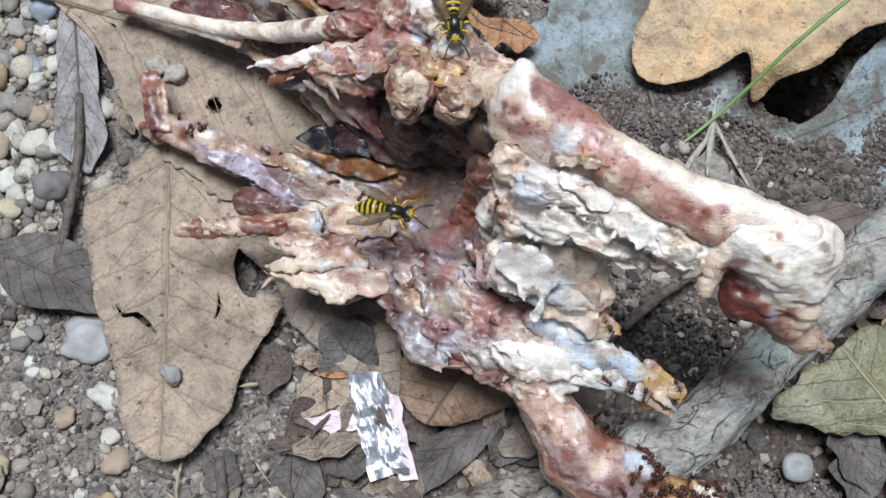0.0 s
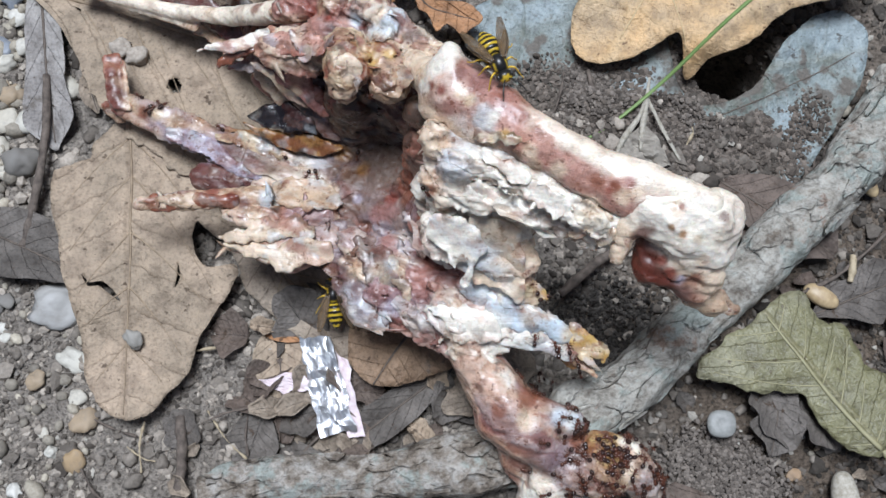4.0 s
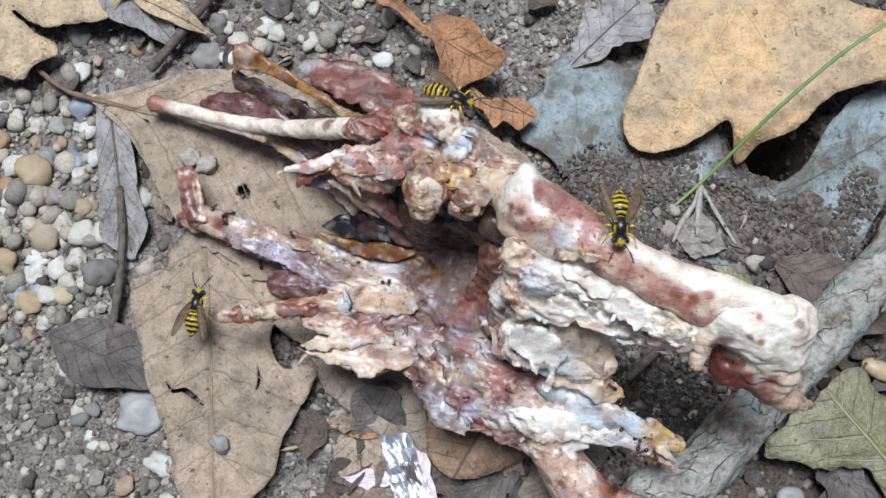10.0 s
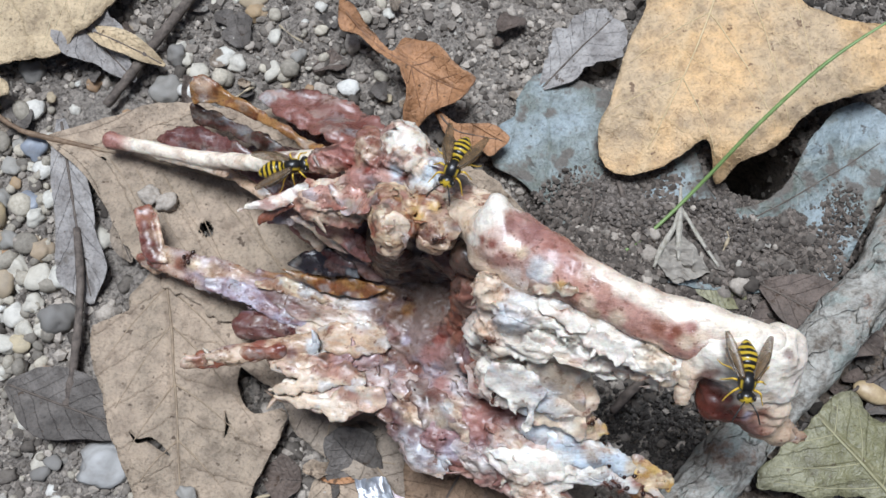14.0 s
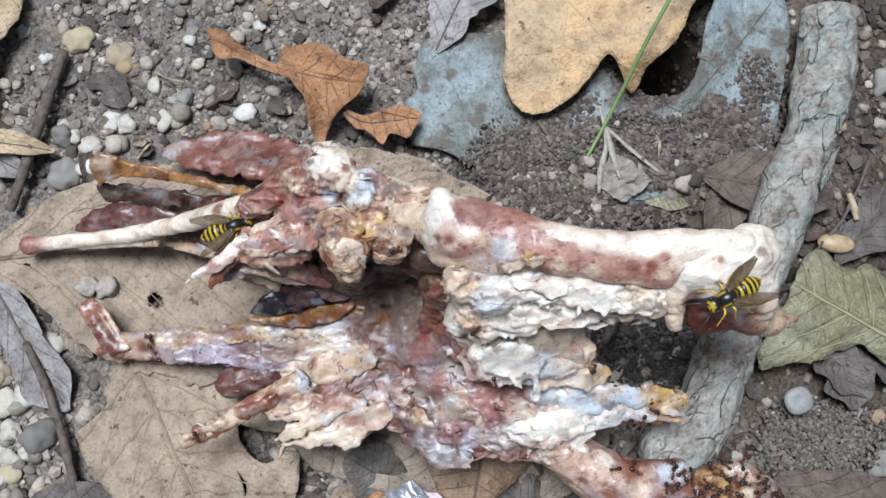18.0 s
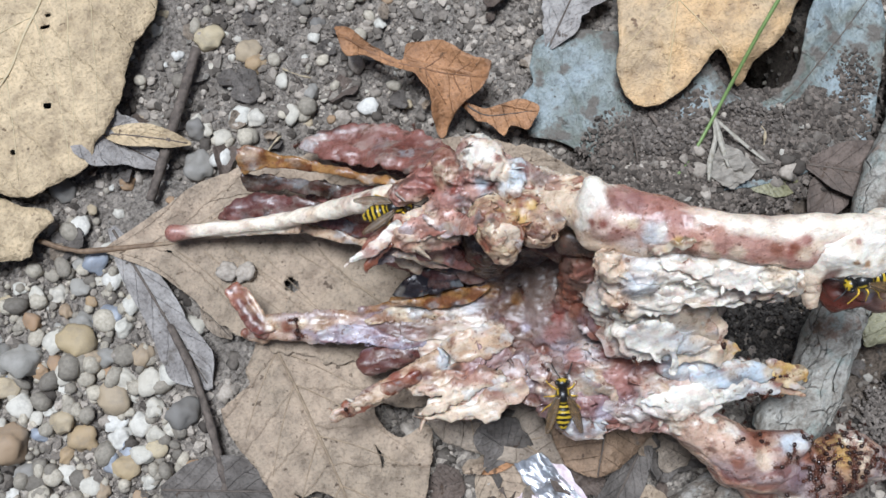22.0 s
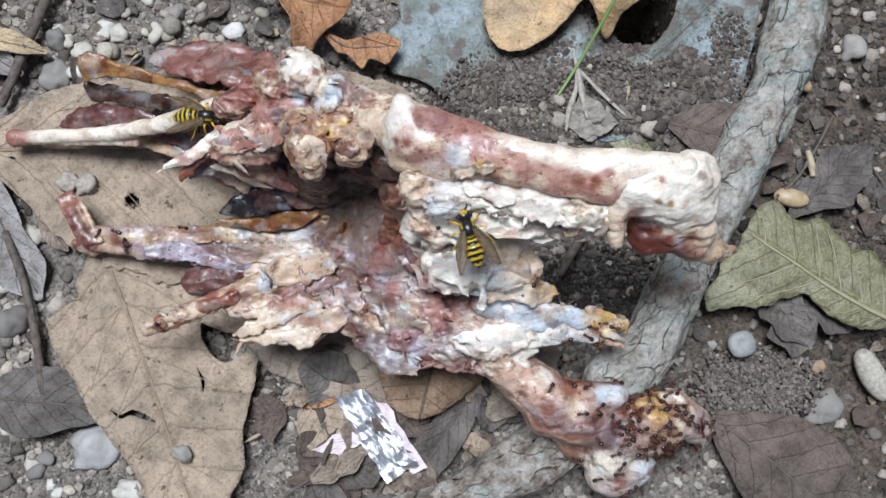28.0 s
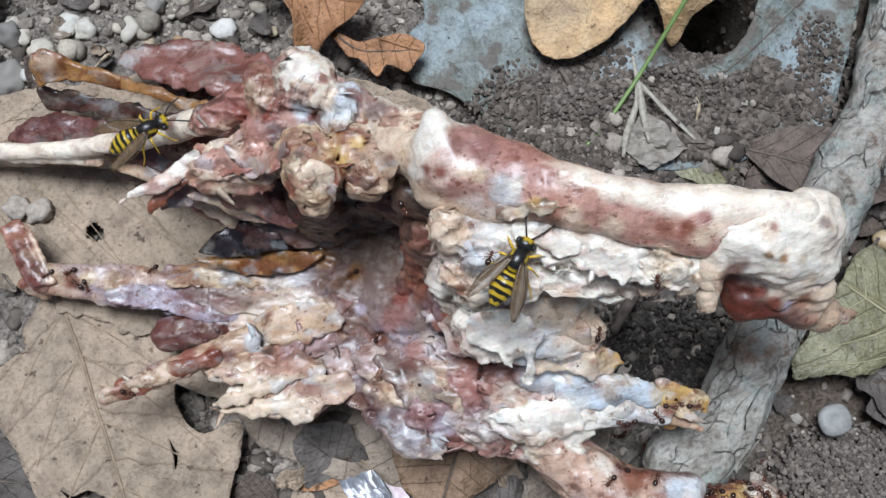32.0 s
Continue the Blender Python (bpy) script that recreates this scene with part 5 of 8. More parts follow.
clay.rod(RUST, (-57.6, 79.3, 11.4, 2.4), (-47.1, 74.8, 12.0, 2.6), flat=0.4)
clay.rod(CREAM, (-57.4, 77.9, 11.4, 1.0), (-48.4, 72.9, 11.6, 1.2), flat=0.5)
clay.rod(RUST, (-7.3, 51.4, 17.0, 7.0), (2.6, 42.4, 21.0, 7.0), flat=0.5)
clay.rod(FAT, (-0.1, 49.4, 21.0, 3.4), (5.7, 50.7, 24.0, 3.0), flat=0.6)
clay.rod(BROWN, (-12.1, 62.4, 11.0, 7.0), (-3.2, 52.8, 14.0, 8.0), flat=0.4)
clay.rod(VIOLET, (-12.1, 61.3, 14.0, 3.0), (-6.6, 58.1, 14.5, 3.0), flat=0.5)
clay.rod(MAROON, (-19.1, 55.2, 14.0, 3.0), (-10.4, 50.1, 15.0, 4.0), flat=0.5)
clay.rod(FAT, (-10.3, 53.7, 17.0, 3.0), (-5.1, 49.9, 18.0, 3.0), flat=0.5)
# SHADE floor: the dimness of the hollow is put into its colour
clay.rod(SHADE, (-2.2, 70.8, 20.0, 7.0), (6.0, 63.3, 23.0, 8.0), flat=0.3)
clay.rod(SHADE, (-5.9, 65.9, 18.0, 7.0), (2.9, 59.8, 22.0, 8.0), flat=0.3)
clay.rod(MAUVE, (-4.0, 57.4, 20.6, 7.0), (5.2, 53.9, 25.0, 6.0), flat=0.3)
clay.rod(AMBER, (-12.0, 67.0, 16.6, 3.6), (-3.7, 62.2, 20.0, 4.2), flat=0.3)
clay.rod(TAN, (-15.0, 63.5, 17.4, 4.6), (-9.1, 58.3, 18.6, 4.6), flat=0.35)
clay.rod(BROWN, (10.2, 60.1, 22.0, 4.6), (8.7, 53.6, 26.0, 4.4))
clay.rod(RUST, (6.6, 56.7, 24.0, 4.0), (9.3, 50.9, 29.0, 4.0))

clay = piece("skin_splint", rough=0.1, size=2.0)
clay.rod(RUST, (-60.6, 89.7, 12.5, 1.9), (-58.6, 78.7, 12.0, 2.0), flat=0.35)
clay.rod(CREAM, (-58.3, 88.9, 13.0, 0.7), (-56.5, 78.4, 13.2, 0.8), flat=0.5)
clay.rod(TAN, (-62.6, 80.6, 9.0, 1.4), (-59.4, 78.2, 9.0, 2.0), flat=0.5)
clay.rod(MAROON, (-61.0, 86.9, 13.4, 1.2), (-58.8, 79.1, 13.4, 1.3), flat=0.5)
clay.rod(PINK, (-62.6, 90.0, 13.0, 0.7), (-60.4, 80.2, 13.0, 0.8), flat=0.5)

clay = piece("rib", rough=0.15, size=2.5)
clay.rod(TAN, (-49.8, 54.4, 22.0, 1.5), (-41.3, 55.3, 22.0, 1.8), (-25.2, 57.0, 20.0, 2.4), flat=0.6)
clay.rod(CREAM, (-49.3, 55.0, 23.0, 1.0), (-42.1, 55.3, 23.4, 1.1), flat=0.5)
clay.rod(MAROON, (-39.2, 62.6, 14.0, 3.0), (-28.5, 61.7, 15.0, 3.4), flat=0.6)

clay = piece("rib", rough=0.2, size=2.0)
clay.rod(CREAM, (-32.8, 53.9, 20.0, 1.0), (-24.0, 52.8, 20.0, 2.2), (-12.2, 52.6, 20.0, 3.0), flat=0.6)
clay.rod(PINK, (-24.3, 51.6, 20.4, 2.2), (-13.0, 53.5, 21.4, 2.8), flat=0.6)
clay.rod(WHITE, (-32.5, 52.6, 21.0, 0.7), (-25.5, 51.2, 21.4, 1.6), flat=0.6)
clay.rod(CREAM, (-30.4, 54.8, 21.0, 0.5), (-24.9, 52.9, 21.4, 1.3), flat=0.6)
clay.rod(MAROON, (-26.8, 50.5, 15.0, 2.0), (-14.9, 51.5, 16.0, 2.5))

clay = piece("rib", rough=0.2, size=2.0)
clay.rod(CREAM, (-24.0, 44.9, 21.0, 2.6), (-11.2, 47.7, 21.0, 3.0), flat=0.6)
clay.rod(PINK, (-19.5, 43.3, 20.0, 2.5), (-10.3, 46.9, 20.4, 2.8), flat=0.6)
clay.rod(CREAM, (-32.6, 46.8, 17.0, 0.6), (-23.1, 45.6, 20.0, 1.7), flat=0.6)
clay.rod(WHITE, (-30.1, 49.1, 20.0, 0.8), (-21.1, 45.4, 21.4, 1.8), flat=0.6)

clay = piece("skin_flap", rough=0.25, size=2.5)
clay.rod(MAUVE, (-9.3, 47.2, 20.0, 5.5), (-3.3, 35.6, 22.0, 4.6), flat=0.35)
clay.rod(PURPLE, (-5.5, 40.0, 23.0, 4.0), (-2.8, 33.2, 23.0, 3.4), flat=0.35)
clay.rod(FAT, (-4.0, 34.0, 23.4, 3.2), (0.7, 29.9, 23.0, 1.2), flat=0.35)
clay.rod(CREAM, (-6.2, 46.7, 24.4, 2.8), (-2.6, 39.6, 24.6, 2.2), flat=0.5)
clay.rod(CREAM, (-9.1, 42.4, 20.4, 2.0), (-4.3, 36.5, 21.6, 1.4), flat=0.4)
clay.rod(WHITE, (-3.3, 31.9, 22.4, 2.4), (-0.3, 29.0, 22.4, 1.0), flat=0.35)

clay = piece("hip_meat", rough=0.34, size=3.0)
clay.rod(WHITE, (8.3, 50.7, 29.0, 4.0), (13.4, 45.2, 30.0, 4.6), flat=0.4)
clay.rod(WHITE, (11.5, 46.8, 30.0, 4.6), (18.0, 40.4, 30.0, 3.4), flat=0.4)
clay.rod(ROSE, (3.5, 39.3, 24.0, 8.0), (17.1, 36.3, 26.0, 8.0), flat=0.4)
clay.rod(RUST, (4.6, 42.6, 24.0, 6.0), (12.7, 39.5, 26.5, 6.0), flat=0.4)
clay.rod(ROSE, (4.1, 35.6, 22.0, 6.0), (13.7, 29.6, 23.0, 6.0), flat=0.5)
clay.rod(WHITE, (19.4, 44.9, 29.0, 4.6), (25.6, 36.3, 27.4, 4.6), flat=0.3)
clay.rod(FAT, (24.6, 45.8, 28.0, 4.0), (25.0, 36.7, 26.0, 4.4), flat=0.3)
clay.rod(WHITE, (10.7, 31.8, 26.0, 4.0), (19.2, 26.5, 25.4, 5.4), flat=0.5)
clay.rod(WHITE, (14.9, 31.9, 28.6, 5.4), (23.4, 32.1, 28.4, 5.4), flat=0.4)
clay.rod(BONE, (17.6, 29.3, 28.0, 4.4), (19.0, 24.2, 26.0, 4.0), flat=0.4)
clay.rod(WHITE, (2.4, 35.2, 22.0, 2.2), (10.4, 27.1, 22.0, 2.2), flat=0.5)
clay.rod(SAND, (26.1, 37.3, 26.0, 2.2), (28.2, 32.7, 24.0, 1.2), flat=0.4)
clay.rod(FAT, (2.5, 44.7, 25.0, 3.2), (5.5, 41.8, 26.0, 3.2), flat=0.5)
clay.rod(RUST, (-0.4, 41.5, 16.0, 5.0), (5.8, 37.4, 10.0, 6.0))
clay.rod(MAUVE, (4.9, 49.2, 21.0, 6.0), (12.1, 41.0, 22.0, 7.0), flat=0.5)
clay.rod(FAT, (3.0, 50.8, 23.0, 3.0), (5.2, 46.2, 24.0, 3.0), flat=0.4)
clay.rod(SAND, (18.4, 38.5, 29.0, 2.4), (22.0, 35.0, 28.0, 2.4), flat=0.5)

clay = piece("membrane", rough=0.15, size=3.0)
clay.rod(WHITE, (19.4, 30.8, 28.0, 4.6), (27.4, 29.6, 28.0, 4.4), flat=0.3)
clay.rod(FAT, (26.3, 29.8, 27.4, 4.0), (35.7, 25.6, 27.6, 3.2), flat=0.3)
clay.rod(GOLD, (35.0, 27.0, 27.6, 2.2), (41.9, 24.4, 27.4, 1.6), flat=0.4)
clay.rod(AMBER, (35.4, 24.3, 26.6, 1.6), (37.4, 21.9, 25.0, 1.1), flat=0.5)
clay.rod(TAN, (36.2, 24.3, 26.4, 1.4), (41.6, 19.8, 26.0, 0.5), flat=0.5)
clay.rod(SAND, (26.0, 33.8, 26.6, 2.0), (33.2, 28.6, 27.6, 1.4), flat=0.4)
clay.rod(WHITE, (24.3, 31.2, 28.6, 2.4), (28.2, 28.6, 28.6, 2.4), flat=0.3)

clay = piece("drumstick", rough=0.22, size=3.0)
clay.rod(FLESH, (13.8, 29.8, 23.0, 3.6), (18.2, 23.3, 24.0, 4.2))
clay.rod(FLESH, (18.3, 23.4, 23.0, 4.4), (24.9, 13.9, 22.0, 5.6))
clay.rod(TAN, (15.5, 25.6, 22.0, 3.0), (22.5, 13.5, 20.0, 4.0))
clay.rod(FLESH, (24.7, 12.8, 20.0, 6.4), (28.9, 9.9, 20.0, 6.4))
clay.rod(RUST, (27.7, 15.1, 23.0, 2.8), (32.9, 12.2, 22.0, 3.2))
clay.rod(FAT, (32.8, 11.8, 22.0, 3.4), (36.8, 11.1, 22.0, 3.0))
clay.rod(MAROON, (32.4, 6.5, 20.0, 5.0), (37.8, 3.5, 18.0, 5.0), flat=0.6)
clay.rod(WHITE, (33.2, 0.1, 16.0, 4.6), (32.5, -3.7, 12.0, 5.4))
clay.rod(FAT, (37.5, -4.1, 12.0, 4.6), (33.5, -4.8, 11.0, 4.6))
clay.rod(GOLD, (43.1, 5.3, 20.0, 4.6), (44.9, 2.1, 20.0, 4.6), flat=0.7)
clay.rod(WHITE, (47.6, 5.5, 20.0, 3.6), (50.1, 1.5, 19.0, 3.6), flat=0.7)
clay.rod(SAND, (49.1, 3.3, 18.0, 4.0), (51.8, -0.3, 16.0, 3.8))
clay.rod(SAND, (52.1, -1.4, 15.0, 2.6), (53.0, -2.4, 15.0, 2.4))
clay.rod(SAND, (37.3, 2.5, 19.0, 4.6), (41.7, 0.7, 18.6, 4.0), flat=0.7)
clay.rod(RUST, (27.5, 4.5, 14.0, 4.0), (31.7, 0.5, 12.0, 4.0))
clay.rod(BROWN, (35.4, 8.0, 20.0, 3.0), (40.4, 4.4, 19.6, 3.0), flat=0.6)
clay.rod(FLESH, (28.8, 8.4, 15.0, 6.0), (33.8, 2.3, 10.0, 6.0))

# patches of blood, fat, bare bone and skin, with shade painted into the hollows
dab(WHITE, 12.6, 72.1, 58.9, 2.1)
dab(WHITE, 10.3, 70.0, 58.3, 2.6)
dab(CREAM, 7.6, 71.3, 54.4, 2.0)
dab(MAUVE, 5.8, 79.1, 50.1, 1.9)
dab(ROSE, 15.6, 69.8, 58.3, 2.0)
dab(DUSK, 18.1, 67.0, 58.8, 2.4)
dab(ROSE, 20.9, 63.3, 60.3, 2.1)
dab(DUSK, 14.3, 68.1, 59.2, 1.5)
dab(RED, 11.4, 65.4, 58.2, 1.1)
dab(CREAM, 14.4, 64.6, 59.1, 1.2)
dab(SAND, 16.1, 63.2, 59.2, 0.9)
dab(RED, 9.7, 66.6, 57.3, 0.8)
dab(ROSE, 12.6, 62.7, 57.2, 1.7)
dab(WHITE, 8.1, 67.3, 55.3, 1.4)
dab(FAT, 18.3, 60.0, 59.2, 2.0)
dab(WHITE, 20.3, 60.0, 59.9, 0.9)
dab(GOLD, 22.3, 57.0, 59.0, 0.9)
dab(ROSE, 24.5, 60.3, 60.2, 1.8)
dab(PINK, 27.6, 56.2, 61.0, 2.0)
dab(PINK, 30.3, 54.5, 60.9, 1.8)
dab(PINK, 33.0, 53.2, 61.4, 1.5)
dab(PINK, 34.7, 50.7, 61.1, 1.7)
dab(RUST, 37.3, 48.6, 60.6, 1.4)
dab(RED, 40.0, 47.2, 61.0, 1.2)
dab(ROSE, 44.6, 48.4, 62.4, 1.3)
dab(RUST, 42.9, 47.9, 62.1, 0.9)
dab(CREAM, 26.2, 54.2, 59.8, 1.5)
dab(CREAM, 31.0, 50.9, 59.2, 1.7)
dab(PINK, 35.0, 48.0, 59.1, 1.2)
dab(CREAM, 41.6, 45.6, 60.7, 1.5)
dab(CREAM, 44.0, 46.3, 61.6, 1.2)
# top ridge of the shaft: bare bone whitened by painted glare
dab(BONE, 29.1, 58.3, 61.2, 1.5)
dab(BONE, 32.3, 55.8, 61.6, 1.8)
dab(BONE, 36.2, 53.3, 62.2, 1.9)
dab(BONE, 40.4, 51.2, 62.0, 1.9)
dab(BONE, 45.2, 49.1, 62.7, 2.1)
dab(BONE, 51.1, 46.7, 61.9, 2.5)
dab(WHITE, 46.6, 42.8, 61.3, 3.3)
dab(WHITE, 53.1, 42.8, 61.4, 3.4)
dab(CREAM, 50.2, 43.8, 61.4, 1.6)
dab(MAUVE, 58.2, 42.7, 60.6, 1.1)
dab(ROSE, 51.0, 44.1, 61.6, 0.7)
dab(AMBER, 51.4, 39.9, 59.7, 0.7)
dab(AMBER, 49.3, 40.7, 60.6, 0.5)
dab(SAND, 54.0, 38.9, 59.3, 0.8)
dab(WHITE, 54.0, 37.5, 58.0, 1.5)
dab(CREAM, 41.9, 40.6, 56.7, 1.5)
dab(CREAM, 41.2, 38.0, 54.1, 1.3)
dab(DARKRED, 45.1, 40.3, 57.5, 1.7)
dab(DARKRED, 45.6, 38.3, 51.7, 1.6)
dab(DARKRED, 47.9, 37.5, 52.1, 1.6)
dab(RED, 49.5, 36.9, 53.0, 1.1)
dab(RED, 50.7, 34.9, 52.2, 1.1)
dab(VIOLET, 52.8, 33.9, 51.5, 0.8)
dab(RUST, 55.1, 34.0, 51.7, 1.1)
dab(CREAM, 55.3, 36.3, 55.6, 1.1)
dab(TAN, 60.2, 30.9, 46.2, 1.8)
dab(CREAM, 10.0, 57.5, 54.9, 1.9)
dab(FAT, 13.6, 53.8, 55.1, 1.6)
dab(WHITE, 19.1, 53.9, 55.2, 3.1)
dab(WHITE, 23.1, 50.3, 54.5, 3.1)
dab(WHITE, 28.4, 48.6, 54.8, 2.8)
dab(WHITE, 32.9, 44.6, 55.2, 2.7)
dab(WHITE, 14.4, 51.3, 49.8, 3.3)
dab(WHITE, 28.3, 43.4, 49.7, 1.6)
dab(CREAM, 37.0, 44.8, 56.0, 2.2)
dab(SAND, 38.1, 45.7, 56.4, 1.1)
# brown patch: shade on the white meat, put in as a tone
dab(BROWN, 24.0, 54.1, 57.2, 1.2)
dab(GOLD, 20.0, 56.9, 56.8, 0.9)
dab(TAN, 27.4, 52.0, 58.0, 1.2)
dab(TAN, 35.7, 46.3, 56.7, 0.9)
dab(RUST, 9.7, 50.3, 48.7, 1.1)
dab(WHITE, 12.4, 43.9, 41.5, 2.9)
dab(WHITE, 17.1, 44.6, 42.5, 2.9)
dab(WHITE, 11.2, 46.0, 41.8, 1.5)
dab(FAT, 20.3, 41.2, 40.2, 2.4)
dab(FAT, 17.3, 38.6, 38.1, 1.9)
dab(CREAM, 23.6, 44.2, 43.6, 2.5)
dab(CREAM, 25.6, 40.5, 39.7, 2.3)
dab(WHITE, 24.0, 35.1, 34.5, 1.8)
dab(GOLD, 28.0, 34.9, 33.4, 1.4)
dab(ROSE, 11.3, 38.6, 28.6, 3.9)
dab(ROSE, 7.2, 38.0, 27.9, 2.8)
dab(DUSK, 14.2, 38.6, 29.4, 2.6)
dab(RED, 7.1, 43.9, 27.6, 1.7)
dab(RUST, 6.4, 47.8, 29.4, 2.0)
dab(CREAM, 3.4, 41.2, 26.9, 1.5)
dab(FAT, 1.9, 41.1, 28.0, 1.1)
dab(ROSE, 0.9, 45.9, 26.6, 2.3)
dab(MAUVE, 3.2, 50.3, 26.4, 2.4)
dab(DUSK, -1.4, 52.0, 24.3, 2.1)
dab(RED, 1.6, 54.9, 25.3, 1.5)
dab(CREAM, 14.5, 32.6, 31.1, 1.6)
dab(WHITE, 17.7, 28.8, 30.1, 3.3)
dab(WHITE, 22.6, 29.2, 30.4, 2.4)
dab(WHITE, 13.1, 29.3, 30.3, 2.2)
dab(WHITE, 9.0, 31.5, 29.2, 1.3)
dab(BLUISH, 24.8, 32.2, 32.2, 2.0)
dab(CREAM, 28.8, 30.6, 31.1, 2.0)
dab(BLUISH, 33.1, 28.3, 30.2, 1.8)
dab(SAND, 32.0, 31.0, 30.6, 1.3)
dab(GOLD, 35.6, 27.1, 30.0, 1.7)
dab(AMBER, 38.4, 25.8, 28.3, 1.3)
dab(RUST, 36.9, 24.4, 28.4, 1.3)
dab(TAN, 40.3, 23.8, 28.0, 1.3)
dab(CREAM, -0.9, 40.1, 26.9, 1.3)
dab(SAND, 0.5, 38.2, 27.2, 1.1)
dab(DUSK, -0.8, 35.7, 26.7, 2.1)
dab(VIOLET, 1.8, 33.0, 25.7, 1.7)
dab(FAT, 0.2, 31.1, 24.1, 1.5)
dab(FLESH, 17.1, 23.3, 28.3, 2.8)
dab(TAN, 14.9, 25.5, 28.4, 1.9)
dab(WHITE, 21.4, 24.4, 27.7, 1.9)
dab(WHITE, 24.0, 18.8, 27.1, 1.9)
dab(FLESH, 21.9, 17.1, 27.6, 2.2)
dab(RUST, 28.5, 15.5, 26.1, 2.1)
dab(RUST, 22.6, 13.1, 27.2, 1.7)
dab(CREAM, 27.8, 11.0, 26.4, 1.9)
dab(BLUISH, 34.2, 11.8, 25.2, 1.7)
dab(RUST, 38.3, 8.0, 21.7, 2.1)
dab(RUST, 43.5, 9.3, 20.9, 1.7)
dab(GOLD, 44.1, 4.3, 23.1, 2.3)
dab(CREAM, 48.3, 1.5, 22.3, 2.1)
# hollow under spine and bone: painted shade, not a flesh tone
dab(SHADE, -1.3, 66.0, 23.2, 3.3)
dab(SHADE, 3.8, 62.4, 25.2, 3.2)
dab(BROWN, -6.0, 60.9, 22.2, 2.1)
dab(AMBER, -8.8, 65.8, 20.1, 2.0)
dab(AMBER, -4.6, 62.1, 22.0, 1.4)
dab(MAUVE, -3.0, 56.7, 23.6, 2.5)
dab(VIOLET, -5.5, 55.5, 22.6, 1.3)
dab(CREAM, -12.4, 57.1, 19.7, 2.5)
dab(WHITE, -14.7, 59.9, 19.4, 2.0)
dab(CREAM, -19.6, 57.3, 18.9, 2.2)
dab(FAT, -24.2, 55.9, 21.3, 1.9)
dab(TAN, -16.8, 56.5, 18.7, 1.4)
dab(BROWN, -25.8, 65.8, 17.3, 2.0)
dab(SAND, -28.8, 69.6, 18.0, 2.0)
dab(FAT, -25.9, 68.9, 18.1, 1.6)
dab(VIOLET, -38.7, 68.9, 16.2, 2.6)
dab(VIOLET, -43.7, 71.2, 14.9, 2.0)
dab(TAN, -46.2, 74.8, 14.1, 1.8)
dab(SAND, -49.9, 76.8, 14.1, 1.4)
dab(RUST, -53.2, 77.1, 13.4, 1.4)
dab(DUSK, -34.3, 65.3, 16.8, 2.0)
dab(RED, -35.1, 57.6, 22.1, 1.7)
dab(MAROON, -36.8, 60.9, 15.7, 1.4)
dab(TAN, -42.2, 55.1, 23.9, 1.7)
dab(RUST, -47.3, 54.7, 23.3, 1.5)
dab(CREAM, -39.3, 55.8, 23.1, 1.2)
dab(CREAM, -26.6, 51.3, 23.0, 1.9)
dab(PINK, -20.0, 49.7, 23.9, 1.7)
dab(CREAM, -28.6, 48.0, 22.7, 1.7)
dab(SAND, -31.9, 46.8, 17.9, 1.2)
dab(WHITE, -22.4, 45.5, 22.7, 1.3)
dab(FLESH, -15.9, 43.5, 23.7, 1.9)
dab(PINK, -11.4, 45.0, 24.2, 1.5)
dab(CREAM, -45.7, 114.8, 21.7, 2.1)
dab(AMBER, -43.6, 111.6, 19.6, 2.0)
dab(AMBER, -37.3, 108.9, 21.7, 1.7)
dab(AMBER, -31.8, 104.5, 22.9, 1.5)
dab(AMBER, -25.4, 99.8, 24.5, 1.5)
dab(UMBER, -45.2, 111.1, 15.6, 1.4)
dab(UMBER, -34.4, 104.4, 17.8, 1.4)
dab(DUSK, -26.1, 93.4, 32.2, 1.5)
dab(MAROON, -49.3, 106.1, 13.3, 2.6)
dab(MAROON, -43.5, 102.9, 13.9, 2.4)
dab(DUSK, -54.4, 105.2, 12.0, 1.8)
dab(MAROON, -34.3, 94.3, 16.2, 2.2)
dab(MAROON, -38.9, 102.2, 15.3, 2.0)
dab(BRICK, -25.8, 110.4, 16.4, 3.4)
dab(BRICK, -18.6, 107.6, 17.8, 3.2)
dab(BRICK, -11.1, 92.0, 46.2, 2.2)
dab(FAT, -33.7, 113.5, 14.0, 1.4)
dab(ROSE, -23.3, 106.1, 17.8, 1.6)
dab(BRICK, -6.4, 90.9, 48.9, 1.6)
dab(WHITE, -1.9, 87.1, 51.2, 1.8)
dab(ROSE, -0.1, 85.7, 51.1, 1.1)
dab(CREAM, -0.0, 83.3, 50.0, 1.5)
dab(BLUISH, 2.0, 81.0, 50.8, 1.5)
dab(BLUISH, -4.5, 83.3, 47.4, 1.3)
dab(PINK, -7.1, 82.2, 46.3, 1.7)
dab(ROSE, -3.3, 77.2, 52.0, 1.3)
dab(RED, -4.4, 75.5, 53.9, 0.9)
dab(CREAM, -9.7, 87.3, 46.1, 1.3)
dab(RED, -9.6, 84.6, 45.5, 1.2)
dab(RED, -13.3, 87.2, 41.6, 1.4)
dab(CREAM, -15.6, 81.1, 43.0, 1.9)
dab(CREAM, -13.4, 78.8, 43.6, 1.4)
dab(PINK, -18.9, 80.2, 41.6, 1.5)
dab(RED, -9.1, 76.2, 52.2, 1.1)
dab(CREAM, -4.7, 69.9, 54.0, 1.6)
dab(SAND, -6.9, 68.3, 54.0, 1.1)
dab(GOLD, -0.7, 72.8, 51.9, 1.1)
dab(GOLD, 2.0, 74.8, 51.5, 1.1)
dab(TAN, 3.4, 70.6, 51.9, 1.6)
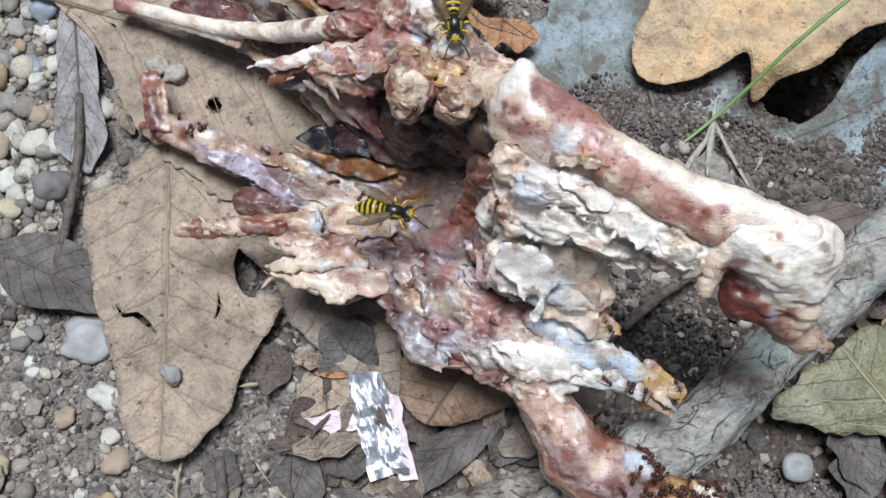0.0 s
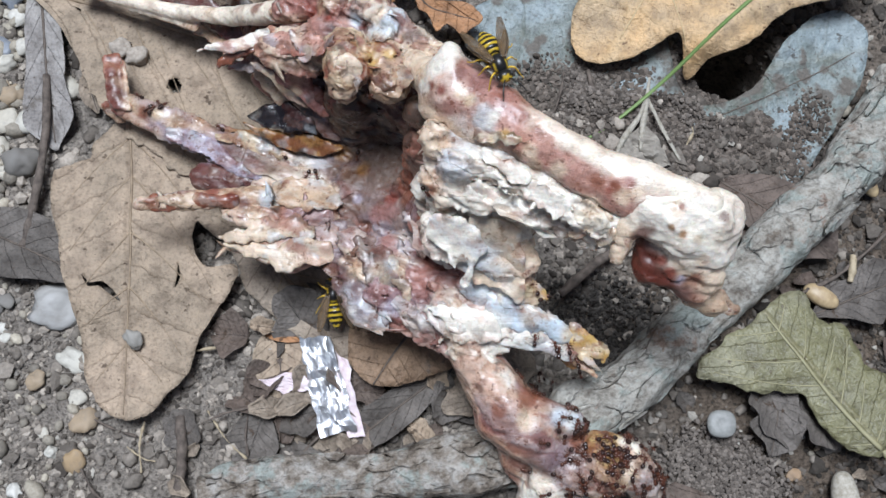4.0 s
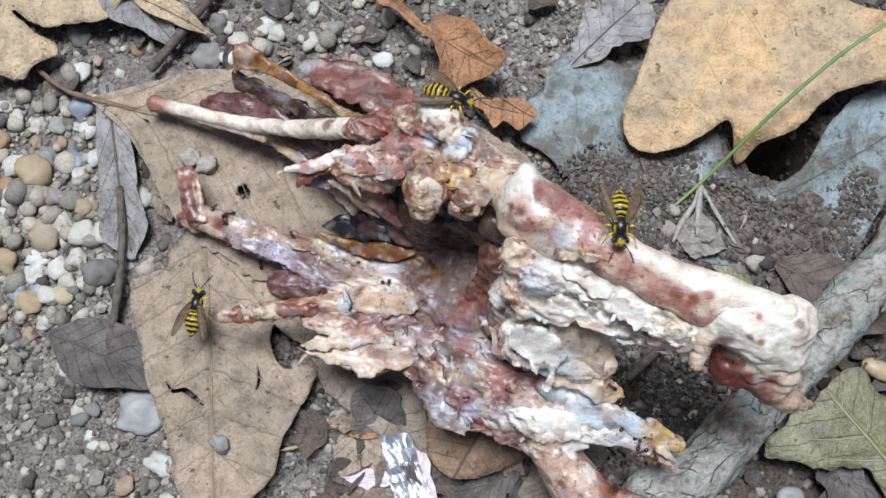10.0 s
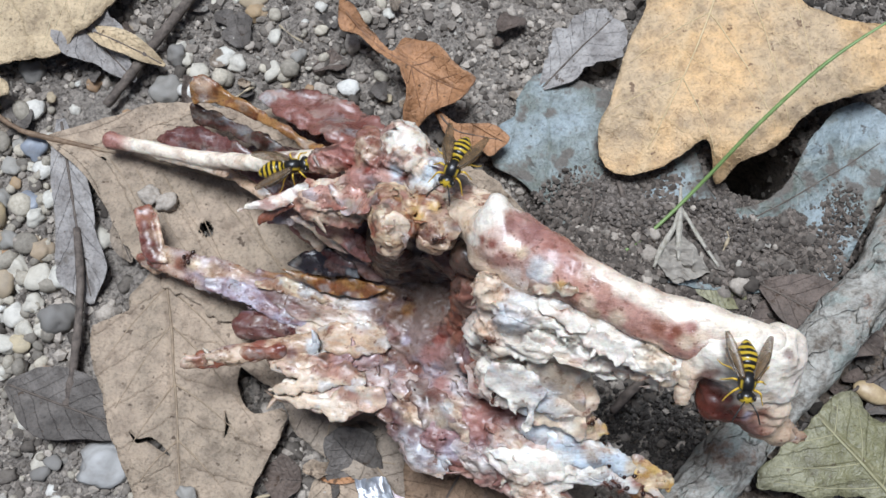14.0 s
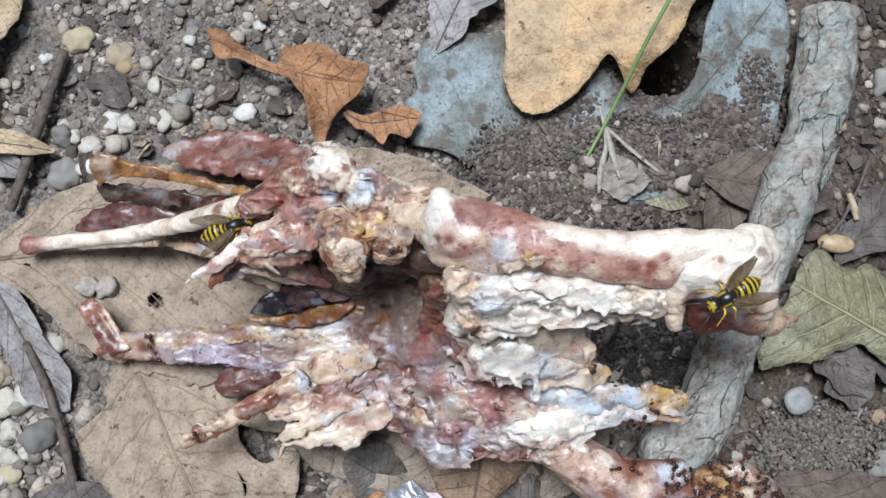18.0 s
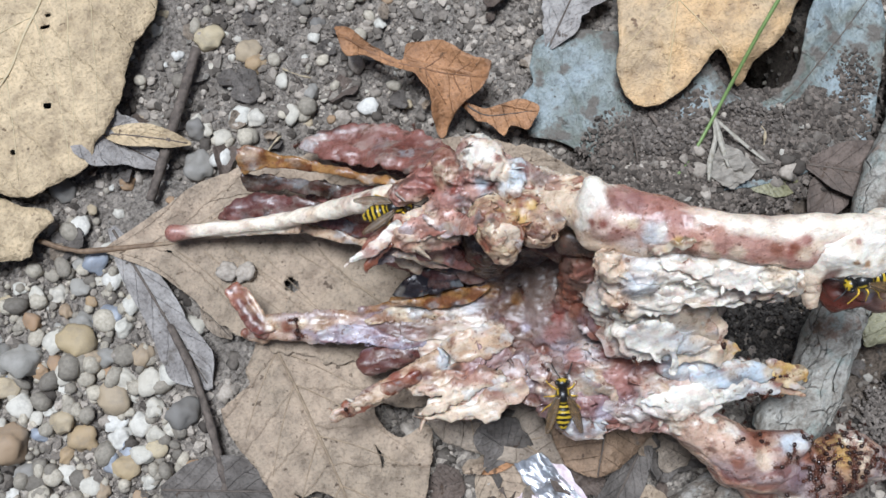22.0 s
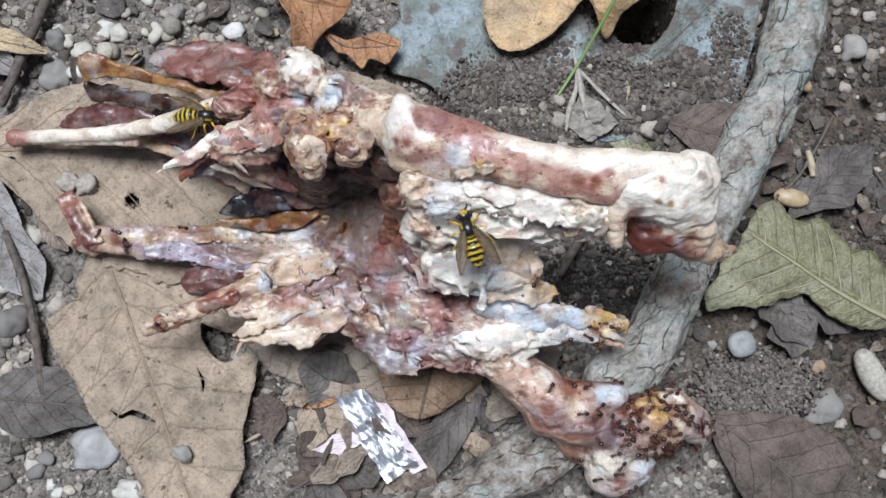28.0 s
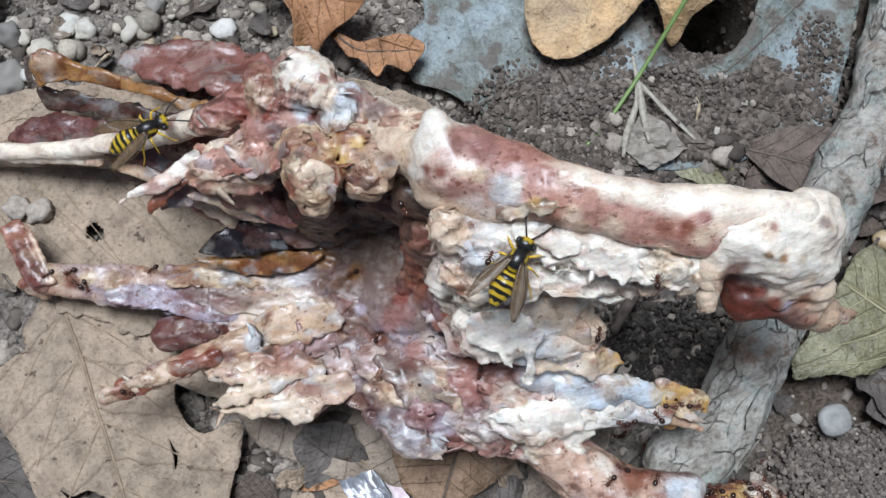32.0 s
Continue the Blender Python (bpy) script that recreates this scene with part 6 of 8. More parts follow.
dab(RUST, 5.7, 70.8, 51.9, 1.0)
dab(BROWN, 1.4, 68.2, 51.6, 1.3)
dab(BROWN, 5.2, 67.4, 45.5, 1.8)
dab(CREAM, -3.3, 72.1, 36.0, 0.9)
dab(WHITE, -33.1, 80.4, 41.0, 1.4)
dab(RUST, -29.4, 80.5, 41.0, 1.2)
dab(CREAM, -27.1, 81.0, 40.8, 1.0)
dab(MAUVE, -24.9, 79.7, 36.1, 1.6)
dab(CREAM, -20.4, 77.2, 38.4, 1.6)
dab(SAND, -17.4, 74.9, 32.6, 1.3)
dab(DUSK, -14.3, 75.4, 32.9, 1.6)
dab(BROWN, -16.6, 76.8, 39.1, 0.9)
dab(MAROON, -12.1, 72.9, 29.9, 1.3)
dab(INK, -20.0, 73.7, 25.4, 1.9)
dab(INK, -16.3, 72.5, 25.8, 1.3)
dab(AMBER, -23.6, 72.8, 23.7, 1.5)
dab(AMBER, -19.2, 70.4, 23.8, 1.5)
dab(AMBER, -15.2, 70.8, 16.2, 1.6)
dab(BONE, -56.3, 102.9, 13.9, 2.4)
dab(BONE, -47.5, 99.8, 16.8, 2.0)
dab(CREAM, -38.2, 97.1, 21.4, 1.7)
dab(SAND, 7.4, 70.4, 54.3, 0.8)
# UMBER spots paint the dark of holes and rib gaps onto closed skin
dab(UMBER, -10.1, 85.8, 45.4, 0.7)
dab(UMBER, -6.7, 74.6, 54.9, 0.8)
dab(UMBER, -22.3, 53.7, 21.2, 1.2)
dab(UMBER, -14.0, 49.3, 23.7, 1.1)
dab(MAROON, -29.0, 54.8, 21.4, 1.4)
dab(RED, -31.3, 56.4, 22.5, 1.2)
dab(UMBER, -0.3, 71.3, 51.9, 0.6)
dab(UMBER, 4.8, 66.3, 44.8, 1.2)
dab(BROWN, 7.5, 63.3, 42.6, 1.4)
# more shade painted into the hollow's floor
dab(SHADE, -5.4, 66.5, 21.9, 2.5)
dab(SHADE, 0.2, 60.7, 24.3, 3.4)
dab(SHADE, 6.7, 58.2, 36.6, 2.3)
dab(DUSK, 0.7, 52.1, 25.6, 2.1)
dab(BROWN, -10.8, 62.8, 19.7, 1.6)
dab(CREAM, -11.5, 56.7, 20.2, 1.8)
dab(UMBER, 8.2, 50.8, 38.3, 1.2)
dab(ROSE, 42.5, 48.0, 62.1, 0.9)
dab(RUST, 40.1, 47.6, 61.2, 0.9)
# darkest end of the hollow, its shade painted in UMBER
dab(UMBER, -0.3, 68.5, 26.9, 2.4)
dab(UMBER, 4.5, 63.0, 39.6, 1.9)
dab(BROWN, -24.4, 63.1, 17.9, 1.6)
dab(WHITE, 13.9, 43.0, 41.0, 2.2)
dab(WHITE, 11.0, 45.2, 41.5, 1.5)


def shreds(clay, v, q, colours, count, seed):
    """Torn flakes and fibres that stand off a piece, in the tones beneath them."""
    rnd = np.random.RandomState(seed)
    e1, e2 = v[q[:, 1]] - v[q[:, 0]], v[q[:, 3]] - v[q[:, 0]]
    nrm = np.cross(e1, e2)
    nrm /= np.linalg.norm(nrm, axis=1)[:, None] + 1e-9
    pick = rnd.choice(np.where(nrm[:, 2] > -0.25)[0], count)
    verts, faces, tones = [], [], []
    for i in pick:
        o, n = v[q[i]].mean(0), nrm[i]
        t = np.cross(n, rnd.randn(3))
        t /= np.linalg.norm(t)
        s = np.cross(n, t)
        fibre = rnd.rand() < 0.06
        ln = rnd.gamma(3.0, 0.5) + 0.8
        wd = rnd.uniform(0.1, 0.2) if fibre else rnd.uniform(0.4, 1.2)
        rise = rnd.uniform(0.0, 0.2) if fibre else rnd.uniform(0.0, 0.28)
        curl = rnd.uniform(-0.7, 0.1)
        tone = colours[q[i, 0]]
        tone = tone * rnd.uniform(0.75, 1.12) if rnd.rand() < 0.95 else tone * 0.6 + np.array(WHITE) * 0.4 * rnd.uniform(0.7, 1.1)
        k0, m = len(verts), 5
        for j in range(m):
            f = j / (m - 1)
            c = o + t * ln * f + n * (rise * ln * f + curl * ln * 0.5 * f * f - 0.15) + s * rnd.uniform(-0.12, 0.12)
            w = wd * (1 - f) ** 0.6 * rnd.uniform(0.7, 1.25) + 0.04
            h = 0.16 * (1 - 0.7 * f)
            for dx, dz in ((-w, 0), (0, h), (w, 0), (0, -h)):
                verts.append(c + s * dx + n * dz)
                tones.append(tone * (0.85 + 0.3 * f))
        for j in range(m - 1):
            for a in range(4):
                b = (a + 1) % 4
                faces.append((k0 + j * 4 + a, k0 + j * 4 + b, k0 + j * 4 + 4 + b, k0 + j * 4 + 4 + a))
        faces.append((k0 + 3, k0 + 2, k0 + 1, k0))
        faces.append(tuple(k0 + (m - 1) * 4 + a for a in range(4)))
    me = mesh_of("torn_flesh", verts, faces)
    colour_of(me, np.clip(tones, 0, 0.9))
    tagged(solid("torn_flesh", me, MEAT, carcass), kind="stuff")


SHRED = {"white_meat": 110, "hip_meat": 70, "spine": 70, "body_cavity": 40, "skin_flap": 20, "red_meat": 14, "membrane": 10, "rib": 12, "burnt_skin": 16}
for number, clay in enumerate(PIECES):
    v, q, c = clay.build()
    if SHRED.get(clay.name):
        shreds(clay, v, q, c, SHRED[clay.name], 40 + number)

from mathutils.bvhtree import BVHTree


def tree_of(pieces):
    v, f = join(pieces)
    return BVHTree.FromPolygons([Vector(p) for p in v], f)


BODY = tree_of([(v, [tuple(r) for r in q.tolist()]) for v, q, _ in SKIN_TREES])
FACE_TONES = np.vstack([c[q[:, 0]] for v, q, c in SKIN_TREES])


def on_body(x, y, top=80.0):
    """The height and normal of what lies uppermost at x, y: carcass, else soil."""
    hit, n, _, _ = BODY.ray_cast(Vector((x, y, top)), Vector((0, 0, -1)))
    if hit is None:
        return float(ground_z(np.array(x), np.array(y))), Vector((0, 0, 1))
    return hit.z, n if n.z > 0 else -n


def sheet(name, tone, rim, thick=0.7, ragged=0.8, seed=[0]):
    """A torn plate of skin, fascia, bone or meat by its rim (x, y, z), lying in the rim's own swell."""
    seed[0] += 1
    rim = np.array(rim, float)
    loop = closed_curve(rim[:, :2], 0.35)
    t = np.roll(loop, -1, 0) - np.roll(loop, 1, 0)
    t /= np.linalg.norm(t, axis=1)[:, None] + 1e-9
    q = np.c_[loop, np.full(len(loop), seed[0] * 5.0)]
    loop = loop + np.c_[t[:, 1], -t[:, 0]] * ((wob.rough(q, 2.2, 3) * 0.75 + wob2(q, 0.8) * 0.3) * ragged)[:, None]
    lo, hi = loop.min(0), loop.max(0)
    gx, gy = np.meshgrid(np.arange(lo[0], hi[0], 0.42), np.arange(lo[1], hi[1], 0.42), indexing="ij")
    p = np.stack([gx, gy], -1).reshape(-1, 2) + np.random.RandomState(seed[0]).uniform(-0.1, 0.1, (gx.size, 2))
    p = p[within(p, loop)]
    p = p[rim_gap(p, loop) > 0.2]
    n = len(loop)
    co, _, tri, _, _, _ = delaunay_2d_cdt([Vector(r) for r in np.vstack([loop, p])], [(k, (k + 1) % n) for k in range(n)], [], 0, 1e-6)
    xy, tri = np.array([c[:] for c in co]), np.array([f[:] for f in tri])
    tri = tri[within(xy[tri].mean(1), loop)]
    area = np.cross(xy[tri[:, 1]] - xy[tri[:, 0]], xy[tri[:, 2]] - xy[tri[:, 0]])
    tri[area < 0] = tri[area < 0][:, ::-1]
    near = 1 / (((xy[:, None] - rim[None, :, :2]) ** 2).sum(-1) + 1.0) ** 1.3
    z = (near * rim[:, 2]).sum(1) / near.sum(1)
    s = np.c_[xy, np.full(len(xy), seed[0] * 3.0)]
    gap = rim_gap(xy, loop)
    z = z + 0.55 * wob.rough(grain(s), 4.0, 3) * np.clip(thick, 0.5, 1) + 0.25 * np.abs(wob2.rough(grain(s), 1.4, 2)) + 0.5 * np.exp(-gap / 0.8) * wob2(s, 3.0)
    h = thick * np.clip(0.35 + gap / 1.2, 0, 1)
    m = len(xy)
    count = {}
    for f in tri.tolist():
        for a, b in zip(f, f[1:] + f[:1]):
            if (b, a) in count:
                del count[(b, a)]
            else:
                count[(a, b)] = 1
    v = np.vstack([np.c_[xy, z + h * 0.5], np.c_[xy, z - h * 0.5]])
    faces = [tuple(f) for f in tri.tolist()] + [tuple(k + m for k in f[::-1]) for f in tri.tolist()] + [(b, a, a + m, b + m) for a, b in count]
    c = np.array(tone)[None].repeat(len(v), 0) * (1 + 0.25 * wob2.rough(grain(v) + 7, 2.6, 3))[:, None]
    for other, shift, at, most in ((WHITE, 3, 0.35, 0.4), (PINK, 19, 0.35, 0.4), (RED, 37, 0.4, 0.6), (FAT, 53, 0.4, 0.5), (UMBER, 71, 0.6, 0.6)):
        w = np.clip((wob2.rough(grain(v) + shift + seed[0], 2.6, 3) - at) * 10, 0, 1)[:, None] * most
        c = c * (1 - w) + np.array(other) * (0.3 + 0.7 * np.array(tone).max() / 0.7) * w
    if name != "dark_skin":
        c = dabbed(v, c) * 0.6 + c * 0.4
    c = np.clip(c, 0, 0.9)
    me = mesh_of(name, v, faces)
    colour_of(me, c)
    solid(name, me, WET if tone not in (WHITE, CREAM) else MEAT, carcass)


# plates: torn skin, tendon, split ribs and blades
sheet("torn_skin", WHITE, [(8.6, 46.4, 45.0), (9.3, 44.2, 43.0), (9.8, 41.4, 41.0), (11.5, 41.0, 41.4), (13.3, 39.5, 40.4), (14.1, 37.5, 39.0), (15.8, 38.5, 40.0), (15.9, 35.3, 37.0), (17.5, 38.3, 40.4), (19.4, 40.3, 42.0), (18.4, 43.8, 45.0), (15.5, 46.2, 46.6), (11.3, 46.7, 46.0)], 0.6, 1.3)
sheet("torn_skin", CREAM, [(16.7, 46.9, 45.6), (22.6, 45.9, 46.0), (25.6, 43.9, 44.6), (26.7, 40.0, 41.0), (27.3, 35.7, 37.0), (26.3, 32.6, 33.0), (23.8, 34.1, 34.0), (22.7, 35.6, 35.0), (20.4, 35.3, 34.0), (17.8, 36.1, 34.0), (16.3, 39.8, 38.4)], 0.7, 0.7)
sheet("torn_skin", GOLD, [(27.7, 37.6, 35.0), (30.4, 36.3, 33.0), (32.1, 33.6, 32.0), (29.4, 32.8, 31.0), (27.1, 33.0, 31.4)], 0.4, 1.0)
sheet("tendon", BLUISH, [(20.4, 34.5, 31.6), (25.0, 34.0, 31.8), (29.5, 32.3, 30.6), (34.6, 29.8, 30.0), (37.7, 27.2, 29.4), (35.2, 25.2, 28.8), (32.0, 27.3, 29.0), (28.2, 27.8, 29.2), (24.2, 27.6, 29.6), (19.4, 28.1, 30.6)], 1.4, 0.8)
sheet("torn_skin", GOLD, [(36.3, 29.3, 30.0), (40.0, 27.7, 29.4), (43.8, 25.1, 27.6), (42.8, 22.3, 26.4), (40.7, 25.0, 28.4), (41.1, 22.8, 27.4), (42.7, 20.1, 26.0), (38.3, 22.3, 27.8), (36.1, 24.9, 28.8)], 0.7, 0.8)
sheet("skin_flap", MAUVE, [(-5.3, 46.9, 26.7), (-1.8, 47.3, 23.5), (1.7, 43.6, 27.9), (3.2, 39.1, 29.0), (5.1, 35.7, 25.0), (2.5, 32.6, 24.0), (0.8, 29.6, 23.4), (-1.4, 31.5, 23.6), (-2.5, 34.4, 23.8), (-3.4, 38.4, 26.3), (-4.0, 41.1, 26.8), (-5.7, 43.8, 26.5)], 0.8, 1.3)
sheet("rib", CREAM, [(-14.0, 49.8, 22.6), (-17.5, 52.0, 23.3), (-22.9, 50.9, 22.4), (-27.4, 52.3, 22.6), (-31.7, 52.5, 22.0), (-29.9, 50.7, 22.4), (-27.7, 49.4, 22.6), (-33.4, 47.9, 21.0), (-28.0, 46.3, 22.0), (-20.9, 46.8, 23.3), (-14.8, 46.8, 24.7)], 1.4, 1.2)
sheet("rib", CREAM, [(-10.6, 46.0, 24.3), (-14.7, 47.0, 24.8), (-21.2, 46.0, 22.6), (-26.2, 46.3, 22.0), (-32.8, 46.7, 21.0), (-27.9, 44.2, 21.4), (-23.3, 42.7, 21.8), (-20.7, 40.7, 22.0), (-15.5, 41.9, 22.4), (-11.0, 43.0, 22.4)], 1.4, 1.0)
sheet("rib", RUST, [(-47.9, 56.3, 22.6), (-44.1, 56.3, 23.0), (-37.1, 56.7, 22.8), (-30.3, 56.5, 22.4), (-30.6, 54.3, 21.0), (-39.2, 53.7, 21.6), (-46.4, 52.9, 21.4), (-49.2, 53.9, 21.8)], 1.6, 0.6)
sheet("blade_bone", AMBER, [(-47.9, 116.6, 21.0), (-44.9, 116.6, 21.4), (-42.5, 114.7, 22.0), (-35.0, 109.0, 22.4), (-26.0, 101.6, 24.4), (-16.9, 94.2, 28.0), (-18.4, 93.3, 27.0), (-26.7, 99.6, 23.4), (-36.1, 106.9, 20.4), (-44.1, 111.2, 18.6), (-49.0, 112.0, 17.4)], 1.2, 0.5)
sheet("blade_bone", UMBER, [(-49.3, 112.7, 16.4), (-42.1, 109.8, 16.0), (-32.4, 103.1, 18.4), (-22.9, 95.4, 22.4), (-26.0, 94.6, 19.4), (-34.0, 100.4, 15.4), (-43.7, 106.9, 13.4), (-49.9, 109.8, 12.4)], 0.6, 0.7)
sheet("purple_meat", MAROON, [(-58.5, 106.8, 11.0), (-53.4, 108.8, 12.4), (-47.7, 108.4, 13.4), (-38.7, 102.7, 15.4), (-31.4, 95.8, 17.4), (-24.7, 89.2, 22.0), (-26.5, 85.7, 20.4), (-34.0, 92.0, 15.4), (-42.8, 99.0, 12.4), (-52.5, 102.1, 10.4)], 0.8, 0.6)
sheet("purple_meat", TAN, [(-48.9, 100.3, 9.4), (-40.8, 97.7, 12.8), (-33.1, 91.3, 15.6), (-26.6, 85.6, 20.0), (-27.6, 84.8, 19.0), (-35.8, 90.8, 14.0), (-42.8, 96.4, 11.0)], 0.5, 0.5)
sheet("red_meat", BRICK, [(-35.9, 114.6, 13.0), (-29.4, 115.7, 14.0), (-22.0, 114.1, 14.6), (-13.1, 109.4, 16.0), (-6.7, 103.4, 19.0), (-4.6, 94.8, 25.0), (-12.1, 94.2, 27.0), (-18.7, 99.2, 23.0), (-26.7, 106.0, 17.0)], 1.0, 0.9)
sheet("splinter", WHITE, [(-35.6, 79.9, 40.0), (-32.5, 81.3, 40.8), (-27.6, 82.8, 40.4), (-22.1, 84.2, 40.6), (-22.4, 82.1, 40.0), (-28.6, 79.8, 39.8), (-32.2, 79.9, 40.0)], 0.9, 0.6)
sheet("splinter", RUST, [(-32.2, 79.1, 39.0), (-27.3, 81.7, 39.4), (-22.9, 81.7, 39.0), (-28.3, 79.0, 38.2), (-31.7, 77.6, 38.0)], 0.9, 0.8)
sheet("splinter", PINK, [(-22.8, 82.9, 41.4), (-17.0, 83.1, 42.6), (-11.1, 80.4, 44.0), (-9.1, 77.8, 44.0), (-14.0, 77.5, 42.4), (-19.4, 78.8, 41.0), (-22.5, 81.0, 40.6)], 1.0, 0.9)
sheet("skin_splint", CREAM, [(-25.8, 79.0, 37.0), (-19.9, 77.9, 35.0), (-15.2, 72.9, 28.6), (-19.3, 74.3, 28.4), (-23.8, 77.5, 35.0)], 0.9, 0.6)
sheet("skin_splint", DUSK, [(-30.8, 79.0, 34.0), (-24.5, 80.7, 36.4), (-16.5, 78.7, 37.0), (-10.7, 71.9, 31.0), (-12.7, 71.2, 29.0), (-17.6, 74.4, 32.0), (-24.7, 78.2, 34.4)], 0.7, 0.9)
sheet("skin_splint", MAROON, [(-13.2, 75.9, 34.0), (-10.4, 72.8, 31.4), (-10.3, 70.1, 28.0), (-12.1, 71.5, 28.0), (-14.9, 74.2, 31.0)], 0.8, 0.6)
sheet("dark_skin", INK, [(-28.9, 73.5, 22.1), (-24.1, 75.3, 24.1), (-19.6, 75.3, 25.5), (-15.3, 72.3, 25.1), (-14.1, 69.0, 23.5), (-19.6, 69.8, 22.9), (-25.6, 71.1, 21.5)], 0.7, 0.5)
sheet("dark_skin", AMBER, [(-30.2, 72.7, 20.5), (-27.3, 70.1, 19.5), (-21.0, 66.9, 19.5), (-13.9, 65.6, 19.9), (-8.9, 66.9, 21.5), (-14.8, 69.0, 22.5), (-24.6, 71.0, 21.5)], 0.9, 0.6)
sheet("membrane", SAND, [(-35.9, 72.0, 16.6), (-29.4, 71.3, 17.8), (-21.9, 68.1, 18.2), (-16.1, 64.8, 18.2), (-22.8, 65.2, 17.6), (-30.5, 68.2, 16.8), (-36.3, 70.6, 16.0)], 0.5, 0.7)
sheet("membrane", VIOLET, [(-46.8, 73.6, 14.6), (-38.2, 70.9, 16.2), (-33.8, 67.3, 16.8), (-25.9, 61.5, 17.8), (-30.1, 61.7, 16.8), (-37.5, 66.2, 15.8), (-46.6, 70.8, 14.2)], 0.5, 0.7)
sheet("torn_skin", WHITE, [(18.8, 55.7, 56.4), (23.8, 53.4, 56.9), (26.5, 50.7, 56.6), (24.4, 49.5, 55.5), (20.9, 51.8, 56.4), (18.0, 53.7, 55.6)], 0.6, 1.2)
sheet("torn_skin", WHITE, [(26.3, 50.7, 56.7), (31.2, 48.0, 57.3), (34.7, 44.9, 56.1), (31.9, 43.9, 54.8), (27.8, 46.6, 54.3), (25.0, 48.7, 54.3)], 0.6, 1.2)
sheet("torn_skin", WHITE, [(22.4, 47.9, 50.0), (27.4, 45.7, 49.0), (32.5, 42.1, 47.4), (30.1, 42.3, 47.0), (25.4, 44.3, 47.6), (21.2, 46.6, 48.4)], 0.7, 0.9)
sheet("torn_skin", WHITE, [(12.6, 51.8, 50.2), (18.2, 50.5, 53.4), (21.9, 47.8, 51.8), (19.8, 46.3, 48.0), (15.0, 47.2, 46.0), (11.2, 50.0, 47.0)], 0.6, 1.3)
sheet("torn_skin", CREAM, [(33.7, 45.7, 56.6), (39.8, 43.9, 57.3), (40.8, 41.0, 56.3), (38.6, 40.1, 50.0), (34.0, 42.7, 49.6)], 0.6, 1.2)
sheet("torn_skin", SAND, [(17.5, 58.6, 58.3), (22.4, 57.6, 60.3), (26.3, 55.5, 61.2), (24.1, 54.9, 59.5), (19.7, 56.2, 57.0), (16.6, 57.0, 55.7)], 0.5, 1.0)
sheet("torn_skin", TAN, [(55.3, 33.9, 48.0), (59.1, 33.7, 47.4), (64.6, 30.6, 44.6), (63.9, 28.9, 43.4), (59.8, 29.6, 43.8), (56.5, 31.0, 45.4)], 0.5, 1.0)
sheet("bone_bar", CREAM, [(43.5, 44.5, 58.6), (45.3, 43.2, 58.0), (43.7, 40.2, 56.0), (42.3, 36.1, 53.0), (40.3, 36.6, 52.4), (40.5, 38.8, 53.0), (42.1, 41.6, 56.0)], 1.3, 0.4)
sheet("torn_skin", CREAM, [(1.4, 42.6, 28.8), (4.2, 40.8, 28.1), (5.8, 36.4, 28.4), (6.3, 33.3, 26.0), (3.7, 36.1, 28.1), (1.8, 39.1, 28.4)], 0.5, 1.2)
sheet("torn_skin", WHITE, [(9.1, 32.0, 29.9), (12.9, 32.1, 31.3), (16.7, 31.9, 31.4), (21.5, 30.4, 31.6), (22.7, 26.3, 30.2), (17.6, 25.1, 29.2), (14.2, 26.5, 29.5)], 0.6, 1.2)
sheet("torn_skin", TAN, [(-24.0, 59.7, 19.4), (-17.5, 60.6, 20.2), (-11.7, 59.3, 20.8), (-8.8, 54.5, 22.4), (-13.1, 53.1, 24.0), (-20.0, 53.9, 22.5)], 0.6, 1.0)
sheet("torn_skin", PINK, [(-16.9, 82.2, 43.8), (-11.6, 81.2, 44.9), (-7.6, 75.8, 54.7), (-9.7, 74.1, 52.4), (-14.9, 77.3, 42.4)], 0.6, 1.1)
sheet("torn_skin", CREAM, [(-6.8, 72.1, 55.9), (-3.5, 72.1, 55.6), (-2.5, 68.7, 54.1), (-4.4, 67.1, 49.2), (-6.7, 67.6, 53.3)], 0.6, 1.2)
sheet("torn_skin", TAN, [(0.1, 73.8, 52.4), (3.9, 73.9, 51.0), (6.2, 69.6, 52.5), (3.7, 67.4, 50.3), (-0.4, 68.1, 50.9)], 0.6, 1.2)

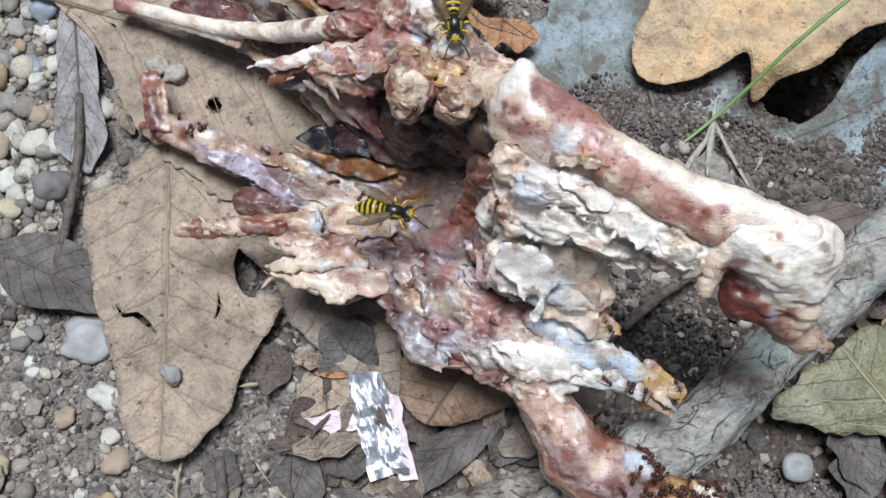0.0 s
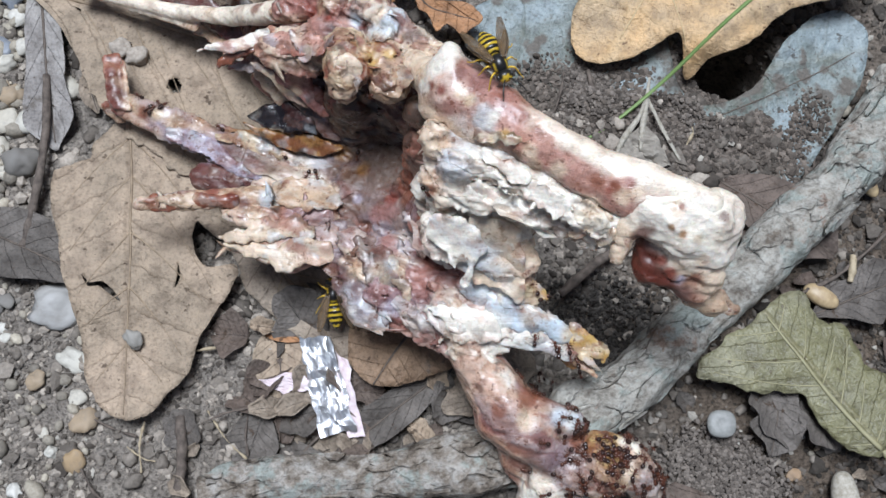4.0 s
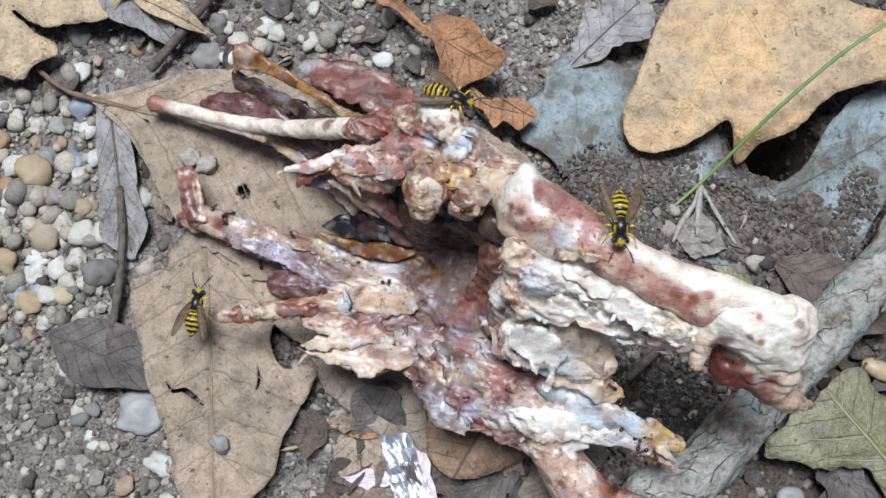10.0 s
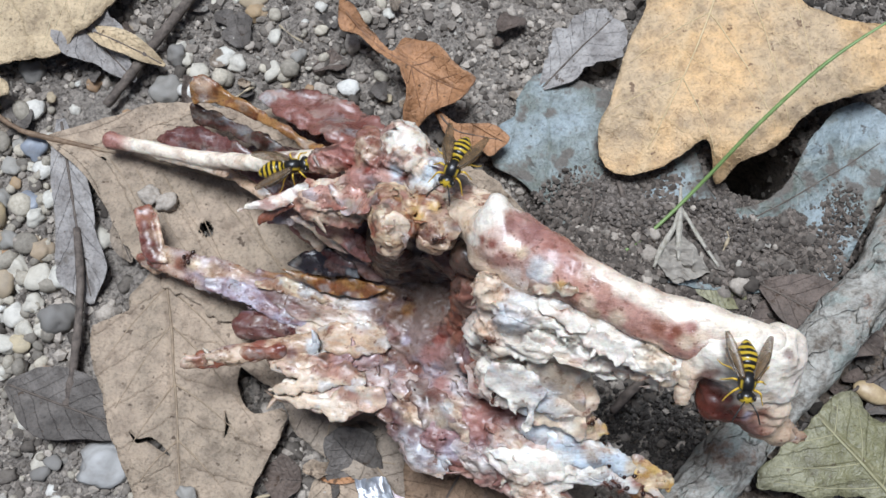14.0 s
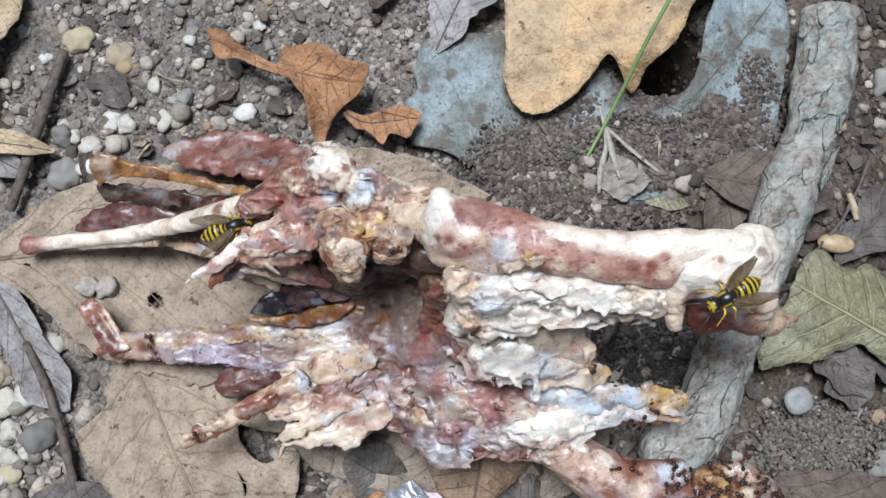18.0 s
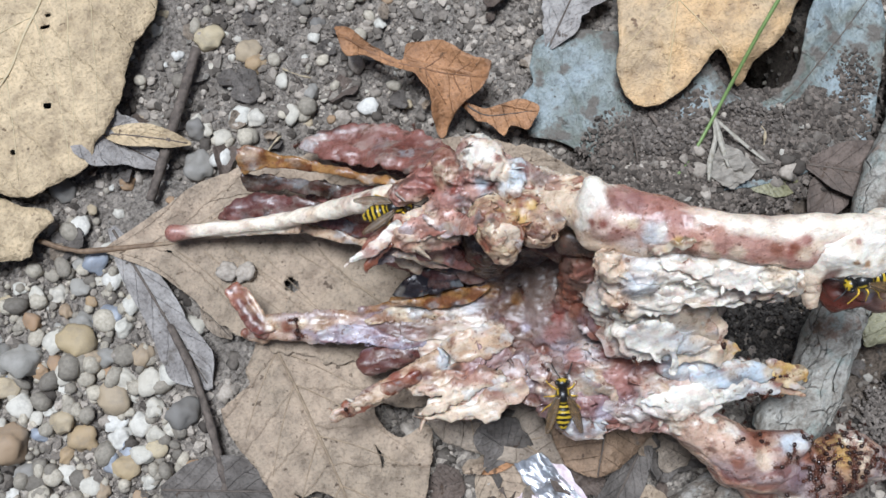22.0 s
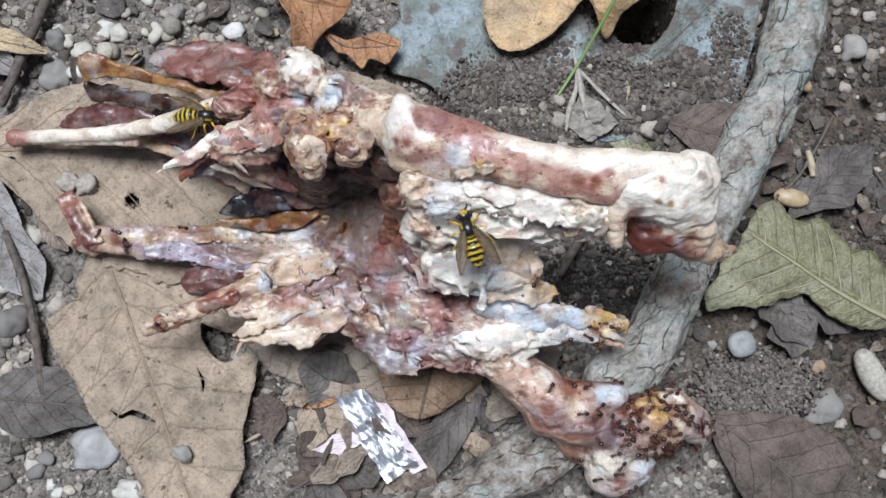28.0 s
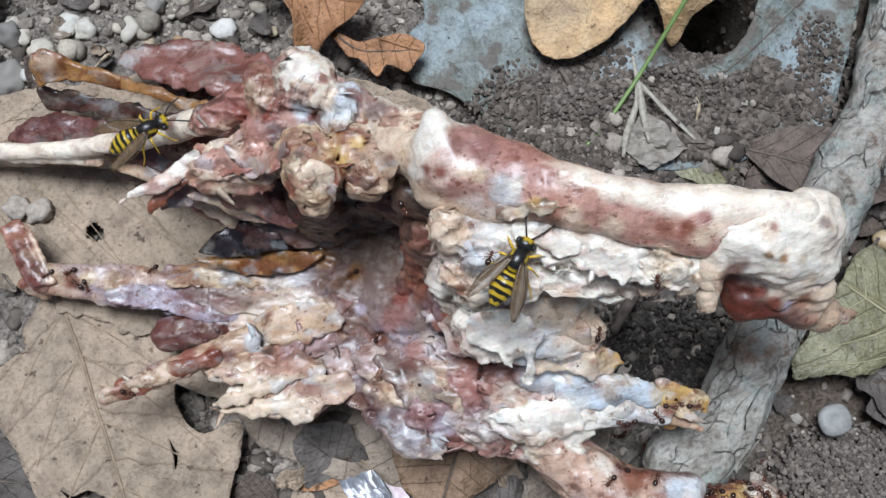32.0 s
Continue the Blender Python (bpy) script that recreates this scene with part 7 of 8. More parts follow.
# torn flaps of skin, fat and fascia
def flap(tone, a, b, half):
    """A thin torn sheet from a to b that lies on what is beneath it."""
    ends = []
    for x, y, z in (a, b):
        top = on_body(x, y)[0]
        ends.append(Vector((x, y, top + 0.35 if abs(top - z) < 7 else z)))
    along = ends[1] - ends[0]
    ln = along.length
    r = random.Random(int(a[0] * 31 + a[1] * 17))
    w = [half * r.uniform(0.65, 1.1) for _ in range(8)]
    me = leaf_mesh("torn_flap", ln, (w[0] * 0.6, w[0], w[1], w[2] * 0.8, w[3] * 0.7, 0.15), (w[4] * 0.6, w[5], w[6], w[7] * 0.9, w[4] * 0.5, 0.15), arch=0.5, cup=r.uniform(-5, 2), wave=0.8, groove=0.0, seed=200.0 + a[0], teeth=3.2, n=46, k=14, thick=0.3)
    p = np.array([q.co[:] for q in me.vertices]) / MM
    t = np.array(tone)[None].repeat(len(p), 0)
    for other, shift, at, most in ((WHITE, 3, 0.3, 0.5), (PINK, 19, 0.3, 0.6), (RED, 37, 0.34, 0.75), (FAT, 53, 0.35, 0.6), (UMBER, 71, 0.55, 0.7)):
        s = np.clip((wob2.rough(p * (0.5, 1, 1) + a[0] + shift, 2.8, 3) - at) * 10, 0, 1)[:, None] * most
        t = t * (1 - s) + np.array(other) * s
    fwd = along.normalized()
    up = (Vector((0, 0, 1)) - fwd * fwd.z).normalized()
    m = Matrix((fwd, up.cross(fwd), up)).transposed().to_4x4()
    m.translation = ends[0] * MM
    q = np.array([(m @ w.co)[:] for w in me.vertices]) / MM
    rise = np.clip(p[:, 2] * 0.45, -0.5, 1.1)
    for k in range(len(q)):
        spot, n, face, _ = BODY.ray_cast(Vector((q[k, 0], q[k, 1], 85)), Vector((0, 0, -1)))
        if spot is not None:
            if abs(spot.z - q[k, 2]) < 5:
                q[k, 2] = spot.z + 0.1 + rise[k]
            t[k] = t[k] * 0.3 + FACE_TONES[face] * 0.7
    me.vertices.foreach_set("co", (q * MM).astype(np.float32).ravel())
    me.update()
    colour_of(me, t)
    solid("torn_flap", me, MEAT, carcass)


flap(WHITE, (8.3, 49.5, 31.0), (11.8, 40.6, 30.0), 4.5)
flap(WHITE, (12.9, 47.3, 31.0), (17.5, 39.7, 30.0), 4.5)
flap(FAT, (20.9, 46.0, 30.0), (24.7, 33.6, 27.0), 4.5)
flap(WHITE, (24.6, 42.5, 29.0), (27.2, 32.0, 26.0), 3.5)
flap(FAT, (25.9, 45.9, 36.0), (26.9, 37.3, 30.0), 2.8)
flap(WHITE, (2.6, 34.8, 23.0), (10.8, 25.7, 23.0), 2.6)
flap(WHITE, (12.2, 31.1, 28.0), (19.1, 23.2, 25.0), 3.4)
flap(ROSE, (1.1, 44.9, 25.0), (7.3, 37.7, 27.0), 3)
flap(ROSE, (9.4, 37.0, 27.0), (14.5, 30.4, 27.0), 3.2)
flap(PINK, (-12.0, 81.1, 43.0), (-21.1, 81.5, 40.0), 2.6)
flap(SAND, (-7.2, 74.9, 54.0), (-6.7, 68.9, 52.0), 2.2)
flap(TAN, (0.9, 74.0, 52.0), (1.8, 68.4, 50.0), 2.2)
flap(GOLD, (-2.2, 77.9, 52.0), (-6.8, 73.4, 53.0), 1.6)
flap(WHITE, (-1.1, 86.7, 52.0), (-5.5, 83.6, 47.0), 2.2)
flap(FAT, (2.0, 81.3, 51.0), (-0.5, 77.2, 50.0), 2.2)
flap(ROSE, (-8.1, 89.7, 47.0), (-8.9, 84.2, 46.0), 2.2)
flap(MAROON, (-7.7, 83.2, 45.0), (-13.4, 78.9, 42.0), 2)
flap(WHITE, (12.8, 56.9, 56.0), (20.6, 51.9, 57.0), 2.6)
flap(WHITE, (9.9, 53.3, 53.0), (17.0, 48.7, 52.0), 2.8)
flap(WHITE, (20.6, 47.7, 48.0), (28.8, 43.5, 46.0), 2.2)
flap(SAND, (34.7, 45.8, 54.0), (40.0, 41.4, 53.0), 2)
flap(MAUVE, (-30.2, 66.7, 18.0), (-14.5, 60.1, 18.0), 3.2)
flap(FAT, (-25.4, 67.0, 16.0), (-11.1, 63.5, 16.0), 2.2)
flap(ROSE, (-17.3, 58.2, 20.0), (-6.4, 57.0, 20.0), 3)
flap(WHITE, (-23.6, 58.0, 20.0), (-14.3, 57.8, 20.0), 2.6)

# ---- soil crumbs, gravel and litter ----
CRUMB = crumb_material("soil crumbs", (0.075, 0.063, 0.053), (0.52, 0.455, 0.385))
DAMP_CRUMB = crumb_material("damp soil crumbs", (0.036, 0.031, 0.026), (0.20, 0.172, 0.146))
# copy of PELLET, darkened as painted shade for the pit under the bone
SHADED_PELLET = crumb_material("shaded soil pellets", (0.035, 0.03, 0.026), (0.13, 0.117, 0.104))
PELLET = crumb_material("soil pellets", (0.10, 0.084, 0.072), (0.27, 0.232, 0.20))
CHIP = crumb_material("light grit", (0.22, 0.20, 0.175), (0.55, 0.51, 0.44), 0.7)


def grains(name, label, xy, size, mat, lift=0.2, flat=0.75, base=None, seed=1, shape=ICO1, bumpy=0.22):
    """Many loose grains as one mesh: places, sizes (mm)."""
    rnd = np.random.RandomState(seed)
    v0, f0 = shape
    n, k = len(xy), len(v0)
    z = ground_z(xy[:, 0], xy[:, 1]) if base is None else base
    a = rnd.rand(n) * 6.283
    sc = size[:, None] * np.stack([rnd.uniform(0.75, 1.3, n), rnd.uniform(0.7, 1.1, n), rnd.uniform(0.5, 0.95, n) * flat / 0.75], -1)
    v = v0[None] * (1 + bumpy * rnd.randn(n, k, 1)) * sc[:, None]
    x = v[..., 0] * np.cos(a)[:, None] - v[..., 1] * np.sin(a)[:, None]
    y = v[..., 0] * np.sin(a)[:, None] + v[..., 1] * np.cos(a)[:, None]
    v = np.stack([x + xy[:, :1], y + xy[:, 1:], v[..., 2] + (z + size * lift)[:, None]], -1).reshape(-1, 3)
    f = (np.array(f0)[None] + (np.arange(n) * k)[:, None, None]).reshape(-1, 3)
    ob = solid(name, mesh_of(name, v, f, shape is ICO2), mat)
    return tagged(ob, label, "soil", kind="stuff")


rng = np.random.RandomState(4)


def scatter(n, x0, x1, y0, y1):
    return np.stack([rng.uniform(x0, x1, n), rng.uniform(y0, y1, n)], -1)


xy = scatter(76000, -150, 150, -45, 205)
clump = wob.rough(np.c_[xy, np.zeros(len(xy))], 14, 2)
xy = xy[clump + rng.rand(len(xy)) * 1.2 > 0.3]
damp = xy[:, 0] + 8 * rng.randn(len(xy)) > 62
grains("soil_crumbs", "loose dry grey-brown soil crumbs", xy[~damp], np.minimum(rng.lognormal(-0.8, 0.55, (~damp).sum()), 1.9), CRUMB)
grains("soil_crumbs", "loose damp brown soil crumbs", xy[damp], np.minimum(rng.lognormal(-0.75, 0.55, damp.sum()), 1.9), DAMP_CRUMB, seed=5)
xy = scatter(2600, -150, 150, -45, 205)
grains("soil_clods", "small clods of dry grey soil", xy, np.minimum(rng.lognormal(0.05, 0.35, len(xy)), 2.2), CRUMB, 0.15, shape=ICO2, seed=2, bumpy=0.2)
xy = scatter(1500, -150, 150, -45, 205)
grains("grit", "pale grit scattered on the soil", xy, np.minimum(rng.lognormal(-0.55, 0.4, len(xy)), 1.5), CHIP, 0.4, seed=3)


def patch(cx, cy, rx, ry, n, turn=0.0):
    a, r = rng.rand(n) * 6.283, np.sqrt(rng.rand(n)) * (1 + 0.25 * np.sin(np.arange(n)))
    x, y = rx * r * np.cos(a), ry * r * np.sin(a)
    c, s = math.cos(radians(turn)), math.sin(radians(turn))
    return np.stack([cx + c * x - s * y, cy + s * x + c * y], -1)


for cx, cy, rx, ry, n, turn, base in ((73, 2, 13, 8, 2000, -20, None), (43, 92, 8, 10, 1300, 15, None), (50, 34, 14, 9, 1300, -25, None), (62, 83, 17, 8, 500, -15, None)):
    xy = patch(cx, cy, rx, ry, n, turn)
    grains("soil_pellets", "heap of tiny round soil pellets left by ants", xy, rng.uniform(0.32, 0.62, n), SHADED_PELLET if cx == 50 else PELLET, 0.5, 0.9, (ground_z(xy[:, 0], xy[:, 1]) + 1.0 * (cx == 73) + 0.3 + rng.rand(n) * 0.8) if base is None else np.full(n, base) + rng.rand(n) * 0.5, seed=int(cx), bumpy=0.1)

GRAVEL = crumb_material("fine gravel", (0.19, 0.168, 0.14), (0.56, 0.50, 0.40), 0.75)
xy = np.vstack([scatter(800, -155, -86, 44, 116), scatter(130, -95, -5, 114, 165), scatter(140, -105, -62, -15, 55), scatter(50, 85, 145, -35, 95)])
grains("fine_gravel", "fine cream and grey gravel on the soil", xy, np.clip(rng.lognormal(-0.05, 0.5, len(xy)), 0.4, 2.6), GRAVEL, 0.55, 0.8, shape=ICO2, seed=6, bumpy=0.07)
WHITE_STONE = stone_material("pale gravel", [(0.0, (0.60, 0.585, 0.53)), (0.5, (0.54, 0.50, 0.42)), (1.0, (0.68, 0.67, 0.63))])
GREY_STONE = stone_material("grey gravel", [(0.0, (0.23, 0.22, 0.20)), (0.5, (0.34, 0.325, 0.295)), (1.0, (0.17, 0.16, 0.148))])
TAN_STONE = stone_material("tan gravel", [(0.0, (0.42, 0.33, 0.20)), (0.4, (0.34, 0.21, 0.12)), (0.7, (0.38, 0.30, 0.21)), (1.0, (0.50, 0.42, 0.28))])
PALE_STONE = stone_material("pale grey stone", [(0.0, (0.42, 0.415, 0.405)), (1.0, (0.50, 0.495, 0.48))], 0.62)
BLUE_STONE = stone_material("blue grey stone", [(0.0, (0.22, 0.25, 0.30)), (1.0, (0.31, 0.34, 0.39))], 0.4)


def stone_mesh(seed):
    v, f = ICO3
    v = v * (1 + 0.42 * wob.rough(v * 4 + seed * 9.1, 3.6, 2)[:, None] + 0.07 * wob2(v * 4 + seed, 1.2)[:, None])
    return mesh_of("pebble", v, f)


STONES = {}
GREY_DISC = plain_material("grey white disc", (0.19, 0.192, 0.18), (0.30, 0.298, 0.28), 1.5, 0.5, relief=0.08)


def pebble(x, y, r, kind="white", wide=1.0, flat=0.75, turn=0.0, z=None, label=""):
    mats = {"white": WHITE_STONE, "grey": GREY_STONE, "tan": TAN_STONE, "blue": BLUE_STONE, "pale": PALE_STONE}
    key = (kind, int(x * 7 + y * 3) % 7)
    if key not in STONES:
        STONES[key] = stone_mesh(key[1] + len(kind) * 3.0)
        STONES[key].materials.append(mats[kind])
    ob = new("pebble", STONES[key])
    zz = (float(ground_z(np.array(x), np.array(y))) + r * flat * 0.38 if z is None else z) * MM
    ob.matrix_basis = pose(x * MM, y * MM, zz, (x * 5) % 20 - 10, (y * 7) % 20 - 10, turn or (x * 37 + y * 11) % 360) @ Matrix.Diagonal((r * wide, r, r * flat, 1))
    words = {"white": "rounded cream-white gravel pebble on the soil", "grey": "grey rounded gravel pebble on the soil", "tan": "tan-brown rounded gravel pebble on the soil", "blue": "blue-grey smooth stone chip", "pale": "pale grey smooth pebble"}
    return tagged(ob, label or words[kind], "pebble", "gravel")


pebble(-73, 37, 5.2, "pale", 1.25, 0.6, 20, label="large pale grey smooth pebble beside the tan leaf")
v, f = ICO3
v = np.sign(v) * np.abs(v) ** 0.8 * (3.1, 2.9, 0.95)
v = v * (1 + 0.05 * wob(v, 2.0)[:, None])
v[:, 2] -= 0.4 * np.exp(-(v[:, 0] ** 2 + v[:, 1] ** 2) / 1.6) * (v[:, 2] > 0)
tagged(solid("pebble", mesh_of("pebble", v + np.array((72, 12, 1.6)), f), GREY_DISC), "flat round grey-white disc with a small dimple", "pebble", "gravel")
pebble(-76, 88, 3.0, "white", 1.4, 0.8, 15)
for x, y in ((-62, 96), (-58, 94)):
    v, f = ICO3
    v = v * (2.7, 2.4, 1.9) * (1 + 0.3 * wob.rough(v * 4 + x, 2.2, 3)[:, None])
    tagged(solid("soil_clod", mesh_of("soil_clod", v + np.array((x, y, 4.6)), f), CRUMB), "dark grey clod of dry soil on the leaf", "soil")
pebble(-54, 29, 1.7, "grey", 1.3, 0.6, z=6.6, label="small grey stone lying on the tan leaf")
pebble(-65, 12, 2.5, "tan", 1.2, 0.8)
pebble(-77, 82.5, 1.9, "blue", 1.0, 0.5)
pebble(-69, 25, 2.2, "white", 1.6, 0.6, -30)
pebble(-67, 17, 1.8, "white"), pebble(-66, 33, 1.6, "white"), pebble(77, 8, 1.6, "white"), pebble(86, -8, 3.4, "grey", 1.3)
pebble(81, -16, 2.2, "tan"), pebble(74, -14, 1.8, "tan", 1.4), pebble(-24, 20, 2.2, "white", 1.7, 0.5, 20), pebble(-80, 107, 2.4, "white")
for x, y, r, kind in ((-115, 97, 4.2, "grey"), (-101, 96, 4, "tan"), (-107, 90, 2.4, "white"), (-124, 80, 4.4, "tan"), (-111, 80, 2.6, "tan"), (-108, 74, 3.2, "tan"), (-96, 65, 2.4, "white"), (-92, 68, 2.2, "white"),
                     (-100, 71, 3, "white"), (-90, 74, 2.2, "white"), (-84, 70, 3.6, "grey"), (-82, 79, 2.4, "white"), (-37, 143, 2.4, "tan")):
    pebble(x, y, r, kind)
for x, y, r, kind in ((-38, 147, 3, "tan"), (-34, 128, 2.3, "white"), (-46, 132, 2.5, "white"), (-42.5, 130, 2.2, "white"), (-52, 129, 2.0, "white"), (-20, 157, 2.2, "tan"), (-16, 122, 2.2, "white"), (-1, 146, 1.5, "tan"),
                     (-19, 147, 2, "grey"), (-33, 136, 1.6, "white"), (-91, 122, 2.2, "white"), (-92, 131, 2.8, "grey"), (-137, 91, 5, "white"), (-119, 87, 2.8, "white")):
    pebble(x, y, r, kind)
for x, y, r, kind in ((-131, 100, 2.6, "white"), (-124, 97, 3, "white"), (-132, 107, 2.6, "tan"), (-84, 80, 2.4, "white"), (-59, 124, 3.6, "grey"), (-54, 124, 2.6, "white"), (-57, 133, 2.4, "grey"), (-55, 132, 1.8, "white")):
    pebble(x, y, r, kind)
taken = [(ob.matrix_basis.translation.x / MM, ob.matrix_basis.translation.y / MM) for ob in scene.objects if ob.name.startswith("pebble")]
pick = random.Random(12)
made = 0
for tries in range(9000):
    zone = pick.random()
    if zone < 0.74:
        x, y = pick.uniform(-150, -86), pick.uniform(52, 114)
    elif zone < 0.86:
        x, y = pick.uniform(-90, -5), pick.uniform(114, 165)
    elif zone < 0.94:
        x, y = pick.uniform(-105, -62), pick.uniform(-10, 60)
    else:
        x, y = pick.uniform(80, 140), pick.uniform(-30, 95)
    r = min(pick.lognormvariate(0.5, 0.38), 4.0) * (1.1 if zone < 0.74 else 0.72)
    if any((x - a) ** 2 + (y - b) ** 2 < (r + 1.2) ** 2 for a, b in taken):
        continue
    taken.append((x, y))
    pebble(x, y, r, pick.choices(("white", "grey", "tan", "blue"), (0.5, 0.14, 0.28, 0.08) if x < 60 else (0.1, 0.6, 0.22, 0.08))[0], pick.uniform(1, 1.45), pick.uniform(0.6, 0.9))
    made += 1
    if made == 235:
        break

# scraps of rotten leaf
SCRAPS = []
for k, (mat, ln) in enumerate(((DARK_LEAF, 9), (DARK_LEAF, 12), (BROWN_LEAF, 8), (GREYTAN_LEAF, 10), (DARK_LEAF, 7), (BROWN_LEAF, 11), (GREYTAN_LEAF, 6), (TAN_LEAF, 7))):
    r = random.Random(50 + k)
    w = [r.uniform(0.3, 0.5) * ln for _ in range(4)]
    me = leaf_mesh("leaf_scrap", ln, [w[0] * 0.4, w[0], w[1], w[1] * 0.3], [w[2] * 0.5, w[2], w[3], w[3] * 0.4], arch=0.8, cup=r.uniform(2, 9), wave=1.4, seed=60.0 + k, teeth=5.0, n=16, k=6, thick=0.3)
    me.materials.append(mat)
    SCRAPS.append(me)
for k in range(190):
    zone = pick.random()
    if zone < 0.5:
        x, y = pick.gauss(-18, 24), pick.gauss(14, 12)
    elif zone < 0.75:
        x, y = pick.uniform(-110, 30), pick.uniform(112, 170)
    else:
        x, y = pick.uniform(60, 135), pick.uniform(-30, 60)
    small = 0.6 if zone >= 0.5 else 1.0
    if -76 < x < -32 and 10 < y < 70 or 58 < x < 90 and -10 < y < 16:
        continue
    ob = new("leaf_scrap", SCRAPS[k % 8])
    s = pick.uniform(0.5, 1.25) * small
    ob.matrix_basis = pose(x * MM, y * MM, (float(ground_z(np.array(x), np.array(y))) + pick.uniform(0.8, 2.2)) * MM, pick.uniform(-22, 22), pick.uniform(-22, 22), pick.uniform(0, 360)) @ Matrix.Scale(s, 4)
    tagged(ob, "torn scrap of rotten brown leaf", "leaf scrap", "leaf litter")

# thin twigs and fibres
PALE_TWIG = plain_material("pale dry straw", (0.30, 0.235, 0.15), (0.50, 0.41, 0.28), 1.2, 0.7, relief=0.15)
twig("grey-brown twig beside the yellow leaf", [(-49, 151, 2, 1.2), (-61, 135, 2.5, 1.3), (-73, 120, 1.5, 1.1)])
twig("short pale broken straw", [(103, 49, 2, 0.7), (102.5, 46, 2.4, 0.8), (102, 43, 2, 0.7)], PALE_TWIG)
twig("thin dark twig across the soil", [(90, 40, 1.5, 0.5), (100, 45, 2, 0.45), (112, 55, 1.5, 0.3)])
twig("dark twig under the bone", [(38, 40, 1, 1.0), (46, 47, 2.5, 1.1), (54, 52, 2, 0.9)])
twig("dark rootlet on the soil pellets", [(45, 92, 3, 0.6), (47, 84, 3.2, 0.7), (50, 74, 2.4, 0.6)])
twig("upright grey-brown stem bit in the litter", [(-44, 13, 2, 1.2), (-43, 4, 2.5, 1.2), (-44, -8, 2, 1.1)])
for k in range(46):
    x, y = (pick.gauss(-15, 26), pick.gauss(12, 13)) if k < 26 else (pick.uniform(-100, 130), pick.uniform(-30, 160))
    a, ln = pick.uniform(0, 6.283), pick.uniform(5, 14)
    z = float(ground_z(np.array(x), np.array(y))) + 1.4
    twig("fine dry rootlet in the litter", [(x, y, z, 0.22), (x + ln * 0.5 * math.cos(a) + pick.uniform(-1, 1), y + ln * 0.5 * math.sin(a) + pick.uniform(-1, 1), z + 1.0, 0.25), (x + ln * math.cos(a), y + ln * math.sin(a), z + 0.2, 0.15)], pick.choice((TWIG, TWIG, PALE_TWIG)), name="rootlet")


# foil, husk, grass, seeds
FOIL = plain_material("crumpled aluminium foil", (0.78, 0.79, 0.81), (0.90, 0.90, 0.91), 1.2, 0.42, 1.0, relief=0.08)
PAPER = plain_material("pinkish torn paper", (0.62, 0.48, 0.50), (0.80, 0.72, 0.74), 1.4, 0.8, relief=0.3)


def crumpled(name, corners, mat, parent, amp, seed, n=26, m=16):
    """A crumpled scrap stretched between four corners, with real folds."""
    a, b, c, d = (np.array(p, float) for p in corners)
    u, w = np.meshgrid(np.linspace(0, 1, n), np.linspace(0, 1, m), indexing="ij")
    p = (a * (1 - u[..., None]) + b * u[..., None]) * (1 - w[..., None]) + (d * (1 - u[..., None]) + c * u[..., None]) * w[..., None]
    fold = np.abs(wob(p + seed, 4.2)) * 2.2 + np.abs(wob2(p * (1, 1.6, 1) + seed, 2.3)) * 1.2 + np.abs(wob(p + seed * 3, 1.2)) * 0.8
    p[..., 2] += amp * (fold - 0.8)
    p[..., 0] += wob2(p + seed, 2.0) * 0.7
    p[..., 1] += wob(p + seed * 2, 2.0) * 0.7
    v = p.reshape(-1, 3)
    i = np.arange(n * m).reshape(n, m)
    f = np.stack([i[:-1, :-1], i[1:, :-1], i[1:, 1:], i[:-1, 1:]], -1).reshape(-1, 4).tolist()
    ob = solid(name, mesh_of(name, v, f, False), mat, parent)
    k = ob.modifiers.new("thickness", "SOLIDIFY")
    k.thickness = 0.00008
    return ob


foil = thing("foil_scrap", "crumpled silver foil scrap with torn pinkish paper edge", "foil")
crumpled("foil", [(-19, 29.5, 4.5), (-11.5, 29, 6), (-6, 10, 4.5), (-14, 8.5, 3)], FOIL, foil, 1.4, 3.0, 24, 15)
crumpled("paper", [(-11, 27, 4.5), (-8.5, 25, 4), (-4.5, 9, 3), (-8, 8.5, 3)], PAPER, foil, 0.7, 8.0, 20, 8)
crumpled("paper", [(-27, 20.5, 2.5), (-19, 23, 3.5), (-16, 19, 3), (-22, 18, 2.2)], PAPER, foil, 0.6, 5.0, 12, 8)

GREY_HUSK = plain_material("grey dry sheath", (0.20, 0.175, 0.145), (0.36, 0.325, 0.275), 2.0, 0.8, relief=0.3)
GRASS = plain_material("green grass blade", (0.13, 0.21, 0.06), (0.22, 0.32, 0.11), 3.0, 0.45, relief=0.1)
HUSK = plain_material("dry straw husk", (0.27, 0.24, 0.185), (0.50, 0.46, 0.39), 1.0, 0.75, relief=0.25)


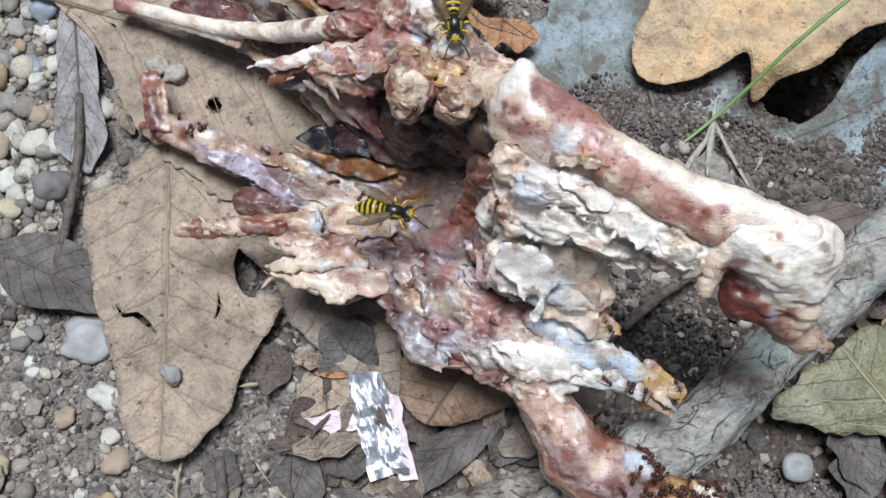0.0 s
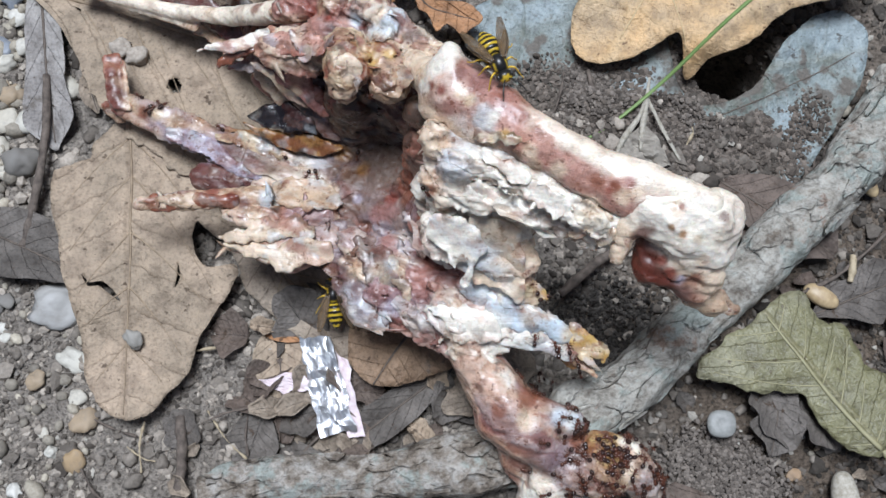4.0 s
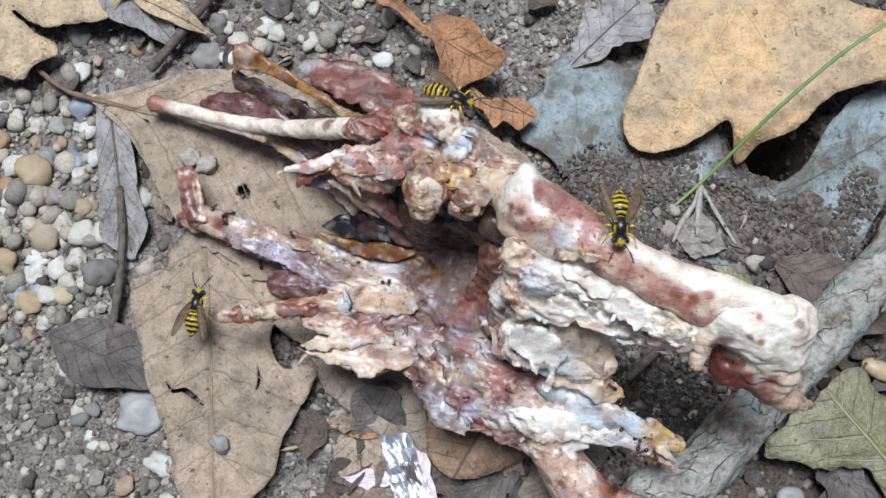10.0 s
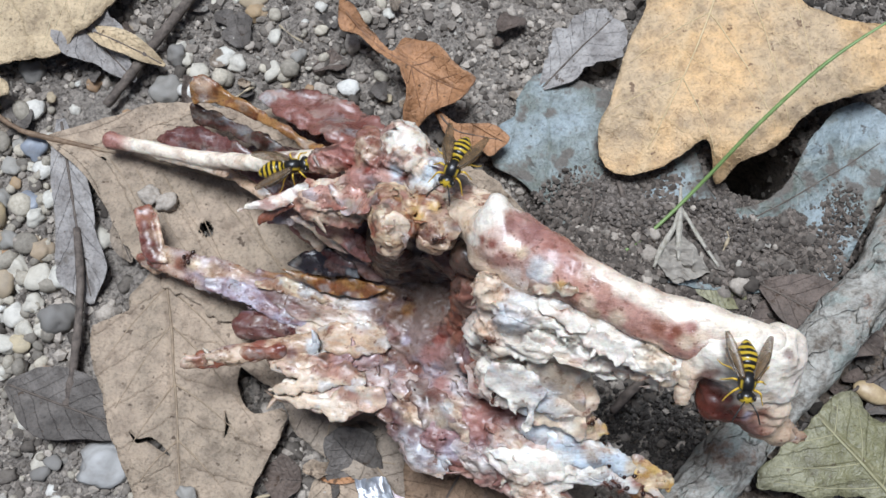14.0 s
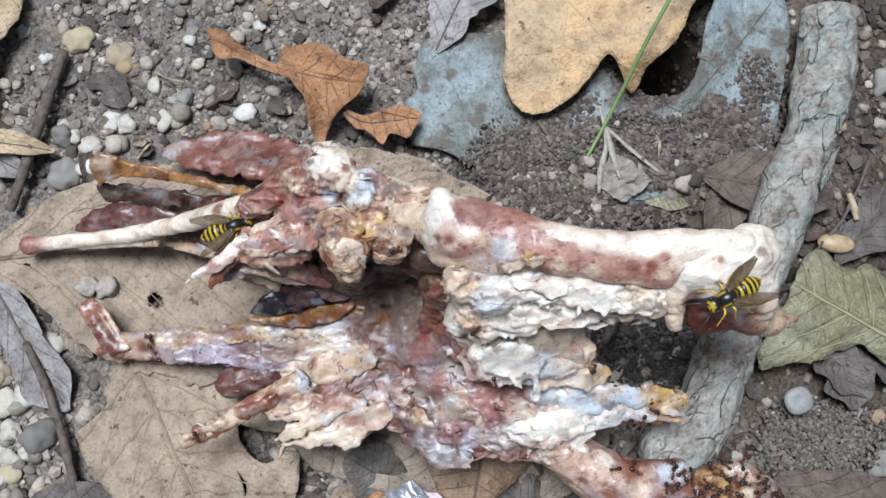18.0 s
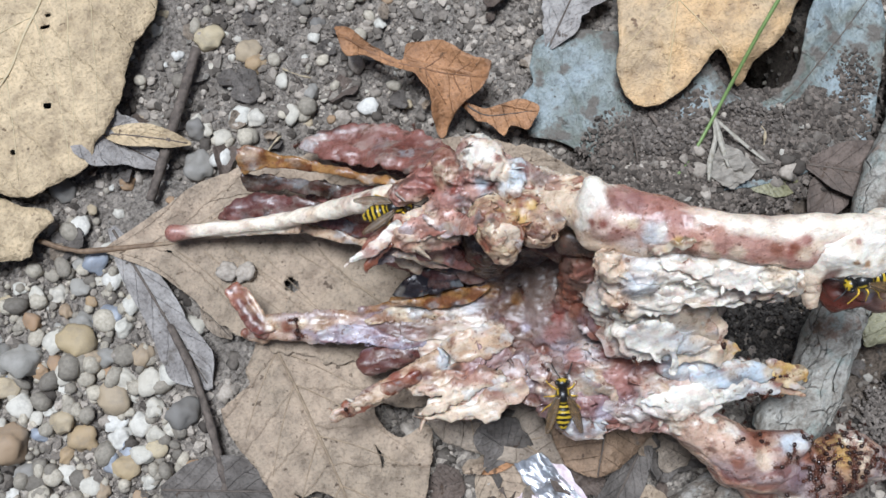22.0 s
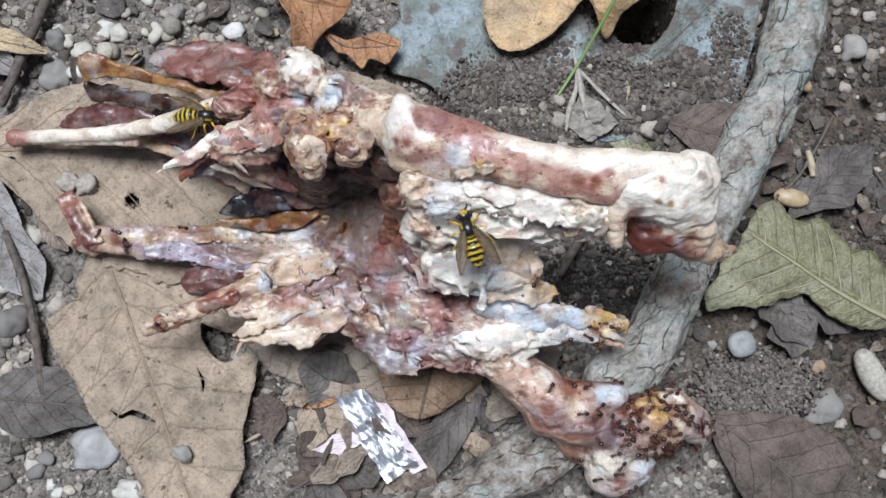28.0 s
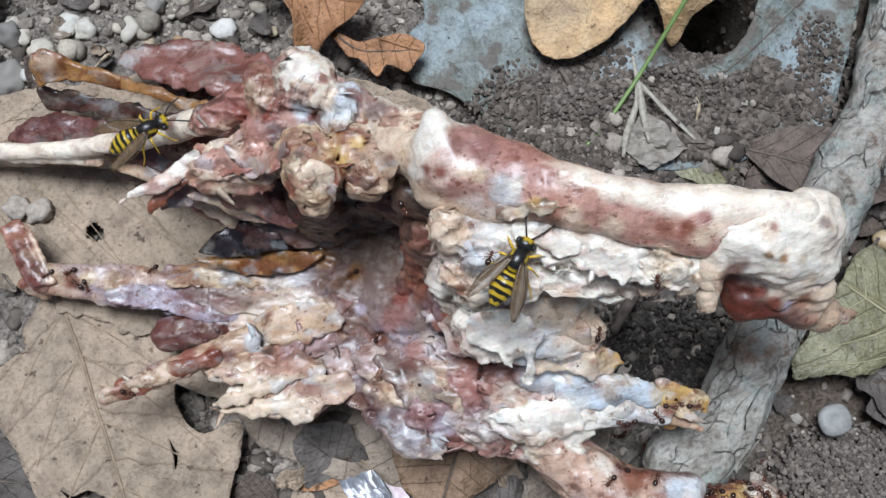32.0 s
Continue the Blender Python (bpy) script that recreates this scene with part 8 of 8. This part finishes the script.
def strip(points, n=40, fold=0.35):
    """A narrow folded blade through (x, y, z, half-width)."""
    c = spline(points, n)
    t = np.gradient(c[:, :3], axis=0)
    t /= np.linalg.norm(t, axis=1)[:, None]
    s = np.cross(t, (0, 0, 1.0))
    s /= np.linalg.norm(s, axis=1)[:, None]
    h = c[:, 3:]
    up = np.array((0, 0, 1.0))
    rows = [c[:, :3] - s * h + up * h * fold, c[:, :3] - up * 0.0, c[:, :3] + s * h + up * h * fold, c[:, :3] - up * 0.22]
    v = np.stack(rows, 1).reshape(-1, 3)
    f = [(i * 4 + a, i * 4 + (a + 1) % 4, i * 4 + 4 + (a + 1) % 4, i * 4 + 4 + a) for i in range(n - 1) for a in range(4)]
    return v, f + [(3, 2, 1, 0), tuple((n - 1) * 4 + a for a in range(4))]


v, f = strip([(44, 75, 3.5, 0.3), (52, 80, 5, 0.38), (62, 88, 9, 0.42), (74, 98, 19, 0.45), (88, 108, 27, 0.4), (104, 116, 33, 0.2)])
tagged(solid("grass_blade", mesh_of("grass_blade", v, f), GRASS), "single bright green grass blade leaning over the leaves", "grass")
husk = thing("straw_husk", "dry pale straw husk splayed on the soil", "husk")
for pts in ([(58.5, 89, 6.4, 0.25), (57.5, 83, 6.4, 0.6), (56.5, 77, 6, 0.7), (56, 72, 5.2, 0.3)], [(58, 86, 6.2, 0.2), (56, 80, 6.4, 0.5), (52.5, 75, 5.4, 0.7), (50.5, 71, 4.5, 0.3)], [(58, 84, 6, 0.3), (61, 77, 5.8, 0.45), (65, 70, 4.4, 0.3)]):
    v, f = strip(pts, 20)
    solid("straw", mesh_of("straw", v, f), HUSK, husk)
crumpled("sheath", [(50.5, 73, 4.6), (57, 78, 5.6), (63, 69, 4.4), (55, 66.5, 4.0)], GREY_HUSK, husk, 0.8, 4.0, 18, 14)
BROWN_SOIL = crumb_material("brown soil crumbs", (0.06, 0.05, 0.042), (0.24, 0.20, 0.168))
n = 26000
xy = patch(62, 79, 34, 17, n, -4)
xy = xy[((xy[:, 0] - 79) / 11) ** 2 + ((xy[:, 1] - 95.5) / 10) ** 2 > 1]
top = np.maximum(ground_z(xy[:, 0], xy[:, 1]), 1.4 + wob(np.c_[xy, xy[:, 0] * 0], 8))
grains("brown_soil", "loose brown soil crumbs spread over the buried leaf", xy, np.clip(rng.lognormal(-1.15, 0.45, len(xy)), 0.16, 1.0), BROWN_SOIL, 0.3, 0.75, top, seed=91)
SEED = plain_material("tan seed coat", (0.33, 0.23, 0.13), (0.50, 0.38, 0.22), 1.6, 0.45, relief=0.15)


def seed(x, y, r, long, turn, label, mat=SEED):
    v, f = ICO3
    v = v * (long, r, r * 0.8) * (1 + 0.06 * wob(v * 3 + x, 2.0)[:, None]) - np.array((0, 0, 1)) * 0.25 * np.exp(-(v[:, 1:2] / 0.25) ** 2) * (v[:, 2:3] > 0)
    ob = solid("seed", mesh_of("seed", v, f), mat)
    ob.matrix_basis = pose(x * MM, y * MM, (float(ground_z(np.array(x), np.array(y))) + r + 1.2) * MM, 0, 0, turn)
    tagged(ob, label, "seed")


seed(95.5, 40, 2.2, 4.2, -30, "smooth tan seed among dark leaves")
seed(98, -4, 3.0, 6.5, 95, "pale yellow wrinkled seed husk on the soil", HUSK)
seed(108, 66, 1.8, 3.6, -60, "tan seed beside the branch")
seed(-75, 109, 1.6, 3.0, 40, "pale seed beside the leaf edge", HUSK)
leaf((-78, 140, 2.5), -30, YELLOW_LEAF, "small twisted yellowish leaf bit on the gravel", 22, (0.5, 2, 3, 3, 2, 0.4), (0.5, 2.5, 3, 2.5, 2, 0.4), arch=1.5, cup=6, wave=1.0, seed=71.0)
leaf((-71, 92, 1.0), -70, GREYTAN_LEAF, "pale grey curled leaf shard", 11, (0.5, 2, 2.5, 2, 0.3), (0.5, 2, 2.5, 2, 0.3), arch=1, cup=5, wave=0.6, seed=73.0)
leaf((-27, 31, 2.0), -5, RUST_LEAF, "small orange-brown leaf chip", 10, (0.5, 1.6, 2, 1.4, 0.3), (0.5, 1.5, 1.8, 1.4, 0.3), arch=0.5, cup=2, wave=0.4, seed=75.0)
leaf((-24, 34, 0.8), -85, TAN_LEAF, "pale beige leaf scrap by the foil", 18, (1, 5, 6, 5, 1), (1, 5, 6, 4, 1), arch=0.8, cup=2, wave=0.8, seed=77.0)

# ---- wasps ----
def gloss_tone(name, rough=0.3, bumpmm=0.05):
    m, nt, b = material(name, rough, 0.5)
    a = nt.nodes.new("ShaderNodeVertexColor")
    a.layer_name = "tone"
    f = noise_node(nt, coords(nt), 0.35, 3)
    nt.links.new(mix(nt, 0.4, a.outputs[0], ramp(nt, f, [(0.3, (0.6, 0.6, 0.6)), (0.7, (1.15, 1.15, 1.15))]), "MULTIPLY"), b.inputs["Base Color"])
    bump(nt, b, f, bumpmm, 0.5)
    return m


def wing_material():
    m, nt, b = material("amber wing membrane", 0.28, 0.5)
    f = noise_node(nt, coords(nt), 1.4, 3)
    nt.links.new(ramp(nt, f, [(0.35, (0.10, 0.06, 0.028)), (0.65, (0.20, 0.125, 0.06))]), b.inputs["Base Color"])
    b.inputs["Alpha"].default_value = 0.5
    return m


SHELL, WING = gloss_tone("wasp shell"), wing_material()
YELLOW, BLACK = np.array((0.52, 0.35, 0.028)), np.array((0.012, 0.011, 0.010))
LEG = plain_material("wasp leg", (0.55, 0.33, 0.03), (0.75, 0.50, 0.06), 0.8, 0.4, relief=0)
FEELER = plain_material("wasp feeler", (0.010, 0.009, 0.008), (0.03, 0.026, 0.022), 0.6, 0.4, relief=0)


def blob(scale, at, shape=ICO3):
    return shape[0] * scale + np.array(at), shape[1]


def tinted(name, v, f, tones, mat, parent):
    me = mesh_of(name, v, f)
    colour_of(me, tones)
    return solid(name, me, mat, parent)


def build_wasp():
    w = thing("wasp", "black and yellow striped wasp feeding on the carcass", "wasp", "wasps")
    v, f = blob((1.35, 1.75, 1.35), (4.9, 0, 0.1))
    face = (v[:, 0] > 5.75) | ((np.abs(v[:, 1]) > 1.2) & (v[:, 0] < 4.4)) | ((np.abs(v[:, 1]) < 0.55) & (v[:, 0] > 5.25))
    tinted("head", v, f, np.where(face[:, None], YELLOW, BLACK), SHELL, w)
    for s in (-1, 1):
        v, f = blob((0.75, 0.45, 0.85), (5.0, s * 1.42, 0.25), ICO2)
        tinted("eye", v, f, np.tile(BLACK * 2, (len(v), 1)), SHELL, w)
        v, f = tube([(5.9, s * 0.4, 0.6, 0.17), (6.9, s * 1.1, 1.3, 0.14), (8.3, s * 1.9, 1.2, 0.17), (9.9, s * 2.6, 0.3, 0.13)], 16, 7)
        solid("feeler", mesh_of("feeler", v, f), FEELER, w)
    v, f = blob((2.3, 1.85, 1.75), (1.9, 0, 0.3))
    shoulder = ((np.abs(v[:, 1]) > 1.15) & (v[:, 0] > 2.3) & (v[:, 2] > 0.5) & (np.abs(v[:, 1]) < 1.45)) | ((v[:, 0] < 0.25) & (np.abs(v[:, 1]) < 0.9) & (v[:, 2] > 0.6))
    tinted("thorax", v, f, np.where(shoulder[:, None], YELLOW, BLACK), SHELL, w)
    n, k = 64, 26
    u = np.linspace(0, 1, n)
    x = 0.1 - 6.7 * u
    r = 2.35 * np.maximum(np.sin(np.pi * np.clip(u, 0, 1) ** 0.72), 0) ** 0.62 * (1 - 0.25 * u) + 0.12
    r = r * (1 + 0.05 * np.abs(np.sin(u * 6.0 * np.pi)))
    a = np.arange(k) / k * 2 * np.pi
    v = np.stack([np.repeat(x, k), (r[:, None] * np.cos(a)).ravel(), (r[:, None] * np.sin(a) * 0.9).ravel() - 0.1 - 1.1 * np.repeat(u, k) ** 2], -1)
    f = [(i * k + j, i * k + (j + 1) % k, (i + 1) * k + (j + 1) % k, (i + 1) * k + j) for i in range(n - 1) for j in range(k)]
    band = (np.repeat(u, k) * 5.2 + 0.1) % 1.0
    ang = np.tile(np.cos(a), n)
    mid = 0.56 + 0.14 * np.exp(-(ang / 0.18) ** 2) - 0.10 * np.exp(-((np.abs(ang) - 0.55) / 0.2) ** 2)
    tinted("abdomen", v, f, np.where((band > mid)[:, None], YELLOW, BLACK), SHELL, w)
    for s in (-1, 1):
        for ln, wd, turn, z in ((9.6, 1.15, 13, 1.7), (6.6, 0.9, 18, 1.45)):
            g, h = np.meshgrid(np.linspace(0, 1, 14), np.linspace(-1, 1, 5), indexing="ij")
            half = wd * (0.25 + 0.75 * np.sin(np.pi * np.clip(g * 0.93 + 0.05, 0, 1)) ** 0.8)
            px, py = -ln * g, s * (0.9 * g + h * half)
            c, q = math.cos(radians(s * turn)), math.sin(radians(s * turn))
            v = np.stack([1.9 + px * c + py * q, s * 1.25 - px * q * 1.0 * 1 + py * c, z - 0.9 * g + 0.25 * h * h], -1).reshape(-1, 3)
            i = np.arange(70).reshape(14, 5)
            fs = np.stack([i[:-1, :-1], i[1:, :-1], i[1:, 1:], i[:-1, 1:]], -1).reshape(-1, 4).tolist()
            ob = solid("wing", mesh_of("wing", v, fs), WING, w)
            m = ob.modifiers.new("thickness", "SOLIDIFY")
            m.thickness = 0.00005
            if ln > 9:
                rib, fr = tube([(1.9, s * 1.25, z + 0.05, 0.1), tuple(v[7 * 5 + 2 + 2 * 1]) + (0.08,), tuple(v[13 * 5 + 2]) + (0.05,)], 12, 5)
                solid("wing_vein", mesh_of("wing_vein", rib, fr), FEELER, ob)
        for x0, dx, ln in ((3.0, 2.2, 3.4), (1.9, -0.3, 4.0), (1.0, -2.6, 4.8)):
            v, f = tube([(x0, s * 0.9, -0.8, 0.3), (x0 + dx * 0.45, s * (1.1 + ln * 0.38), 0.5, 0.22), (x0 + dx * 0.85, s * (1.0 + ln * 0.68), -1.4, 0.14), (x0 + dx * 1.25, s * (1.0 + ln * 0.85), -2.5, 0.09)], 14, 6)
            solid("leg", mesh_of("leg", v, f), LEG, w)
    return w


first_wasp = build_wasp()
first_wasp.scale = (0.84, 0.84, 0.84)
WASPS = [first_wasp] + [copy_thing(first_wasp, Matrix()) for _ in range(3)]

# ---- ants ----
ANT = plain_material("red-brown ant", (0.045, 0.014, 0.008), (0.13, 0.042, 0.02), 0.5, 0.28, relief=0.02)
ANT_DARK = plain_material("dark ant abdomen", (0.012, 0.007, 0.006), (0.045, 0.018, 0.012), 0.5, 0.2, relief=0.02)


def build_ant():
    ant = thing("ant", "small red-brown ant crawling over the carcass", "ant", "ants")
    for name, scale, at, mat in (("head", (0.62, 0.56, 0.48), (1.45, 0, 0.55), ANT), ("thorax", (0.78, 0.38, 0.38), (0.45, 0, 0.6), ANT), ("abdomen", (0.9, 0.74, 0.66), (-1.15, 0, 0.6), ANT_DARK)):
        v, f = blob(scale, at, ICO2)
        solid(name, mesh_of(name, v, f), mat, ant)
    for s in (-1, 1):
        v, f = tube([(1.8, s * 0.2, 0.7, 0.06), (2.2, s * 0.75, 0.9, 0.06), (2.9, s * 0.9, 0.5, 0.05)], 6, 4)
        solid("feeler", mesh_of("feeler", v, f), ANT, ant)
        for x0, dx in ((0.8, 0.9), (0.5, 0.0), (0.2, -1.0)):
            v, f = tube([(x0, s * 0.2, 0.5, 0.09), (x0 + dx * 0.6, s * 0.9, 0.95, 0.075), (x0 + dx * 1.3, s * 1.6, 0.02, 0.05)], 6, 4)
            solid("leg", mesh_of("leg", v, f), ANT, ant)
    return ant


def seat(x, y, turn, scale=1.0):
    """A pose that stands on the carcass or soil at x, y and heads to turn (degrees)."""
    z, n = on_body(x, y)
    n = Vector((n.x * 0.7, n.y * 0.7, max(n.z, 0.35))).normalized()
    a = radians(turn)
    fwd = Vector((math.cos(a), math.sin(a), 0))
    fwd = (fwd - n * fwd.dot(n)).normalized()
    m = Matrix((fwd, n.cross(fwd), n)).transposed().to_4x4()
    m.translation = Vector((x, y, z + 0.02)) * MM
    return m


first_ant = build_ant()
first_ant.scale = (0.62, 0.62, 0.62)
ANTS = []
crowd = random.Random(77)


def ant_at(x, y, turn):
    m = seat(x, y, turn)
    if ANTS:
        ob = copy_thing(first_ant, m)
    else:
        ob = first_ant
        ob.matrix_basis = m @ Matrix.Diagonal((0.62, 0.62, 0.62, 1))
    ANTS.append((ob, x, y, turn))


LEGLINE = spline([(28, 27), (33, 19), (38, 11), (44, 4), (46, -4)], 40)
JOINT = spline([(40, 8), (48, 6), (54, 2), (58, -2)], 40)
for k in range(92):
    p = LEGLINE[min(39, int(crowd.betavariate(1.7, 1.0) * 40))]
    ant_at(p[0] + crowd.gauss(0, 3.6), p[1] + crowd.gauss(0, 3.4), crowd.uniform(0, 360))
for k in range(58):
    p = JOINT[crowd.randrange(40)]
    ant_at(p[0] + crowd.gauss(0, 2.6), p[1] + crowd.gauss(0, 2.8), crowd.uniform(0, 360))
for x, y, n, sx, sy in ((-52, 78, 8, 5, 3), (-40, 73, 5, 6, 3), (-20, 66, 6, 10, 5), (28, 35, 6, 5, 4), (34, -3, 14, 5, 4), (36, 24, 8, 5, 4), (-20, 109, 9, 12, 5), (0, 48, 4, 8, 5), (-48, 56, 2, 2, 2)):
    for k in range(n):
        ant_at(x + crowd.gauss(0, sx), y + crowd.gauss(0, sy), crowd.uniform(0, 360))

# ---- motion: seconds, millimetres, heading in degrees ----
BONE_WASP = [
    (0, 1.5, 84.6, 52.5, -86),
    (2, 6.5, 84.2, 50.0, -67),
    (2.5, 8.4, 84.5, 52.0, -62),
    (4.5, 24.3, 63.7, 62.9, -71),
    (5, 26.3, 59.1, 63.5, -97),
    (6, 25.8, 57.8, 63.2, -109),
    (7, 25.6, 56.4, 62.2, -116),
    (8, 27.3, 59.7, 63.7, -98),
    (9, 28.0, 60.9, 63.8, -101),
    (10, 28.1, 62.1, 63.5, -94),
    (11, 32.0, 62.4, 62.0, -78),
    (12, 47.8, 54.3, 62.0, -27),
    (13, 51.5, 42.0, 65.1, -99),
    (13.5, 50.6, 41.3, 65.2, -100),
    (14, 49.8, 39.9, 64.3, -101),
    (14.5, 49.1, 39.6, 63.3, -109),
    (16.5, 50.5, 37.9, 60.8, -112),
    (17, 53.1, 39.7, 64.1, -136),
    (18, 51.0, 38.1, 60.5, -175),
    (19, 49.2, 38.5, 60.4, -184),
    (22, 52.4, 37.1, 55.8, -188),
    (23, 53.3, 37.5, 60.4, -153),
    (24, 51.8, 39.3, 63.6, -158),
    (25, 52.3, 38.0, 61.8, -142),
    (25.5, 52.7, 39.0, 63.5, -153),
    (26.3, 90.0, 60.0, 80.0, -153),
    (27.2, 230.0, 110.0, 30.0, -153),
    (27.6, 250.0, 130.0, 1.0, -153),
    (32, 251.0, 131.0, 1.0, -153),
]
RIB_WASP = [
    (0, -10.1, 53.8, 40.0, -10),
    (0.5, -3.8, 11.3, 12.0, 85),
    (1, -5.5, 20.0, 12.0, 73),
    (1.5, -0.4, 23.0, 9.0, 58),
    (2, 7.2, 22.0, 9.0, 67),
    (2.5, 1.0, 23.0, 10.0, 84),
    (4.5, -11.2, 38.3, 12.0, 99),
    (5, -9.5, 37.3, 24.7, 103),
    (6, -10.1, 37.5, 24.1, 102),
    (6.5, -8.7, 33.2, 12.0, 77),
    (7, -28.0, 33.1, 14.0, 70),
    (7.5, -44.6, 53.0, 25.0, 70),
    (8, -58.1, 63.7, 12.0, -24),
    (8.5, -54.6, 29.9, 15.0, 22),
    (9, -37.2, 38.8, 9.0, 29),
    (9.5, -40.6, 41.8, 9.0, 37),
    (10, -57.4, 57.0, 16.0, 78),
    (10.5, -61.7, 67.4, 22.0, 19),
    (11, -35.5, 67.1, 30.0, 71),
    (11.5, -31.7, 76.5, 36.0, 66),
    (12, -29.5, 82.0, 41.6, 37),
    (13, -27.6, 88.6, 37.0, 11),
    (13.5, -26.7, 88.7, 37.0, 12),
    (14, -26.6, 89.2, 37.0, 4),
    (14.5, -25.6, 89.2, 37.0, -3),
    (16.5, -25.5, 88.1, 37.0, -11),
    (17, -25.2, 86.7, 37.0, 1),
    (18, -25.2, 87.5, 37.0, -4),
    (19, -24.1, 87.9, 37.0, -15),
    (20, -24.0, 86.1, 37.0, -15),
    (21, -23.4, 88.2, 37.0, -1),
    (22, -23.0, 87.9, 37.2, -8),
    (23, -22.5, 88.5, 40.6, -11),
    (24, -23.5, 89.0, 39.3, -11),
    (25, -23.6, 89.4, 39.5, -13),
    (27.5, -24.1, 89.4, 39.2, -11),
    (28, -25.0, 89.7, 37.0, -20),
    (29, -25.8, 89.3, 37.0, -17),
    (30, -24.1, 89.9, 39.3, -11),
    (31, -28.5, 88.7, 37.0, 0),
    (32, -30.5, 91.0, 37.0, 10),
]
SPINE_WASP = [
    (0, -190.0, 260.0, 1.0, 25),
    (3.2, -189.0, 259.0, 1.0, 25),
    (3.9, -140.0, 190.0, 40.0, 25),
    (4.5, -49.9, 90.4, 34.0, 25),
    (5, -34.0, 90.5, 35.0, 16),
    (6, -27.4, 81.3, 42.1, -30),
    (7, -28.0, 79.7, 40.8, -22),
    (8, -28.0, 81.3, 41.8, -38),
    (9, -15.2, 92.4, 43.0, 10),
    (9.5, -10.9, 89.9, 49.1, -5),
    (10, -0.7, 90.7, 51.4, -24),
    (10.5, 8.1, 84.8, 54.0, -66),
    (11, 8.8, 78.8, 56.0, -99),
    (12, 8.4, 76.1, 55.9, -110),
    (13, 7.7, 76.5, 55.0, -118),
    (13.5, 7.4, 80.0, 58.0, -115),
    (14, 6.3, 80.8, 58.0, -117),
    (14.5, 5.3, 80.4, 58.0, -119),
    (16.5, -10.7, 69.7, 62.0, -116),
    (17, -23.0, 110.4, 75.0, -191),
    (17.5, -150.0, 205.0, 60.0, -191),
    (18.2, -260.0, 270.0, 20.0, -191),
    (18.6, -275.0, 285.0, 1.0, -191),
    (32, -276.0, 286.0, 1.0, -191),
]
HIP_WASP = [
    (0, -60.0, -160.0, 1.0, 33),
    (17.5, -61.0, -159.0, 1.0, 33),
    (18, -50.0, -110.0, 30.0, 33),
    (18.5, -30.0, -45.0, 30.0, 33),
    (19, -21.3, 30.7, 14.0, 33),
    (19.5, -10.4, 41.4, 16.0, -11),
    (20, -3.3, 37.7, 28.4, 18),
    (20.5, -1.9, 38.8, 29.1, 25),
    (21, -2.1, 39.2, 29.0, 30),
    (21.5, -2.5, 37.8, 28.9, 27),
    (22, -5.3, 38.1, 27.6, 68),
    (22.5, -8.7, 46.0, 27.9, 56),
    (23, -10.3, 60.5, 34.0, 2),
    (23.5, 13.1, 46.4, 48.4, 60),
    (24, 16.0, 52.0, 56.9, 9),
    (24.5, 17.3, 50.9, 56.5, -12),
    (25, 17.9, 51.0, 56.8, -15),
    (25.5, 19.9, 51.1, 57.7, -13),
    (27.5, 23.1, 43.7, 52.4, 107),
    (28, 17.0, 46.4, 53.1, 88),
    (28.5, 14.6, 49.8, 54.7, 85),
    (29, 15.3, 48.9, 54.0, 38),
    (29.5, 13.9, 48.6, 52.9, 44),
    (30, 14.8, 49.9, 55.0, 35),
    (31, 15.9, 50.8, 56.1, 38),
    (32, 16.6, 49.8, 55.9, 43),
]


def motions():
    for wasp, rows in zip(WASPS, (BONE_WASP, RIB_WASP, SPINE_WASP, HIP_WASP)):
        walk(wasp, [(t, pose(x * MM, y * MM, z * MM, 0, -4, turn)) for t, x, y, z, turn in rows])
    stroll = random.Random(5)
    for ob, x, y, turn in ANTS:
        rows = []
        for t in range(0, 33, 4):
            rows.append((t, seat(x, y, turn)))
            turn += stroll.uniform(-55, 55)
            step = stroll.choice((0.0, 0.3, 1.0, 2.2))
            x, y = x + step * math.cos(radians(turn)), y + step * math.sin(radians(turn))
        walk(ob, rows)


motions()
